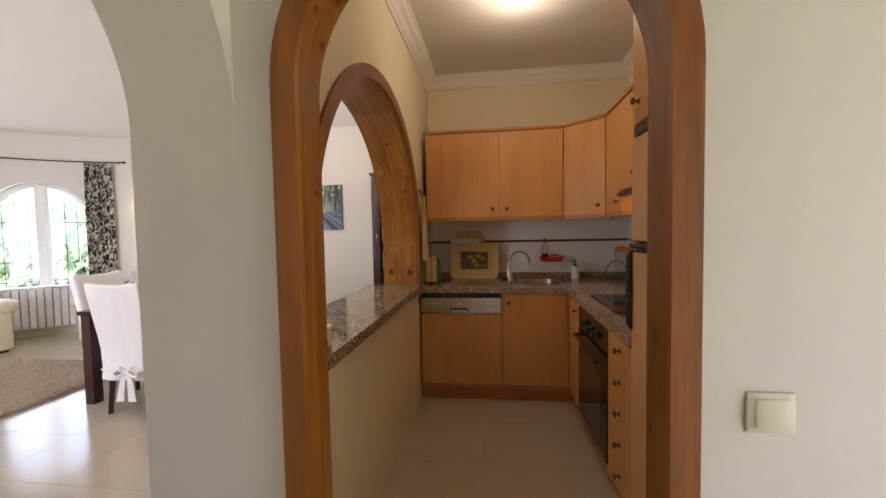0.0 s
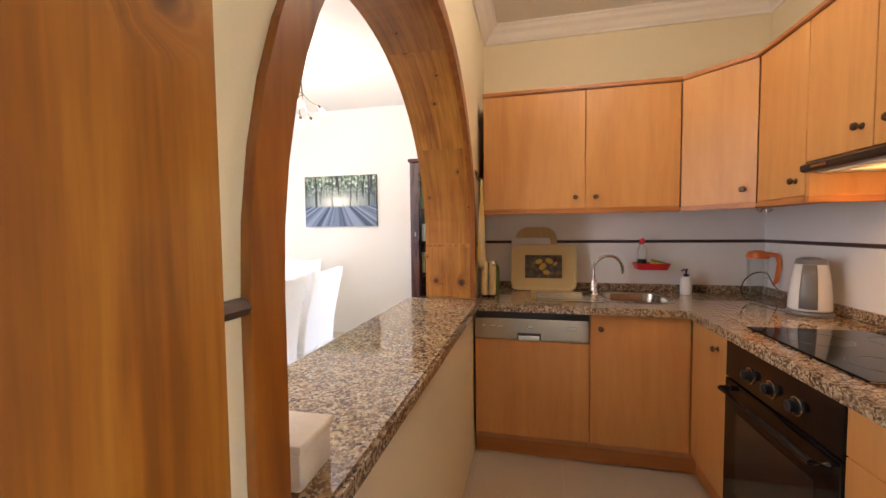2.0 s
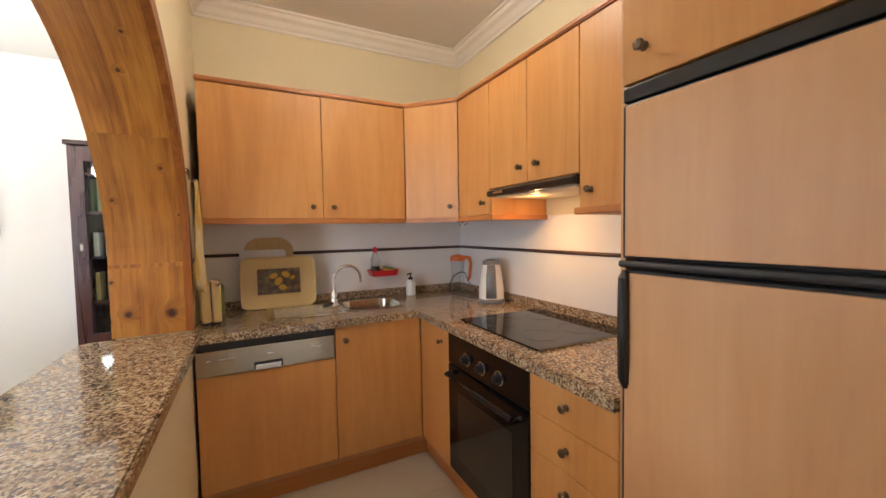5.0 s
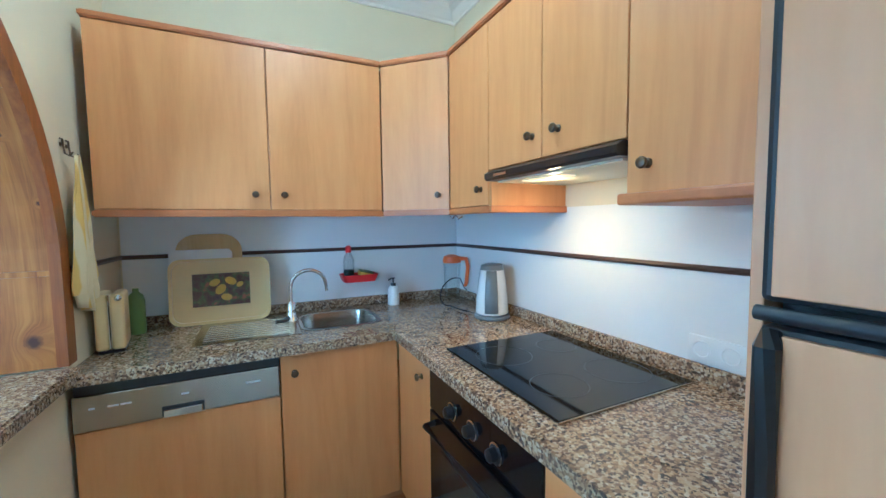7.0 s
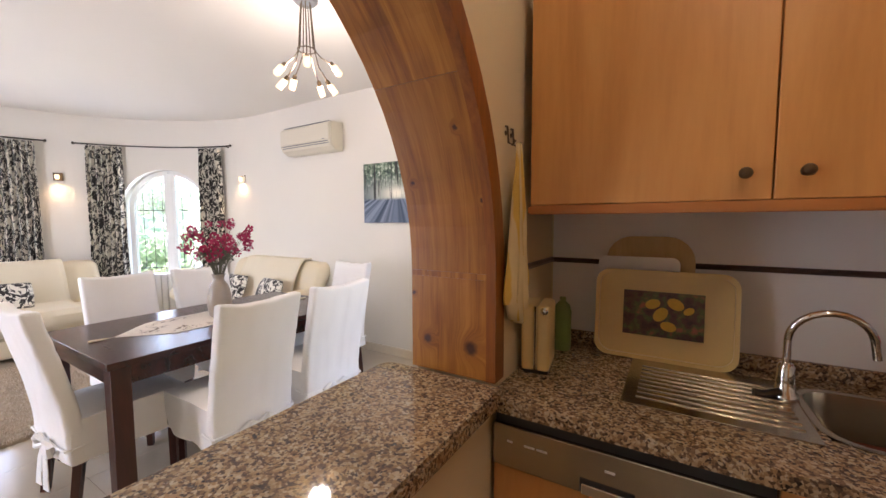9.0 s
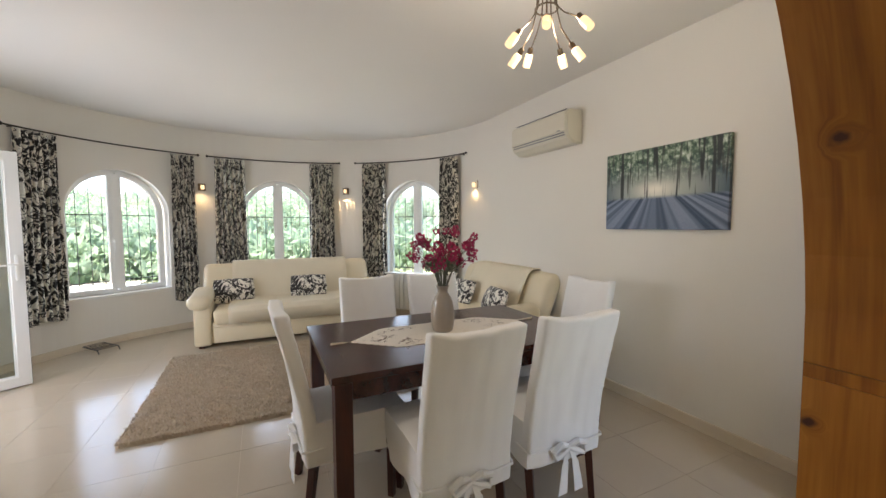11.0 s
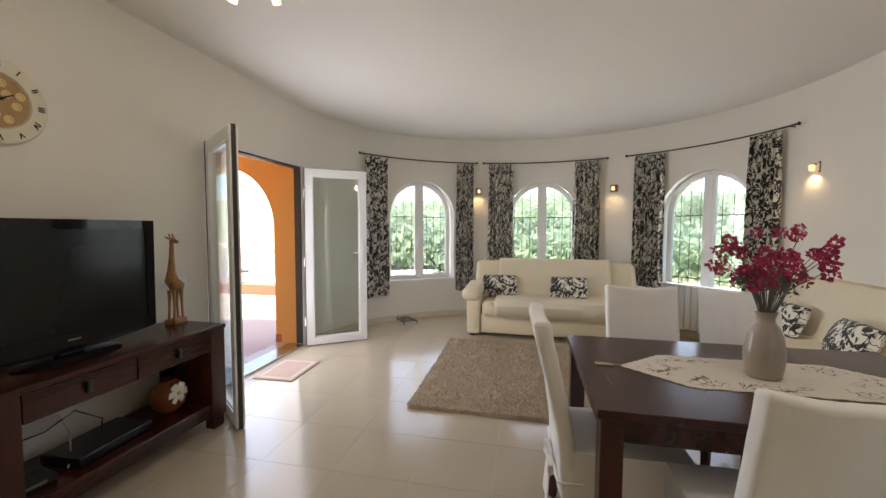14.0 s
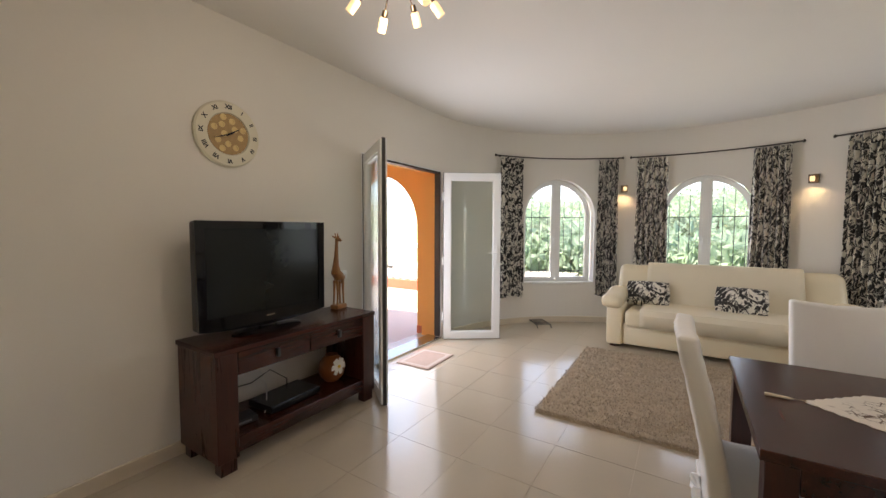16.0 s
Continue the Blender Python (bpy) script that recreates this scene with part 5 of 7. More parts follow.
def drape(name, m, w, label):
    """A throw laid over seat and back."""
    t = thing(name, label, "throw", m, "sofa throws")
    path = [(-0.005, 0.28), (-0.02, 0.42), (0.02, 0.472), (0.2, 0.478), (0.45, 0.474), (0.56, 0.49), (0.585, 0.55), (0.66, 0.75), (0.735, 0.9), (0.79, 0.952), (0.9, 0.955), (0.985, 0.92), (1.0, 0.83)]
    bm = bmesh.new()
    n = 26
    rows = [[bm.verts.new((-w / 2 + w * i / n + 0.01 * noise.noise((k, i * 0.3, 1)), y + 0.006 * noise.noise((i * 0.5, k * 0.7, 4)), z + 0.006 * noise.noise((i * 0.4, k * 0.9, 8)))) for i in range(n + 1)] for k, (y, z) in enumerate(path)]
    for a, b in zip(rows, rows[1:]):
        for i in range(n): bm.faces.new((a[i], a[i + 1], b[i + 1], b[i]))
    ob = part("cloth", bm, M["throw"], t, smooth=True)
    mod = ob.modifiers.new("thickness", "SOLIDIFY"); mod.thickness, mod.offset = 0.008, 1


drape("sofa_throw", S1, 1.5, "cream woven throw laid over the sofa")
drape("sofa_throw", S2, 1.1, "cream woven throw laid over the sofa")


def cushion(m):
    c = thing("cushion", "ivory cushion printed with black scrolling leaves", "cushion", m, "printed cushions")
    bm = bmesh.new(); pillow(bm, 0.48, 0.32, 0.14); part("cover", bm, M["vine_c"], c, smooth=True)


for x, a in ((-0.72, 4), (0.2, -5)): cushion(S1 @ pose(x, 0.5, 0.6, 68, 0, a))
for x, a in ((-0.42, 6), (0.32, -8)): cushion(S2 @ pose(x, 0.46, 0.6, 66, 0, a))

# curtains on curved rods
def curtain(t0, t1, seed):
    c = thing("curtain", "ivory curtain printed with black scrolling leaves, drawn aside", "curtain", pose(0, 0, 0), "bay curtains")
    bm = bmesh.new(); uv = bm.loops.layers.uv.verify()
    n, k = 70, 22
    rows = []
    for j in range(k + 1):
        z = 2.405 - 1.985 * j / k
        row = []
        for i in range(n + 1):
            f = i / n
            th = (t0 + t1) / 2 + (t1 - t0) * (f - 0.5) * (0.94 + 0.1 * j / k)
            dd = -0.085 + (0.03 + 0.008 * j / k) * math.sin(f * 2 * math.pi * 6.5 + seed + 0.5 * math.sin(j * 0.3 + seed)) + 0.008 * noise.noise((f * 6, j * 0.2, seed))
            row.append(bm.verts.new(bay(th, dd, z - (0.012 * math.sin(f * 9 + seed) if j == k else 0))))
        rows.append(row)
    for j in range(k):
        for i in range(n):
            f = bm.faces.new((rows[j][i], rows[j][i + 1], rows[j + 1][i + 1], rows[j + 1][i]))
            for lp, (a, b) in zip(f.loops, ((i, j), (i + 1, j), (i + 1, j + 1), (i, j + 1))): lp[uv].uv = (a / n * 0.95 + seed * 0.37, b / k * 2.0)
    ob = part("cloth", bm, M["vine"], c, smooth=True)
    mod = ob.modifiers.new("thickness", "SOLIDIFY"); mod.thickness = 0.004


for i, (a, b) in enumerate(((232.3, 241.5), (199.8, 206.6), (185.6, 194.8), (156.8, 165.6), (137.6, 146.6), (106.5, 114.6))): curtain(a, b, i * 1.7)
for a, b in ((198.9, 243.6), (154.9, 196.5), (102.3, 149.1)):
    r = thing("curtain_rod", "dark metal curtain rod bent to the bay", "curtain rod", pose(0, 0, 0), "curtain rods")
    bm = bmesh.new(); tube(bm, [bay(a + (b - a) * i / 30, -0.085, 2.425) for i in range(31)], 0.009, 8); part("pole", bm, M["rod"], r, smooth=True)
    for th in (a, b):
        bm = bmesh.new(); lathe(bm, [(0.0, -0.02), (0.014, -0.012), (0.016, 0), (0.012, 0.012), (0, 0.02)], 10, bay(th, -0.085, 2.425)); part("finial", bm, M["rod"], r, smooth=True)
    for f in (0.06, 0.94):
        th = a + (b - a) * f
        bm = bmesh.new(); cyl(bm, bay(th, -0.085, 2.425), bay(th, 0.0, 2.425), 0.006, n=8); part("bracket", bm, M["rod"], r)

# rug
bm = bmesh.new()
RX0, RX1, RY0, RY1 = -4.95, -3.1, 1.5, 3.55
nx, ny = 100, 110
rows = [[bm.verts.new((RX0 + (RX1 - RX0) * i / nx + 0.012 * noise.noise((j * 0.9, i * 0.2, 1)), RY0 + (RY1 - RY0) * j / ny + 0.012 * noise.noise((i * 0.9, j * 0.2, 2)), 0.001 if i in (0, nx) or j in (0, ny) else 0.026 + 0.009 * noise.noise((i * 0.75, j * 0.75, 5)) + 0.004 * noise.noise((i * 0.2, j * 0.2, 9)))) for j in range(ny + 1)] for i in range(nx + 1)]
for i in range(nx):
    for j in range(ny): bm.faces.new((rows[i][j], rows[i + 1][j], rows[i + 1][j + 1], rows[i][j + 1]))
rg = thing("rug", "light brown shaggy rug on the tiled floor", "rug", pose(0, 0, 0))
part("backing", bm, M["rug"], rg)
rng.seed(21)
bm = bmesh.new()
for _ in range(42000):
    x, y = rng.uniform(RX0, RX1), rng.uniform(RY0, RY1)
    a, h, w = rng.uniform(0, 6.28), rng.uniform(0.012, 0.026), rng.uniform(0.003, 0.0055)
    lx, ly = rng.gauss(0, 0.014), rng.gauss(0, 0.014)
    bm.faces.new([bm.verts.new(p) for p in ((x - w * math.cos(a), y - w * math.sin(a), 0.016), (x + w * math.cos(a), y + w * math.sin(a), 0.016), (x + lx, y + ly, 0.02 + h))])
pile = part("pile", bm, M["pile"], rg)
pile["kind"] = "stuff"

# ---- things on the kitchen counters and walls ----
M["tray"] = surf("tray_cream", (0.72, 0.54, 0.23), 0.3, 0.06, 6, 60, 0.03)
M["orange_p"] = surf("orange_plastic", (0.75, 0.17, 0.03), 0.35, 0.05, 6, 60, 0.02)
M["red_p"] = surf("red_plastic", (0.62, 0.02, 0.025), 0.3, 0.08, 6, 60, 0.02)
M["grey_p"] = surf("grey_plastic", (0.16, 0.17, 0.18), 0.3, 0.1, 6, 60, 0.02)
M["kettle_w"] = surf("kettle_white", (0.76, 0.76, 0.74), 0.25, 0.03, 4, 50, 0.01)
M["board"] = wood("chopping_board", (0.5, 0.33, 0.12), (0.6, 0.42, 0.18), (0.66, 0.48, 0.23), "z", 0.5)
M["green"] = surf("green_plastic", (0.16, 0.22, 0.05), 0.4, 0.15, 6, 60, 0.02)
M["clear"] = glass_mat("clear_plastic", (0.93, 0.94, 0.93), 0.35)
M["yellow"] = surf("yellow_paint", (0.75, 0.5, 0.06), 0.6, 0.2, 30, 90, 0.1)


def rounded(w, h, r, n=6):
    return [(cx + r * math.cos(a), cz + r * math.sin(a)) for cx, cz, a0 in ((w / 2 - r, r, -math.pi / 2), (w / 2 - r, h - r, 0), (-w / 2 + r, h - r, math.pi / 2), (-w / 2 + r, r, math.pi)) for a in [a0 + math.pi / 2 * i / n for i in range(n + 1)]]


b = thing("chopping_board", "round-cornered brown wooden chopping board leaning on the splashback", "chopping board", pose(0.36, 3.575, TOP + 0.003, -4, 0, 0))
bm = bmesh.new(); prism(bm, rounded(0.29, 0.44, 0.09), flat, 0.0, 0.016); part("board", bm, M["board"], b, smooth=True)
b = thing("cutting_board", "white plastic cutting board leaning behind the tray", "cutting board", pose(0.325, 3.555, TOP + 0.003, -4, 0, 0))
bm = bmesh.new(); prism(bm, rounded(0.27, 0.365, 0.025), flat, 0.0, 0.01); part("board", bm, M["white"], b, smooth=True)
tr = thing("tray", "cream tray painted with lemons, leaning on the splashback", "tray", pose(0.41, 3.525, TOP + 0.003, -6, 0, 0))
bm = bmesh.new(); prism(bm, rounded(0.44, 0.32, 0.05), flat, 0.004, 0.012); part("base", bm, M["tray"], tr, smooth=True)
o, i2 = rounded(0.44, 0.32, 0.05), [(x, z + 0.014) for x, z in rounded(0.412, 0.292, 0.045)]
bm = bmesh.new(); ring(bm, o, i2, flat, -0.012, 0.012); part("rim", bm, M["tray"], tr, smooth=True)
m_, n_, l_, b_ = mat("tray_print")
v_ = coords(n_, l_)
dk_ = ramp(n_, l_, noise_tex(n_, l_, v_, 22, 4), [(0.35, (0.05, 0.02, 0.012)), (0.47, (0.12, 0.05, 0.025)), (0.56, (0.1, 0.13, 0.03)), (0.66, (0.4, 0.12, 0.05))])
l_.new(dk_, b_.inputs["Base Color"]); b_.inputs["Roughness"].default_value = 0.3
pr = part("print", boxm(-0.125, 0.125, 0.0015, 0.0042, 0.085, 0.245), m_, tr, "dark still-life print of lemons and leaves")
M["lemon"] = surf("lemon_print", (0.7, 0.42, 0.03), 0.35, 0.25, 40, 120, 0.1)
for x, z, r, a in ((-0.03, 0.2, 0.02, 0.4), (0.04, 0.205, 0.022, -0.5), (-0.005, 0.165, 0.023, 0.9), (0.02, 0.125, 0.02, -0.2), (0.08, 0.185, 0.014, 0.6)):
    bm = bmesh.new()
    prism(bm, [(x + r * 1.25 * math.cos(t) * math.cos(a) - r * 0.85 * math.sin(t) * math.sin(a), z + r * 1.25 * math.cos(t) * math.sin(a) + r * 0.85 * math.sin(t) * math.cos(a)) for t in [2 * math.pi * k / 14 for k in range(14)]], flat, 0.0009, 0.0018)
    part("lemon", bm, M["lemon"], pr)
tt = thing("toaster", "slim cream toaster standing at the end of the worktop", "toaster", pose(0.055, 3.26, TOP, 0, 0, 8))
part("foot", boxm(-0.04, 0.04, -0.06, 0.06, 0, 0.018, 0.004), M["black"], tt)
for x in (-0.024, 0.024):
    bm = boxm(x - 0.0215, x + 0.0215, -0.075, 0.075, 0.014, 0.23, 0.012, 3); part("shell", bm, M["tray"], tt, smooth=True)
bm = bmesh.new(); cyl(bm, (0.0, -0.077, 0.02), (0.0, -0.077, 0.228), 0.004, n=8); part("rod", bm, M["chrome"], tt, smooth=True)
bm = bmesh.new(); lathe(bm, [(0.0, 0), (0.011, 0.002), (0.012, 0.01), (0.006, 0.014), (0, 0.014)], 12, (0.03, -0.074, 0.215), Vector((0, -1, 0)).to_track_quat("Z", "Y")); part("dial", bm, M["chrome"], tt, smooth=True)
gb = thing("washing_up_bottle", "green plastic bottle behind the toaster", "bottle", pose(0.075, 3.5, TOP))
bm = bmesh.new(); lathe(bm, [(0.03, 0), (0.033, 0.01), (0.033, 0.15), (0.026, 0.175), (0.012, 0.19), (0.012, 0.205), (0, 0.205)], 18); part("bottle", bm, M["green"], gb, smooth=True)
hk = thing("wall_hook", "pair of small metal hooks on the wall", "hook", pose(-0.008, 3.112, 1.64))
for y in (-0.012, 0.032):
    bm = bmesh.new(); tube(bm, [(0.001, y, 0.05), (0.008, y, 0.048), (0.012, y, 0.0), (0.025, y, -0.008), (0.034, y, 0.006)], 0.0035, 6); lathe(bm, [(0, 0), (0.008, 0.001), (0.006, 0.004), (0, 0.005)], 8, (0.001, y, 0.03), Vector((1, 0, 0)).to_track_quat("Z", "Y")); part("hook", bm, M["bronze"], hk, smooth=True)
tw2 = thing("tea_towel", "pale yellow and white tea towel hanging from a hook", "towel", pose(0.012, 3.112, 1.64))
bm = bmesh.new()
rows = []
for j in range(25):
    f = j / 24
    row = []
    for i in range(21):
        u = i / 20 - 0.5
        w = 0.02 + 0.135 * min(1, f * 1.35) - 0.05 * max(0, f - 0.82) / 0.18
        z = -0.003 - 0.55 * f + (0.1 * abs(u) if f > 0.85 else 0) + 0.05 * u * f
        row.append(bm.verts.new((0.018 + 0.012 * math.sin(u * 19 + f * 2) * (0.4 + f) + 0.006 * noise.noise((u * 5, f * 4, 1)), u * w + 0.012 * f, z)))
    rows.append(row)
for a, c in zip(rows, rows[1:]):
    for i in range(20): bm.faces.new((a[i], a[i + 1], c[i + 1], c[i]))
m_, n_, l_, b_ = mat("towel_cloth")
wv = n_.new("ShaderNodeTexWave"); wv.inputs["Scale"].default_value = 7; wv.inputs["Distortion"].default_value = 1.5; wv.bands_direction = "Y"
l_.new(coords(n_, l_), wv.inputs["Vector"])
l_.new(mix(n_, l_, ramp(n_, l_, wv.outputs["Fac"], [(0.4, (0, 0, 0)), (0.6, (1, 1, 1))]), (0.7, 0.58, 0.32), (0.68, 0.46, 0.1)), b_.inputs["Base Color"]); b_.inputs["Roughness"].default_value = 0.95
ob = part("cloth", bm, m_, tw2, smooth=True); md = ob.modifiers.new("thickness", "SOLIDIFY"); md.thickness = 0.004
rc = thing("sink_caddy", "red plastic caddy hung on the splashback over the sink", "caddy", pose(1.1, 3.585, 1.06))
bm = bmesh.new()
a_, c_ = rr(-0.088, 0.088, -0.085, 0.04, 0.02, 0.0), rr(-0.105, 0.105, -0.1, 0.04, 0.025, 0.042)
for L0, L1 in ((a_, c_),):
    va, vb = [bm.verts.new(p) for p in L0], [bm.verts.new(p) for p in L1]
    vc, vd = [bm.verts.new((p[0] * 0.95, p[1] * 0.93, 0.042)) for p in L1], [bm.verts.new((p[0] * 0.95, p[1] * 0.93, 0.006)) for p in L0]
    for p, q in ((va, vb), (vb, vc), (vc, vd)):
        for i in range(len(p)): bm.faces.new((p[i], p[(i + 1) % len(p)], q[(i + 1) % len(p)], q[i]))
    bm.faces.new(va[::-1]); bm.faces.new(vd)
bmesh.ops.recalc_face_normals(bm, faces=bm.faces)
part("tub", bm, M["red_p"], rc, smooth=True)
bt = thing("detergent_bottle", "clear bottle with a red cap in the caddy", "bottle", pose(1.045, 3.56, 1.067))
bm = bmesh.new(); lathe(bm, [(0.03, 0), (0.032, 0.01), (0.032, 0.115), (0.022, 0.145), (0.012, 0.16)], 16); part("bottle", bm, M["clear"], bt, smooth=True)
bm = bmesh.new(); lathe(bm, [(0.028, 0.003), (0.029, 0.06), (0, 0.06)], 16); part("liquid", bm, surf("dark_liquid", (0.03, 0.05, 0.03), 0.2, 0.1), bt, smooth=True)
bm = bmesh.new(); lathe(bm, [(0.014, 0.16), (0.017, 0.164), (0.017, 0.19), (0.008, 0.2), (0, 0.2)], 14); part("cap", bm, M["red_p"], bt, "red cap", True)
sp = thing("sponge", "yellow and green sponge in the caddy", "sponge", pose(1.135, 3.55, 1.085, 8, 14, 4))
part("foam", boxm(-0.04, 0.04, -0.028, 0.028, 0, 0.026, 0.006), M["yellow"], sp, smooth=True)
part("scourer", boxm(-0.04, 0.04, -0.028, 0.028, 0.026, 0.033, 0.002), M["green"], sp)
sd = thing("soap_dispenser", "white soap bottle with a black pump", "soap bottle", pose(1.3, 3.53, TOP))
bm = bmesh.new(); lathe(bm, [(0.032, 0), (0.034, 0.008), (0.034, 0.09), (0.026, 0.108), (0.014, 0.115)], 18); part("bottle", bm, M["white"], sd, smooth=True)
bm = bmesh.new(); lathe(bm, [(0.016, 0.113), (0.016, 0.13), (0.005, 0.132), (0.005, 0.152), (0.01, 0.154), (0.01, 0.162), (0, 0.163)], 14); tube(bm, [(0, 0, 0.158), (-0.02, -0.012, 0.158), (-0.034, -0.02, 0.152)], 0.005, 6); part("pump", bm, M["black"], sd, "black pump", True)
jg = thing("water_jug", "clear plastic water jug with orange lid and handle", "jug", pose(1.68, 3.5, TOP))
bm = bmesh.new(); lathe(bm, [(0.045, 0.0), (0.047, 0.005), (0.055, 0.24)], 20, cap=False); part("jug", bm, M["clear"], jg, smooth=True)
bm = bmesh.new(); lathe(bm, [(0.057, 0.235), (0.059, 0.25), (0.05, 0.275), (0.02, 0.285), (0, 0.286)], 20); part("lid", bm, M["orange_p"], jg, "orange lid", True)
bm = bmesh.new(); tube(bm, [(0.035, -0.035, 0.262), (0.07, -0.06, 0.258), (0.078, -0.066, 0.21), (0.07, -0.06, 0.11), (0.062, -0.052, 0.085)], [0.014, 0.014, 0.012, 0.012, 0.009], 8); part("handle", bm, M["orange_p"], jg, "orange handle", True)
kt = thing("kettle", "white and grey electric kettle on its base", "kettle", pose(1.645, 2.985, TOP, 0, 0, 235))
bm = bmesh.new(); lathe(bm, [(0.085, 0), (0.09, 0.006), (0.088, 0.018), (0.07, 0.022), (0, 0.022)], 26); part("base", bm, M["grey_p"], kt, smooth=True)
bm = bmesh.new(); lathe(bm, [(0.078, 0.024), (0.083, 0.03), (0.08, 0.1), (0.07, 0.19), (0.06, 0.245), (0.052, 0.26), (0, 0.262)], 26); part("body", bm, M["kettle_w"], kt, smooth=True)
bm = bmesh.new(); lathe(bm, [(0.061, 0.246), (0.055, 0.268), (0.03, 0.278), (0, 0.279)], 22); part("lid", bm, M["grey_p"], kt, "grey lid", True)
bm = bmesh.new()
for k in range(8):
    a0, a1 = radians(-24 + 6 * k), radians(-18 + 6 * k)
    for (r0, z0), (r1, z1) in zip(((0.0835, 0.035), (0.0812, 0.1), (0.0712, 0.19)), ((0.0812, 0.1), (0.0712, 0.19), (0.0612, 0.245))):
        bm.faces.new([bm.verts.new((r * math.cos(t), r * math.sin(t), z)) for r, t, z in ((r0, a0, z0), (r0, a1, z0), (r1, a1, z1), (r1, a0, z1))])
bmesh.ops.remove_doubles(bm, verts=bm.verts, dist=1e-5)
ob = part("window", bm, M["grey_p"], kt, "smoky grey water window", True); md = ob.modifiers.new("thickness", "SOLIDIFY"); md.thickness = 0.003
bm = bmesh.new(); tube(bm, [(-0.05, 0.02, 0.262), (-0.1, 0.04, 0.255), (-0.125, 0.05, 0.2), (-0.115, 0.046, 0.12), (-0.085, 0.034, 0.08)], [0.013, 0.014, 0.013, 0.013, 0.01], 8); part("handle", bm, M["grey_p"], kt, "grey handle", True)
cb = thing("kettle_cable", "black kettle cable looped on the worktop", "cable", pose(0, 0, 0))
cpts = [Vector((1.6, 3.07, 0.912)), Vector((1.57, 3.15, 0.915))] + [Vector((1.56 - 0.075 * math.sin(t), 3.26 + 0.09 * math.cos(t) * 0.4, 1.0 - 0.085 * math.cos(t))) for t in [math.pi * k / 12 for k in range(13)]] + [Vector((1.62, 3.28, 1.07)), Vector((1.69, 3.36, 1.0)), Vector((1.757, 3.44, 0.96))]
bm = bmesh.new(); tube(bm, cpts, 0.0035, 6); part("cable", bm, M["black"], cb, smooth=True)


def socket(m, n=2):
    s = thing("wall_socket", "white plastic double wall socket", "socket", m)
    part("plate", boxm(-0.04 * n, 0.04 * n, 0, 0.009, -0.04, 0.04, 0.004), M["white"], s, smooth=True)
    for k in range(n):
        x = -0.04 * n + 0.04 + 0.08 * k
        bm = bmesh.new(); lathe(bm, [(0.026, 0.009), (0.026, 0.0115), (0.023, 0.0115), (0.021, 0.0095), (0, 0.0095)], 24, (x, 0, 0), Matrix.Rotation(radians(-90), 3, "X")); part("rim", bm, M["white"], s, smooth=True)


socket(pose(HOB_X - 0.004, 1.995, 1.0, 0, 0, 90))
sw = thing("light_switch", "cream plastic light switch on the hall wall", "light switch", pose(1.135, DOOR_Y, 0.97, 0, 0, 180))
part("plate", boxm(-0.045, 0.045, 0, 0.008, -0.042, 0.042, 0.004), M["plastic_w"], sw, smooth=True)
part("rocker", boxm(-0.03, 0.03, 0.008, 0.0115, -0.03, 0.03, 0.002), M["plastic_w"], sw, smooth=True)
bxx = thing("woven_box", "low white woven box on the bar top", "box", pose(-0.16, 1.34, 0.928, 0, 0, 2))
part("body", boxm(-0.14, 0.14, -0.05, 0.05, 0, 0.062, 0.006), surf("woven_white", (0.74, 0.68, 0.58), 0.8, 0.12, 60, 160, 0.6), bxx, smooth=True)
part("lid", boxm(-0.144, 0.144, -0.054, 0.054, 0.062, 0.078, 0.005), surf("woven_lid", (0.78, 0.73, 0.64), 0.8, 0.12, 60, 160, 0.6), bxx, smooth=True)
uh = thing("cup_hook", "small chrome hook under the wall cabinet", "hook", pose(1.5, 3.1, UZ0 + 0.02))
bm = bmesh.new(); tube(bm, [(0, 0, 0), (0, 0, -0.02), (0.012, -0.01, -0.045), (0.03, -0.02, -0.03)], 0.004, 6); tube(bm, [(0, 0, -0.02), (-0.012, 0.01, -0.045), (-0.03, 0.0, -0.03)], 0.004, 6); part("hook", bm, M["chrome"], uh, smooth=True)

# ---- things in the living room ----
# picture
m_, n_, l_, b_ = mat("forest_print")
tc = n_.new("ShaderNodeTexCoord"); sx = n_.new("ShaderNodeSeparateXYZ"); l_.new(tc.outputs["Object"], sx.inputs[0])
X, Z = sx.outputs[0], sx.outputs[2]
cmb = n_.new("ShaderNodeCombineXYZ"); l_.new(X, cmb.inputs[0])
l_.new(mathn(n_, l_, "MULTIPLY", Z, 0.06), cmb.inputs[2])
t1 = noise_tex(n_, l_, cmb.outputs[0], 17, 2, 0.5)
trunks = ramp(n_, l_, t1, [(0.4, (1, 1, 1)), (0.44, (0, 0, 0))])
t2 = noise_tex(n_, l_, cmb.outputs[0], 47, 1, 0.5)
thin = ramp(n_, l_, t2, [(0.36, (1, 1, 1)), (0.41, (0, 0, 0))])
oc = coords(n_, l_)
glowc = n_.new("ShaderNodeVectorMath"); glowc.operation = "LENGTH"
gm = n_.new("ShaderNodeMapping"); gm.inputs["Location"].default_value = (0.03, 0, 0.02); gm.inputs["Scale"].default_value = (1, 0, 2.2); l_.new(tc.outputs["Object"], gm.inputs["Vector"]); l_.new(gm.outputs[0], glowc.inputs[0])
canopy = ramp(n_, l_, noise_tex(n_, l_, oc, 26, 5, 0.7), [(0.35, (0.012, 0.03, 0.025)), (0.47, (0.07, 0.13, 0.08)), (0.57, (0.34, 0.42, 0.3)), (0.68, (0.75, 0.8, 0.72))])
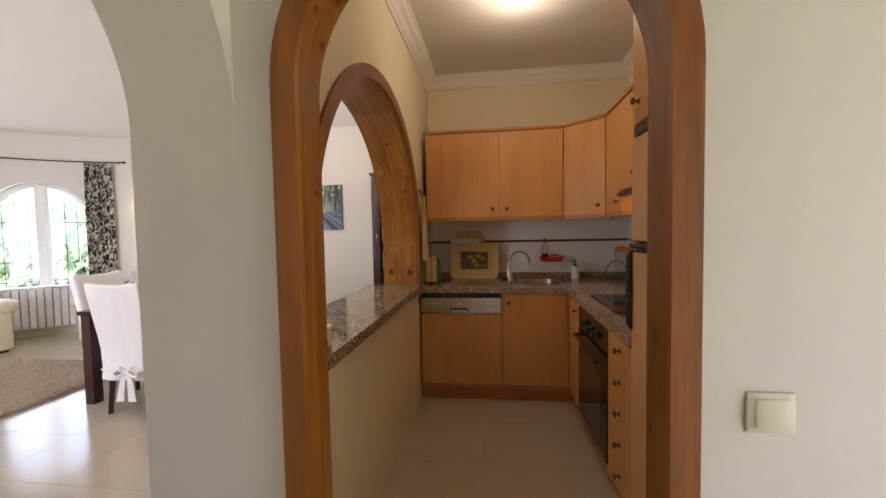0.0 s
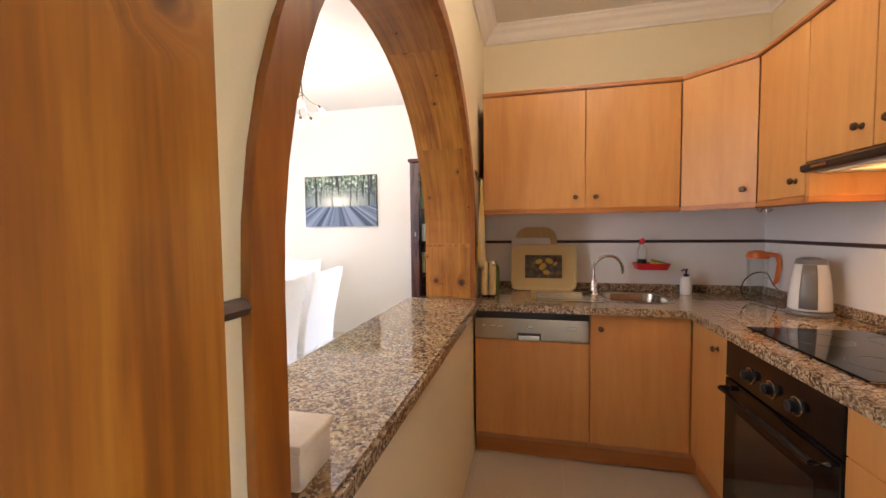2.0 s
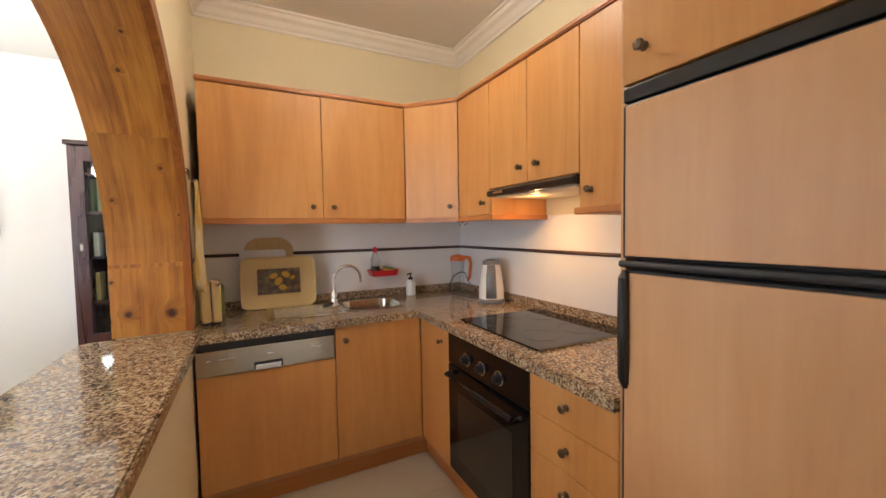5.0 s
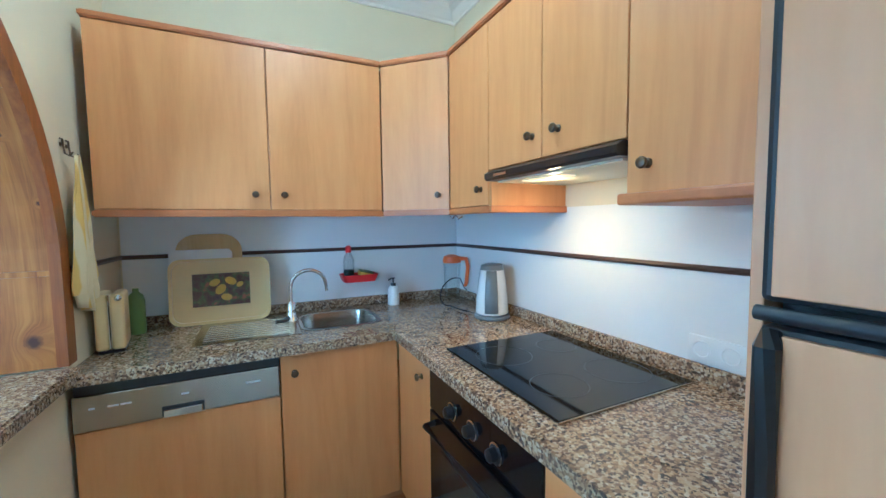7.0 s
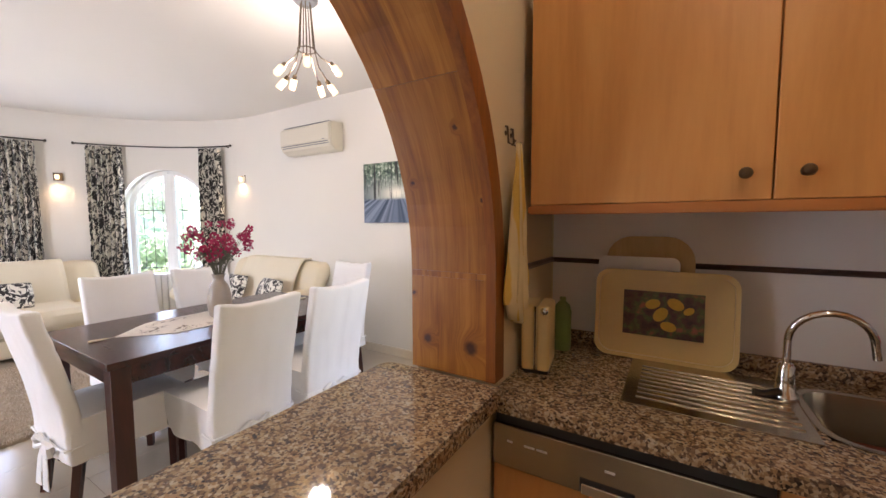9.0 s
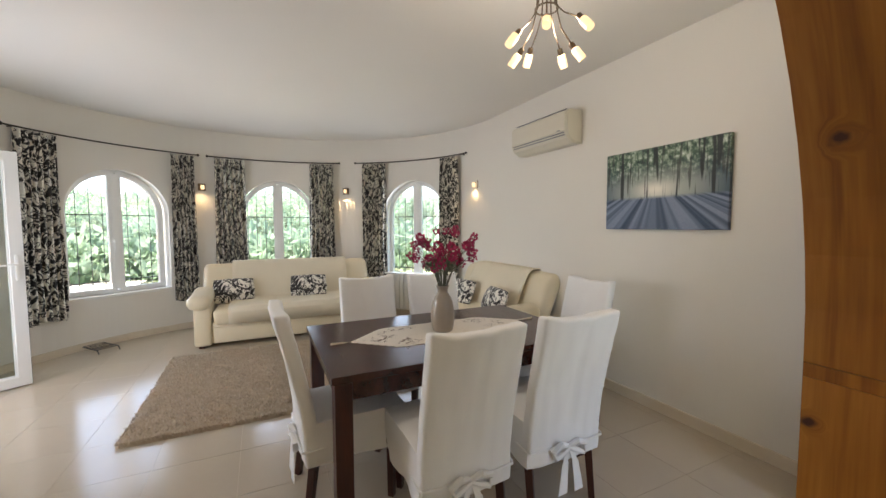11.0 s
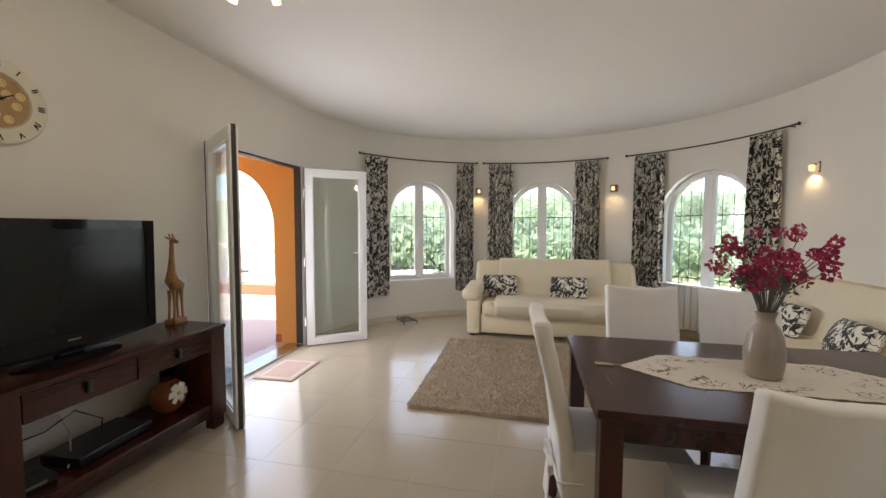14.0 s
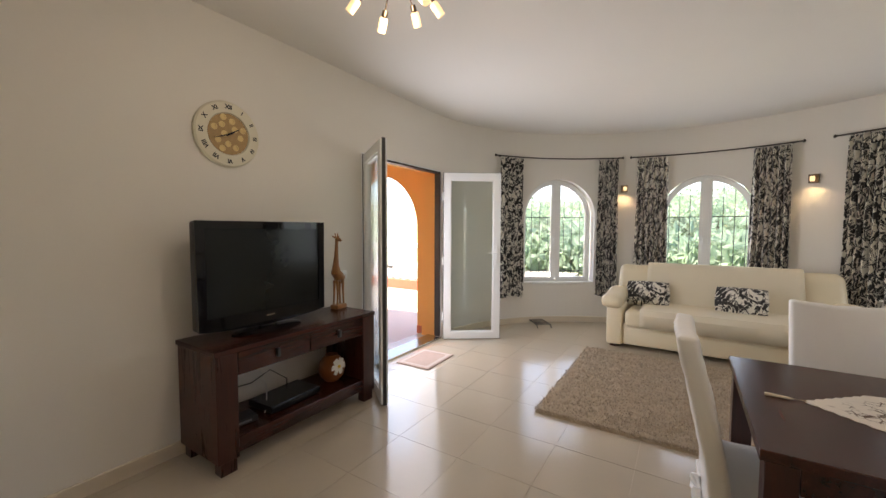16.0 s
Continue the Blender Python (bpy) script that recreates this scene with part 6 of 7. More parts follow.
haze = ramp(n_, l_, glowc.outputs["Value"], [(0.03, (0.9, 0.86, 0.74)), (0.2, (0.42, 0.45, 0.4)), (0.5, (0.06, 0.1, 0.12))])
up = ramp(n_, l_, Z, [(0.02, (0, 0, 0)), (0.22, (1, 1, 1))])
wood_ = mix(n_, l_, up, haze, canopy)
wood_ = mix(n_, l_, mathn(n_, l_, "MULTIPLY", thin, 0.75), wood_, (0.03, 0.035, 0.03))
wood_ = mix(n_, l_, mathn(n_, l_, "MULTIPLY", trunks, 0.95), wood_, (0.012, 0.016, 0.016))
den = mathn(n_, l_, "SUBTRACT", 0.03, Z)
rat = mathn(n_, l_, "DIVIDE", mathn(n_, l_, "ADD", X, 0.03), mathn(n_, l_, "MAXIMUM", mathn(n_, l_, "ADD", den, 0.06), 0.02))
c2 = n_.new("ShaderNodeCombineXYZ"); l_.new(rat, c2.inputs[0])
sh = ramp(n_, l_, noise_tex(n_, l_, c2.outputs[0], 2.3, 2), [(0.42, (0, 0, 0)), (0.56, (1, 1, 1))])
grd = mix(n_, l_, sh, (0.004, 0.012, 0.03), (0.3, 0.34, 0.46))
grd = mix(n_, l_, mathn(n_, l_, "MULTIPLY", noise_tex(n_, l_, oc, 70, 5, 0.8), 0.75), grd, (0.05, 0.11, 0.2))
isg = ramp(n_, l_, mathn(n_, l_, "MULTIPLY_ADD", Z, -8.0, 0.0), [(0.42, (0, 0, 0)), (0.62, (1, 1, 1))])
l_.new(mix(n_, l_, isg, wood_, grd), b_.inputs["Base Color"]); b_.inputs["Roughness"].default_value = 0.5
pc = thing("picture", "canvas print of a misty forest with long blue shadows", "picture", pose(-1.94, PIC_Y - 0.002, 1.702))
part("canvas", boxm(-0.475, 0.475, -0.032, 0, -0.308, 0.308, 0.003), m_, pc)
# air conditioner
ac = thing("air_conditioner", "cream split air conditioner mounted high on the wall", "air conditioner", pose(-3.15, PIC_Y - 0.001, 2.185))
bm = bmesh.new(); prism(bm, [(0, 0), (-0.1, 0.0), (-0.17, 0.04), (-0.195, 0.1), (-0.195, 0.24), (-0.175, 0.29), (-0.12, 0.305), (0, 0.305)], lambda u, v, d: (d, u, v), -0.42, 0.42)
bmesh.ops.bevel(bm, geom=[e for e in bm.edges if abs(abs(e.verts[0].co.x) - 0.42) < 1e-4 and abs(e.verts[0].co.x - e.verts[1].co.x) < 1e-4], offset=0.012, segments=2, affect="EDGES"); part("housing", bm, M["ac"], ac)
part("front_panel", boxm(-0.4, 0.4, -0.203, -0.19, 0.1, 0.27, 0.006), M["ac"], ac)
bm = bmesh.new(); prism(bm, [(-0.18, 0.085), (-0.105, 0.012), (-0.1, 0.016), (-0.176, 0.092)], lambda u, v, d: (d, u - 0.006, v - 0.004), -0.38, 0.38); part("louvre", bm, M["ac"], ac)
for k in range(3):
    part("slot", boxm(-0.38, 0.38, -0.165 + 0.03 * k, -0.15 + 0.03 * k, 0.3042, 0.3075), M["grey_p"], ac)
for y_, z_ in ((-0.1975, 0.086), (-0.188, 0.066)):
    part("slot", boxm(-0.385, 0.385, y_, y_ + 0.03, z_, z_ + 0.007), M["grey_p"], ac, "dark air slot")
part("marking", boxm(0.3, 0.34, -0.2042, -0.2028, 0.11, 0.118), M["grey_p"], ac)


M["lampglass"] = glow("lamp_glass", (1.0, 0.72, 0.36), 0.23)


def chandelier(m, turn, lift):
    c = thing("chandelier", "metal ceiling lamp with lit glass tube shades on splayed arms", "chandelier", m @ pose(0, 0, 0, 0, 0, turn), "ceiling lamps")
    bm = bmesh.new(); lathe(bm, [(0.075, 0), (0.075, -0.025), (0.06, -0.04), (0, -0.04)], 24); part("canopy", bm, M["grey_p"], c, "dark metal canopy", True)
    bm = bmesh.new(); tube(bm, [(0.055 * math.cos(a), 0.055 * math.sin(a), -0.31 + lift) for a in [2 * math.pi * k / 16 for k in range(17)]], 0.004, 6); part("ring", bm, M["bronze"], c, smooth=True)
    for k in range(7):
        a = 2 * math.pi * k / 7 + 0.2
        d = Vector((math.cos(a), math.sin(a), 0))
        far, z = ((0.19, -0.43), (0.13, -0.49), (0.17, -0.46))[k % 3]
        if k == 6: far, z = 0.04, -0.37
        z += lift
        e = d * far + Vector((0, 0, z))
        bm = bmesh.new(); tube(bm, [d * 0.03 + Vector((0, 0, -0.04)), d * 0.05 + Vector((0, 0, -0.31 + lift)), d * (far * 0.55) + Vector((0, 0, -0.31 + lift + (z - lift + 0.31) * 0.5)), e], 0.004, 6); arm = part("arm", bm, M["bronze"], c, smooth=True)
        w = (d * 0.8 + Vector((0, 0, -1))).normalized()
        q = w.to_track_quat("Z", "Y")
        bm = bmesh.new(); lathe(bm, [(0.013, -0.02), (0.015, 0.0), (0.012, 0.012)], 12, e, q); part("socket", bm, M["bronze"], c, smooth=True)
        bm = bmesh.new(); lathe(bm, [(0.012, 0.01), (0.02, 0.016), (0.021, 0.045), (0.02, 0.078), (0.0, 0.08)], 14, e, q); part("shade", bm, M["lampglass"], c, "lit amber glass tube", True)


chandelier(pose(-1.575, 3.675, 2.8), 0, -0.01)
chandelier(pose(-1.7, 1.3, 2.8), 25, 0.12)


def sconce(m):
    s = thing("wall_lamp", "small square bronze wall lamp with a lit glass", "wall lamp", m, "bay wall lamps")
    part("back_plate", boxm(-0.03, 0.03, 0.0, 0.012, -0.04, 0.04, 0.003), M["bronze"], s)
    bm = bmesh.new(); tube(bm, [(0, 0.01, 0.026), (0, 0.05, 0.03), (0, 0.075, 0.026)], 0.006, 8); part("arm", bm, M["bronze"], s, smooth=True)
    bm = bmesh.new()
    o, i2 = [(-0.045, -0.05), (0.045, -0.05), (0.045, 0.05), (-0.045, 0.05)], [(-0.032, -0.037), (0.032, -0.037), (0.032, 0.037), (-0.032, 0.037)]
    ring(bm, o, i2, flat, 0.003, 0.034); part("frame", bm, M["bronze"], s, "square bronze frame")
    bm = bmesh.new(); lathe(bm, [(0.0, -0.03), (0.02, -0.028), (0.024, -0.01), (0.024, 0.024), (0.019, 0.03), (0, 0.03)], 16, (0, 0.075, -0.006)); part("bulb", bm, glow("sconce_glass", (1, 0.74, 0.38), 0.27), s, "glowing glass", True)


for th in (198.0, 153.0): sconce(bay_pose(th, 0.0, 1.99))
sconce(pose(-4.6, PIC_Y, 1.99, 0, 0, 180))

# table runner, vase, flowers
m_, n_, l_, b_ = mat("lace_runner")
v_ = coords(n_, l_)
vo_ = n_.new("ShaderNodeTexVoronoi"); vo_.feature = "DISTANCE_TO_EDGE"; vo_.inputs["Scale"].default_value = 30; l_.new(v_, vo_.inputs["Vector"])
f_ = mathn(n_, l_, "MULTIPLY", ramp(n_, l_, vo_.outputs["Distance"], [(0.03, (1, 1, 1)), (0.07, (0, 0, 0))]), ramp(n_, l_, noise_tex(n_, l_, v_, 9, 2), [(0.48, (0, 0, 0)), (0.56, (1, 1, 1))]))
sx_ = n_.new("ShaderNodeSeparateXYZ"); l_.new(v_, sx_.inputs[0])
ux_, uy_ = mathn(n_, l_, "DIVIDE", mathn(n_, l_, "ABSOLUTE", sx_.outputs[0]), 0.2), mathn(n_, l_, "DIVIDE", mathn(n_, l_, "ABSOLUTE", sx_.outputs[1]), 0.585)
band_ = ramp(n_, l_, mathn(n_, l_, "MAXIMUM", ux_, mathn(n_, l_, "MULTIPLY_ADD", ux_, 0.38, uy_)), [(0.5, (0.12, 0.12, 0.12)), (0.6, (1, 1, 1)), (0.86, (1, 1, 1)), (0.93, (0, 0, 0))])
f_ = mathn(n_, l_, "MULTIPLY", f_, band_)
l_.new(mix(n_, l_, f_, (0.76, 0.71, 0.63), (0.13, 0.085, 0.06)), b_.inputs["Base Color"]); b_.inputs["Roughness"].default_value = 0.95
rn = thing("table_runner", "cream embroidered table runner with pointed ends and tassels", "table runner", pose(-2.22, 3.42, TZ))
poly = []
half, wd, k0 = 0.585, 0.2, 0.36
base = [(-wd, -k0), (0, -half), (wd, -k0), (wd, k0), (0, half), (-wd, k0)]
for (ax_, ay_), (bx_, by_) in zip(base, base[1:] + base[:1]):
    n = 14
    L = Vector((bx_ - ax_, by_ - ay_)); nn = Vector((L.y, -L.x)).normalized()
    for i in range(n):
        p = Vector((ax_, ay_)) + L * i / n + nn * (0.008 * abs(math.sin(math.pi * i / 2)))
        poly.append((p.x, p.y))
bm = bmesh.new(); prism(bm, poly, lambda u, v, d: (u, v, d), 0.0008, 0.0035); part("cloth", bm, m_, rn)
for s in (-1, 1):
    bm = bmesh.new(); tube(bm, [(0, s * (half - 0.005), 0.005), (0.004, s * (half + 0.05), 0.006), (0.0, s * (half + 0.115), 0.006)], [0.003, 0.005, 0.007], 7); part("tassel", bm, M["throw"], rn, "cream tassel", True)
vs_ = thing("vase", "pale stoneware vase on the table runner", "vase", pose(-2.21, 3.41, TZ + 0.004))
bm = bmesh.new(); lathe(bm, [(0.056, 0), (0.06, 0.006)] + [(0.064 + 0.011 * math.sin(math.pi * k / 20) + 0.0012 * (-1) ** k, 0.01 + 0.0085 * k) for k in range(21)] + [(0.052, 0.215), (0.035, 0.24), (0.032, 0.258), (0.04, 0.282), (0.044, 0.287), (0.038, 0.288), (0.028, 0.265), (0.03, 0.245)], 32); part("body", bm, surf("stoneware", (0.36, 0.3, 0.235), 0.3, 0.14, 14, 80, 0.1, coat=0.3), vs_, smooth=True)
fb = thing("flower_bunch", "bunch of crimson flowers on grey-green stems in the vase", "flowers", pose(-2.21, 3.41, TZ + 0.29))
rng.seed(11)
M["petal"] = surf("crimson_petals", (0.4, 0.025, 0.095), 0.75, 0.45, 30, 120, 0.2)
M["stem"] = surf("grey_green_stem", (0.13, 0.13, 0.09), 0.8, 0.3, 20, 90, 0.1)
meshes = []
for k in range(5):
    bm = bmesh.new()
    for _ in range(46):
        v = Vector((rng.gauss(0, 1), rng.gauss(0, 1), rng.gauss(0, 1) + 0.3)).normalized()
        p, q = v * rng.uniform(0.008, 0.02), v.to_track_quat("Z", "Y")
        s = rng.uniform(0.009, 0.015)
        w = [bm.verts.new(p + q @ Vector(o)) for o in ((0, 0, 0), (-s * 0.6, -s * 0.2, s * 0.7), (0, 0.2 * s, s * 1.3), (s * 0.6, -s * 0.2, s * 0.7))]
        bm.faces.new(w)
    me = bpy.data.meshes.new("bloom"); bm.to_mesh(me); bm.free(); me.materials.append(M["petal"]); meshes.append(me)
for k in range(52):
    a, tilt = k * 2.399 + rng.uniform(-0.3, 0.3), 0.08 + 0.85 * math.sqrt((k + 0.5) / 52) * rng.uniform(0.75, 1.1)
    L = rng.uniform(0.17, 0.41) * (1.0 - 0.12 * tilt)
    d = Vector((math.sin(tilt) * math.cos(a), math.sin(tilt) * math.sin(a), math.cos(tilt)))
    e = d * L
    if k % 2 == 0:
        bm = bmesh.new(); tube(bm, [(0, 0, -0.08), d * L * 0.4 + Vector((0, 0, 0.03)), e], [0.0025, 0.002, 0.0016], 5); st = part("stem", bm, M["stem"], fb)
    o = new("bloom", meshes[k % 5]); o.parent = fb; o.location = e + Vector((rng.uniform(-1, 1), rng.uniform(-1, 1), rng.uniform(-1, 1))) * 0.015; o.rotation_euler = (rng.uniform(0, 6), rng.uniform(0, 6), rng.uniform(0, 6)); o.scale = [rng.uniform(0.7, 1.15)] * 3
for k in range(26):
    a, tilt = k * 2.1, rng.uniform(0.15, 0.75)
    d = Vector((math.sin(tilt) * math.cos(a), math.sin(tilt) * math.sin(a), math.cos(tilt)))
    bm = bmesh.new(); tube(bm, [(0, 0, -0.03), d * 0.1 + Vector((0, 0, 0.02)), d * rng.uniform(0.15, 0.25)], [0.002, 0.0018, 0.001], 4)
    leaf_mesh(bm, d * 0.15, 0.05, 14, 0.012); part("sprig", bm, M["stem"], fb)

# console, television and what stands there
CX0, CX1, CY0, CY1, CZ = -2.63, -1.365, -0.15, 0.31, 0.725
cn = thing("console_table", "dark stained wooden console with two drawers and an open shelf", "console", pose(0, 0, 0))
part("top", boxm(CX0, CX1, CY0, CY1, CZ - 0.03, CZ, 0.005), M["dark_wood"], cn)
for x0, x1 in ((CX0 + 0.008, CX0 + 0.13), (CX1 - 0.13, CX1 - 0.008)):
    part("leg_panel", boxm(x0, x1, CY0 + 0.01, CY1 - 0.008, 0.08, CZ - 0.03, 0.004), M["dark_wood_z"], cn)
    for y in (CY0 + 0.02, CY1 - 0.09): part("foot", boxm(x0 + 0.01, x1 - 0.02, y, y + 0.07, 0, 0.08, 0.003), M["dark_wood_z"], cn)
part("drawer_rail", boxm(CX0 + 0.13, CX1 - 0.13, CY0 + 0.02, CY1 - 0.03, CZ - 0.17, CZ - 0.031), M["dark_wood"], cn)
mid = (CX0 + CX1) / 2
for x0, x1 in ((CX0 + 0.135, mid - 0.004), (mid + 0.004, CX1 - 0.135)):
    dd = part("drawer", boxm(x0, x1, CY1 - 0.03, CY1 - 0.01, CZ - 0.166, CZ - 0.034, 0.003), M["dark_wood"], cn)
    xm = (x0 + x1) / 2
    bm = bmesh.new(); box(bm, xm - 0.012, xm + 0.012, CY1 - 0.011, CY1 + 0.012, CZ - 0.125, CZ - 0.07, 0.004); part("pull", bm, M["black"], dd, "black wooden pull", True)
part("shelf", boxm(CX0 + 0.131, CX1 - 0.131, CY0 + 0.02, CY1 - 0.02, 0.1, 0.19, 0.004), M["dark_wood"], cn)
tv = thing("television", "black flat-screen television on a gloss stand", "television", pose(-1.845, 0.06, CZ, 0, 0, 0))
bm = bmesh.new(); lathe(bm, [(0.24, 0), (0.245, 0.008), (0.22, 0.016), (0.05, 0.022), (0, 0.022)], 36)
for q in bm.verts: q.co.y *= 0.5
part("stand", bm, M["black_gloss"], tv, smooth=True)
part("neck", boxm(-0.06, 0.06, -0.03, 0.01, 0.018, 0.12, 0.006), M["black"], tv)
bm = boxm(-0.455, 0.455, -0.055, 0.02, 0.065, 0.72, 0.016, 3); part("casing", bm, M["black"], tv, smooth=True)
us = [-1 + k / 6 for k in range(13)]
o, i2 = [(0.452 * u, 0.066 - 0.03 * (1 - u * u)) for u in us] + [(0.46, 0.722), (-0.46, 0.722)], [(0.405 * u, 0.135) for u in us] + [(0.405, 0.672), (-0.405, 0.672)]
bm = bmesh.new(); ring(bm, o, i2, flat, 0.018, 0.028); part("bezel", bm, M["black_gloss"], tv, "piano-black bezel")
part("screen", boxm(-0.406, 0.406, 0.018, 0.022, 0.134, 0.673), surf("tv_screen", (0.008, 0.01, 0.009), 0.15, 0.1, 2, 20, 0, spec=0.3), tv, "dark glass screen")
part("badge", boxm(-0.03, 0.03, 0.0275, 0.0288, 0.092, 0.1), M["steel"], tv)
gf = thing("giraffe_figure", "carved wooden giraffe figure on a dark base", "figurine", pose(-2.55, -0.03, CZ, 0, 0, 8))
bm = bmesh.new()
for x in (-0.035, 0.035):
    for y in (-0.018, 0.02): tube(bm, [(x * 1.15, y, 0.035), (x, y, 0.13), (x * 0.95, y * 0.8, 0.24)], [0.008, 0.0075, 0.014], 7)
tube(bm, [(-0.055, 0, 0.23), (-0.045, 0, 0.255), (0.0, 0, 0.275), (0.03, 0, 0.31), (0.03, 0, 0.37), (0.022, 0, 0.46), (0.018, 0, 0.55), (0.016, 0.0, 0.58)], [0.012, 0.034, 0.046, 0.042, 0.026, 0.017, 0.013, 0.015], 12)
tube(bm, [(0.005, -0.012, 0.585), (0.018, 0.01, 0.592), (0.02, 0.05, 0.575)], [0.012, 0.02, 0.009], 9)
for x in (0.004, 0.028): tube(bm, [(x, 0, 0.6), (x * 1.3 - 0.004, -0.004, 0.635)], [0.004, 0.006], 6)
for s in (-1, 1): tube(bm, [(0.016 + s * 0.015, -0.004, 0.6), (0.016 + s * 0.045, -0.01, 0.615)], [0.008, 0.003], 6)
box(bm, -0.06, 0.06, -0.04, 0.04, 0.0, 0.036, 0.006)
part("figure", bm, wood("carved_wood", (0.14, 0.045, 0.012), (0.36, 0.16, 0.045), (0.5, 0.26, 0.09), "z", 0.35, 5, 10, coat=0.4), gf, smooth=True)
ck = thing("wall_clock", "round cream wall clock with black Roman numerals and a gilt centre", "clock", pose(-1.72, TV_Y, 2.025, 0, 0, 0))
back = Matrix.Rotation(radians(-90), 3, "X")
bm = bmesh.new(); lathe(bm, [(0.215, 0), (0.215, 0.02), (0.205, 0.03), (0.14, 0.033), (0.135, 0.022), (0, 0.022)], 48, (0, 0, 0), back); part("face", bm, M["plastic_w"], ck, smooth=True)
bm = bmesh.new(); lathe(bm, [(0.133, 0.0225), (0.133, 0.026), (0, 0.026)], 40, (0, 0, 0), back); part("centre", bm, surf("gilt_centre", (0.4, 0.25, 0.1), 0.4, 0.4, 45, 160, 0.5), ck, "mottled gilt centre", True)
for k in range(12):
    a, rad = k * 2.399, 0.03 + 0.085 * math.sqrt(k / 12)
    bm = bmesh.new(); lathe(bm, [(0.02, 0.026), (0.021, 0.029), (0.014, 0.03), (0.013, 0.027)], 14, (rad * math.cos(a), 0, rad * math.sin(a)), back); part("gear", bm, M["tray"], ck, smooth=True)
for k, s in enumerate(("XII", "I", "II", "III", "IV", "V", "VI", "VII", "VIII", "IX", "X", "XI")):
    cu_ = bpy.data.curves.new("numeral", "FONT"); cu_.body, cu_.size, cu_.align_x, cu_.align_y, cu_.extrude = s, 0.038, "CENTER", "CENTER", 0.0008; cu_.offset = 0.0012
    tmp = bpy.data.objects.new("numeral", cu_); scene.collection.objects.link(tmp)
    bpy.context.view_layer.update()
    me = bpy.data.meshes.new_from_object(tmp.evaluated_get(bpy.context.evaluated_depsgraph_get()))
    bpy.data.objects.remove(tmp)
    me.materials.clear(); me.materials.append(M["black"])
    o = new("numeral", me); o.parent = ck
    a = radians(30 * k)
    o.matrix_basis = Matrix.Translation((-0.176 * math.sin(a), 0.0335, 0.176 * math.cos(a))) @ Matrix.Rotation(radians(180), 4, "Z") @ Matrix.Rotation(radians(90), 4, "X") @ Matrix.Rotation(-a, 4, "Z")
for ang, L, w in ((58, 0.075, 0.006), (248, 0.11, 0.004)):
    a = radians(ang)
    bm = bmesh.new(); prism(bm, [(-w, -0.025), (w, -0.025), (w * 0.4, L), (-w * 0.4, L)], lambda u, v, d: (-(u * math.cos(a) + v * math.sin(a)), d, -u * math.sin(a) + v * math.cos(a)), 0.036, 0.039); part("hand", bm, M["black"], ck)
dv = thing("disc_player", "slim black disc player on the console shelf", "disc player", pose(-1.95, 0.08, 0.19, 0, 0, 3))
part("casing", boxm(-0.2, 0.2, -0.12, 0.12, 0.006, 0.052, 0.003), M["black"], dv); part("fascia", boxm(-0.2, 0.2, 0.12, 0.126, 0.008, 0.05, 0.002), M["black_gloss"], dv)
for x in (-0.17, 0.17): part("foot", boxm(x - 0.015, x + 0.015, -0.1, 0.1, 0, 0.006), M["rubber"], dv)
part("tray_slot", boxm(-0.14, 0.06, 0.1255, 0.1268, 0.03, 0.034), M["steel"], dv)
rb = thing("receiver_box", "small black receiver box on the console shelf", "receiver", pose(-1.59, 0.13, 0.19, 0, 0, -6))
part("casing", boxm(-0.09, 0.09, -0.06, 0.06, 0.003, 0.04, 0.004), M["black"], rb); part("display", boxm(-0.05, 0.03, 0.06, 0.0612, 0.015, 0.028), M["grey_p"], rb)
cbl = thing("cable", "tangle of black and white leads behind the console", "cable", pose(0, 0, 0))
for pts, mt in (([(-1.55, -0.14, 0.42), (-1.58, -0.05, 0.35), (-1.75, 0.0, 0.36), (-1.9, -0.02, 0.4), (-2.02, 0.0, 0.3), (-2.0, 0.02, 0.24)], "black"), ([(-1.53, -0.14, 0.3), (-1.56, 0.03, 0.27), (-1.7, 0.06, 0.28), (-1.8, 0.05, 0.22), (-1.85, 0.0, 0.2)], "black"), ([(-1.5, -0.1, 0.44), (-1.52, 0.05, 0.32), (-1.56, 0.1, 0.24)], "black"), ([(-1.9, -0.14, 0.36), (-1.86, 0.0, 0.3), (-1.78, 0.12, 0.22), (-1.74, 0.16, 0.2)], "white")):
    sm = []
    for a, c in zip(pts, pts[1:]): sm += [Vector(a).lerp(Vector(c), t) for t in (0, 0.5)]
    bm = bmesh.new(); tube(bm, sm + [Vector(pts[-1])], 0.004, 6); part("lead", bm, M[mt], cbl, smooth=True)
socket(pose(-1.72, TV_Y, 0.4), 2)
socket(pose(-2.73, TV_Y, 0.98), 1)
vb = thing("round_vase", "rust-brown round vase with a painted white flower", "vase", pose(-2.37, 0.08, 0.19))
bm = bmesh.new(); lathe(bm, [(0.05, 0), (0.09, 0.04), (0.105, 0.1), (0.095, 0.155), (0.06, 0.19), (0.045, 0.2), (0.05, 0.21)], 28); part("body", bm, surf("rust_glaze", (0.3, 0.1, 0.03), 0.35, 0.5, 18, 60, 0.1, coat=0.3), vb, smooth=True)
part("flower", (lambda b: (lathe(b, [(0.0, 0.008), (0.012, 0.006), (0.014, 0.0)], 10, (0.03, 0.118, 0.14), Matrix.Rotation(radians(-90), 3, "X")), b)[1])(bmesh.new()), M["yellow"], vb, "white flower with a yellow centre")
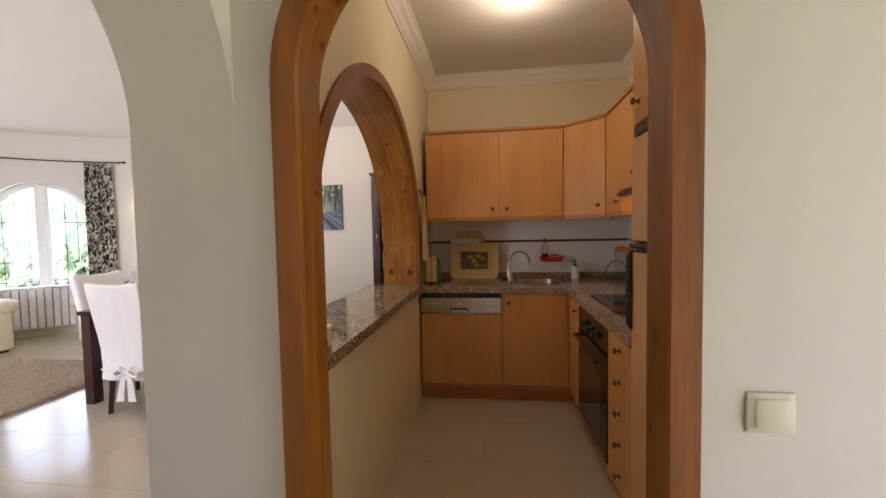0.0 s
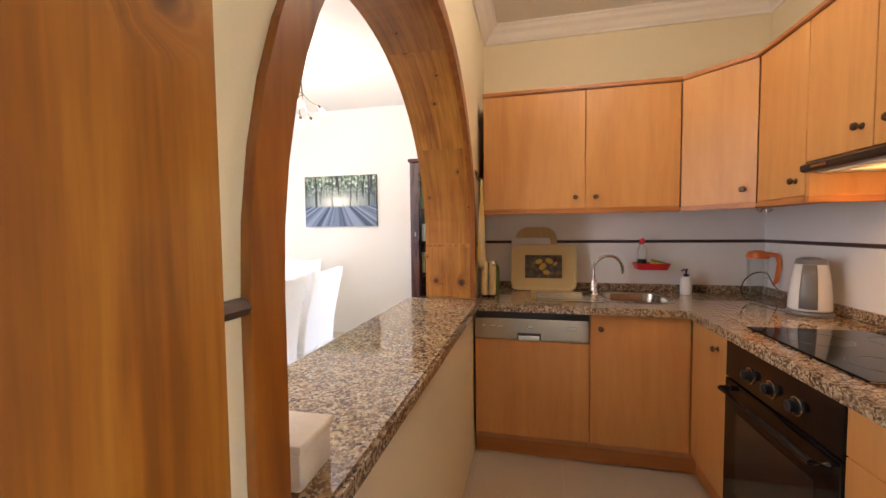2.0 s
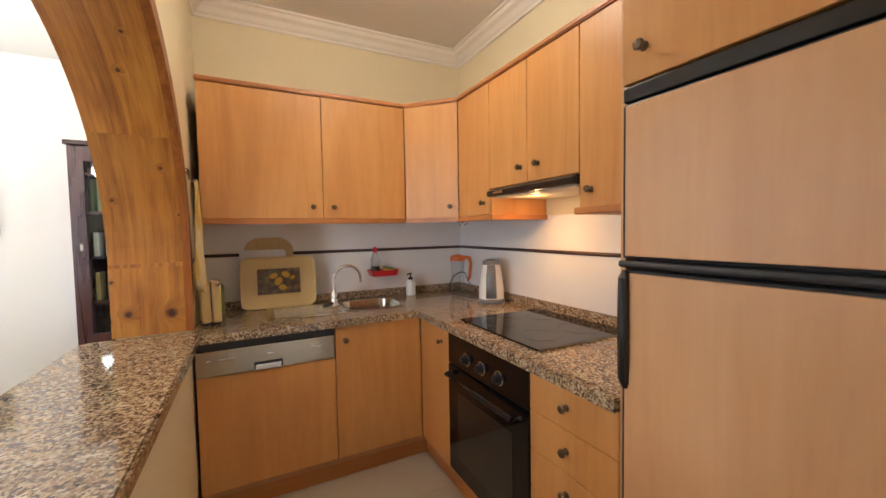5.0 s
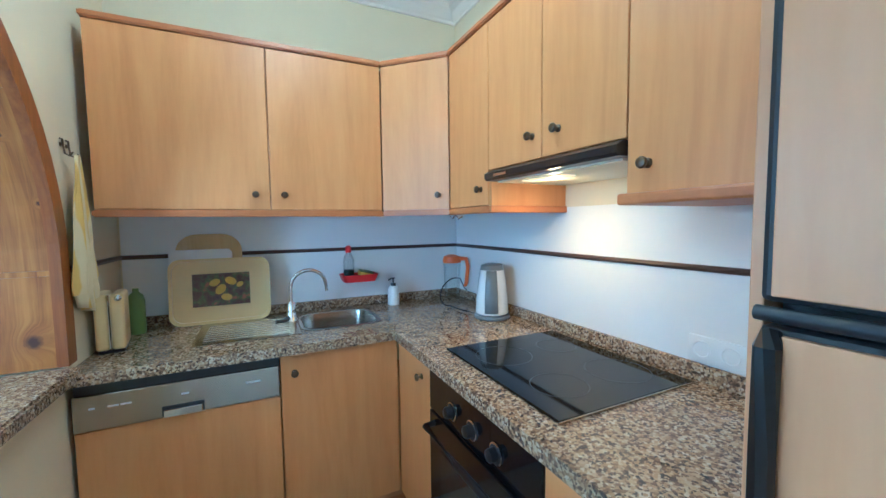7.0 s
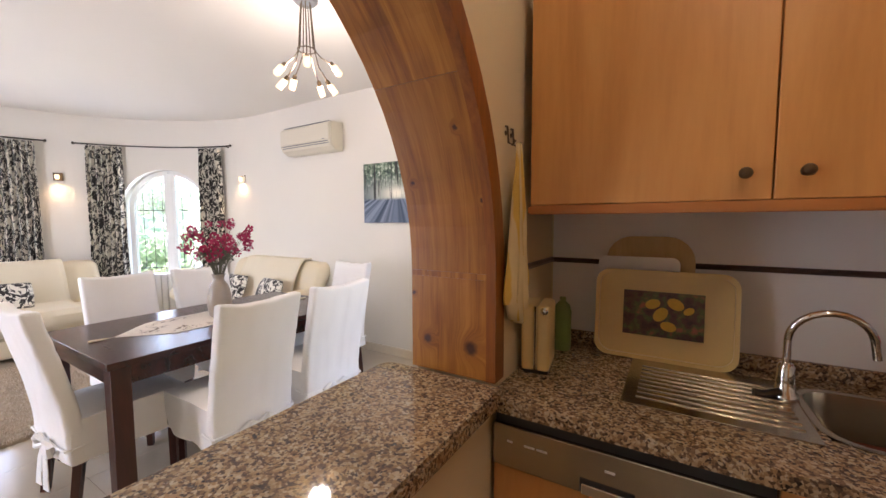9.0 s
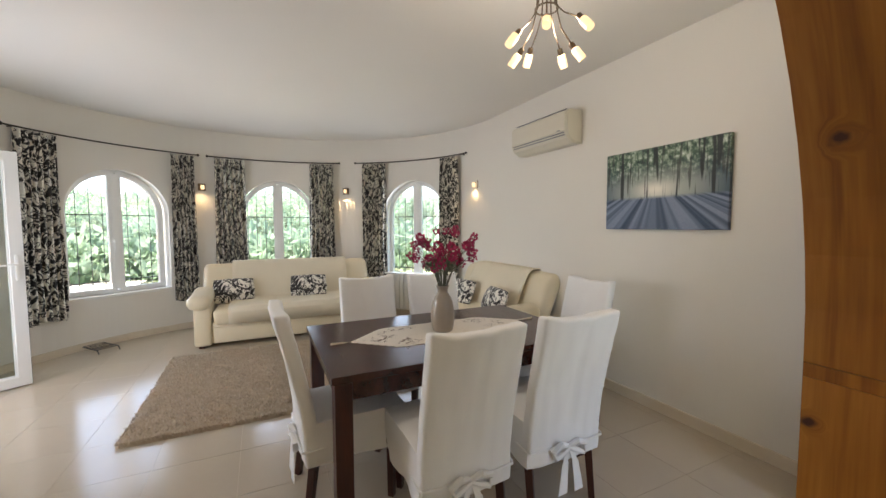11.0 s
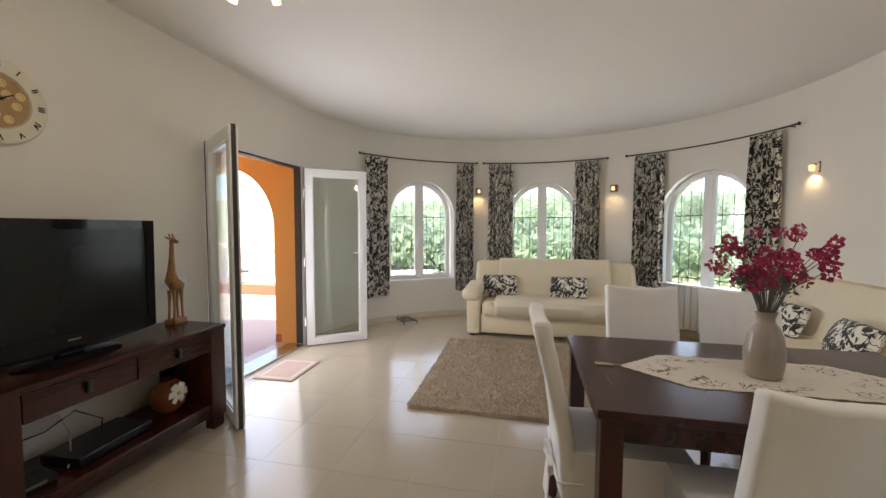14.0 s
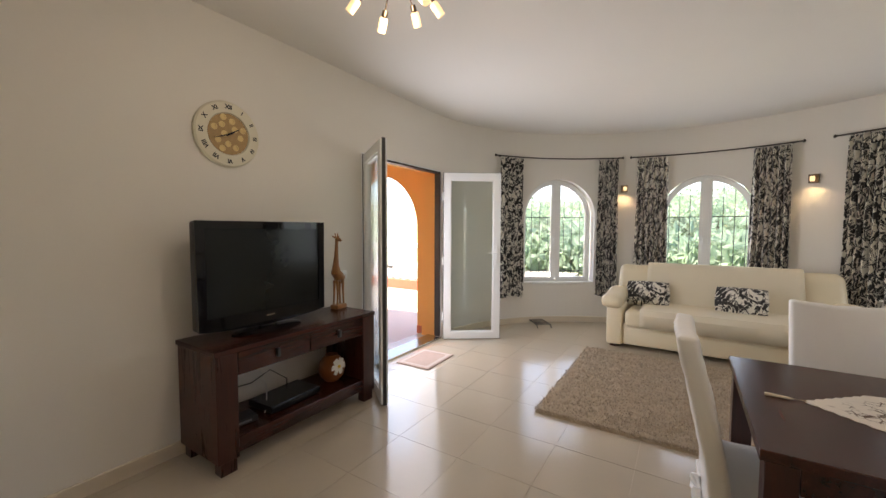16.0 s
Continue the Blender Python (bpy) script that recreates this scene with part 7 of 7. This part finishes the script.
for k in range(6):
    a = k * math.pi / 3
    bm = bmesh.new(); pillow(bm, 0.06, 0.045, 0.012, n=6)
    bm.transform(Matrix.Translation((0.03 + 0.038 * math.cos(a), 0.112, 0.14 + 0.038 * math.sin(a))) @ Matrix.Rotation(-a, 4, "Y") @ Matrix.Rotation(radians(80), 4, "X"))
    part("petal", bm, M["white"], vb, smooth=True)
# radiator under the third window
rd = thing("radiator", "white panel radiator under the bay window", "radiator", bay_pose(128.5, -0.03, 0.12))
for k in range(12):
    x = -0.48 + 0.08 * k
    part("section", boxm(x + 0.004, x + 0.076, 0.0, 0.08, 0, 0.55, 0.012, ), M["white"], rd)
part("shelf_top", boxm(-0.5, 0.5, -0.015, 0.11, 0.555, 0.575, 0.006), M["white"], rd)
for x in (-0.4, 0.4): part("bracket", boxm(x - 0.02, x + 0.02, -0.03, 0.0, 0.45, 0.49), M["white"], rd)
bm = bmesh.new(); cyl(bm, (0.5, 0.04, 0.05), (0.5, 0.04, -0.12), 0.009, n=8); part("pipe", bm, M["white"], rd)
# bookcase
bk = thing("display_cabinet", "dark wooden display cabinet with a glazed door", "cabinet", pose(-0.95, 4.76, 0))
part("body", boxm(0.012, 0.8, 0.03, 0.33, 0.0, 0.05), M["dark_wood"], bk)
for b in ((0.0, 0.025, 0.02, 0.33, 0.0, 2.08), (0.785, 0.81, 0.02, 0.33, 0, 2.08)): part("side", boxm(*b, 0.002), M["dark_wood_z"], bk)
part("back", boxm(0.025, 0.785, 0.315, 0.33, 0.05, 2.06), M["dark_wood_z"], bk)
part("crown", boxm(-0.02, 0.83, -0.005, 0.332, 2.07, 2.105, 0.006), M["dark_wood"], bk)
for z in (0.5, 0.85, 1.2, 1.55, 1.85): part("shelf", boxm(0.026, 0.784, 0.03, 0.314, z, z + 0.02), M["dark_wood"], bk)
for x0, x1 in ((0.003, 0.403), (0.407, 0.807)):
    bm = bmesh.new(); ring(bm, [(x0, 0.05), (x1, 0.05), (x1, 2.06), (x0, 2.06)], [(x0 + 0.09, 0.62), (x1 - 0.09, 0.62), (x1 - 0.09, 1.95), (x0 + 0.09, 1.95)], flat, 0.0, 0.022); dd = part("door", bm, M["dark_wood_z"], bk)
    g = part("pane", boxm(x0 + 0.088, x1 - 0.088, 0.009, 0.012, 0.618, 1.952), M["glass_door"], dd, "glass pane"); g.visible_shadow = False
part("lock_plate", boxm(0.05, 0.066, -0.004, 0.0, 1.27, 1.32, 0.001), M["steel"], bk, "small metal lock plate")
rng.seed(3)
for z in (0.87, 1.22, 1.57):
    x = 0.1
    while x < 0.7:
        w, h = rng.uniform(0.02, 0.05), rng.uniform(0.16, 0.26)
        bo = thing("book", "upright book behind the cabinet glass", "book", pose(-0.95 + x, 4.92, z), "books in the cabinet")
        part("cover", boxm(0, w - 0.003, -0.06, 0.08, 0, h, 0.002), (M["green"], M["red_p"], M["board"], M["white"], M["grey_p"])[rng.randrange(5)], bo); part("pages", boxm(0.003, w - 0.006, -0.058, 0.082, 0.004, h + 0.0015), M["cover"], bo)
        x += w + rng.uniform(0.0, 0.05)
# mat, floor stand, terrace wall lamp
mt = thing("door_mat", "small beige mat with a pale border inside the terrace door", "mat", pose(-3.62, 0.12, 0.001, 0, 0, 2))
part("mat", boxm(-0.26, 0.26, -0.2, 0.2, 0, 0.01, 0.004), surf("mat_beige", (0.46, 0.33, 0.27), 0.95, 0.15, 20, 120, 0.5), mt)
part("border", (lambda b: (ring(b, [(-0.235, -0.175), (0.235, -0.175), (0.235, 0.175), (-0.235, 0.175)], [(-0.2, -0.14), (0.2, -0.14), (0.2, 0.14), (-0.2, 0.14)], lambda u, v, d: (u, v, d), 0.0095, 0.0118), b)[1])(bmesh.new()), surf("mat_pale", (0.56, 0.46, 0.4), 0.95, 0.1, 20, 120, 0.5), mt)
st2 = thing("plant_stand", "low empty metal plant stand on the floor", "plant stand", pose(-5.73, 0.67, 0, 0, 0, 40))
for x in (-0.15, -0.09, -0.03, 0.03, 0.09, 0.15):
    bm = bmesh.new(); tube(bm, [(x, -0.1, 0.045), (x, 0.1, 0.045)], 0.004, 6); part("bar", bm, M["iron"], st2)
for y in (-0.1, 0.1):
    bm = bmesh.new(); tube(bm, [(-0.19, y, 0.0), (-0.16, y, 0.04), (0.16, y, 0.04), (0.19, y, 0.0)], 0.006, 6); part("rail", bm, M["iron"], st2)
th_ = thing("thermometer", "small brown wall ornament on the orange porch wall", "ornament", pose(-4.44, TV_Y - 0.3, 1.74, 0, 0, 180))
part("plaque", boxm(-0.012, 0.012, 0, 0.012, -0.1, 0.1, 0.004), M["bead"], th_)

# daylight at windows and terrace door, fills at two added openings, and the lamps
for th in WINDOWS:
    lamp("window_light", "AREA", bay_pose(th, 0.06, 1.35) @ Matrix.Rotation(radians(90), 4, "X"), 1.5, (0.82, 0.92, 1), size=0.95, size_y=1.4)
lamp("door_light", "AREA", look(((DOOR_L + DOOR_R) / 2, TV_Y + 0.012, 1.1), ((DOOR_L + DOOR_R) / 2, 2, 1.0)), 7.6, (0.78, 0.9, 1), size=1.2, size_y=1.9)
# added fill lamp that brightens the hall, from no known source
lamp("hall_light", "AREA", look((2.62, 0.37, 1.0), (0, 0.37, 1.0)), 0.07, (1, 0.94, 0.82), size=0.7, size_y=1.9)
# fill lamp added for chair backs and near walls, in the made-up east opening
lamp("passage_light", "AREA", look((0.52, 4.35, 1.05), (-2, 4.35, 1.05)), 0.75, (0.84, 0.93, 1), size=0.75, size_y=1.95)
lamp("kitchen_bulb", "POINT", pose(0.76, 2.38, CEIL - 0.13), 1.15, (1, 0.88, 0.64), radius=0.06)
lamp("hood_light", "SPOT", look((UX + 0.1, 2.47, 1.525), (UX + 0.14, 2.4, 0.9)), 0.7, (1, 0.5, 0.13), spot=radians(168), radius=0.08)
# second lamp added under the hood to brighten the side panel
lamp("hood_light", "POINT", pose(UX + 0.14, 2.42, 1.505), 0.06, (1, 0.5, 0.13), radius=0.02)
for p in (bay(198.0, -0.075, 1.94), bay(153.0, -0.075, 1.94), Vector((-4.6, PIC_Y - 0.075, 1.94))):
    lamp("sconce_light", "SPOT", look(p, p - Vector((0, 0, 1))), 0.7, (1, 0.68, 0.34), spot=radians(125), radius=0.02)
for x, y, e in ((-1.575, 3.675, 2.4), (-1.7, 1.3, 2.0)):
    lamp("chandelier_light", "POINT", pose(x, y, 2.34), e, (1, 0.9, 0.74), radius=0.07)

# ---- floor tiles, one by one ----
fl = tagged(part("floor", boxm(-7.1, 2.7, -0.45, 5.4, -0.1, -0.0018), M["grout"]), "glossy cream tiled floor with fine joints", "floor", kind="structure")
TS = 0.462
me = bpy.data.meshes.new("tile")
bm = boxm(-TS / 2 + 0.0011, TS / 2 - 0.0011, -TS / 2 + 0.0011, TS / 2 - 0.0011, -0.01, 0.0)
bm.to_mesh(me); bm.free(); me.materials.append(M["tile"])
for i in range(-12, 13):
    for j in range(-6, 10):
        x, y = -2.741 + TS * (i + 0.5), 1.77 + TS * (j + 0.5)
        if y < TV_Y - 0.2 or y > PIC_Y + 0.2 or x > 2.65 or x < -6.8: continue
        if x < BC[0] and ((x - BC[0]) / (BA + 0.25)) ** 2 + ((y - BC[1]) / (BB + 0.25)) ** 2 > 1: continue
        if y > SINK_Y + 0.25 and x > 0.6 or x > HOB_X + 0.3 and y > DOOR_Y + 0.3: continue
        t = new("tile", me); t.location = (x, y, 0); t.parent = fl
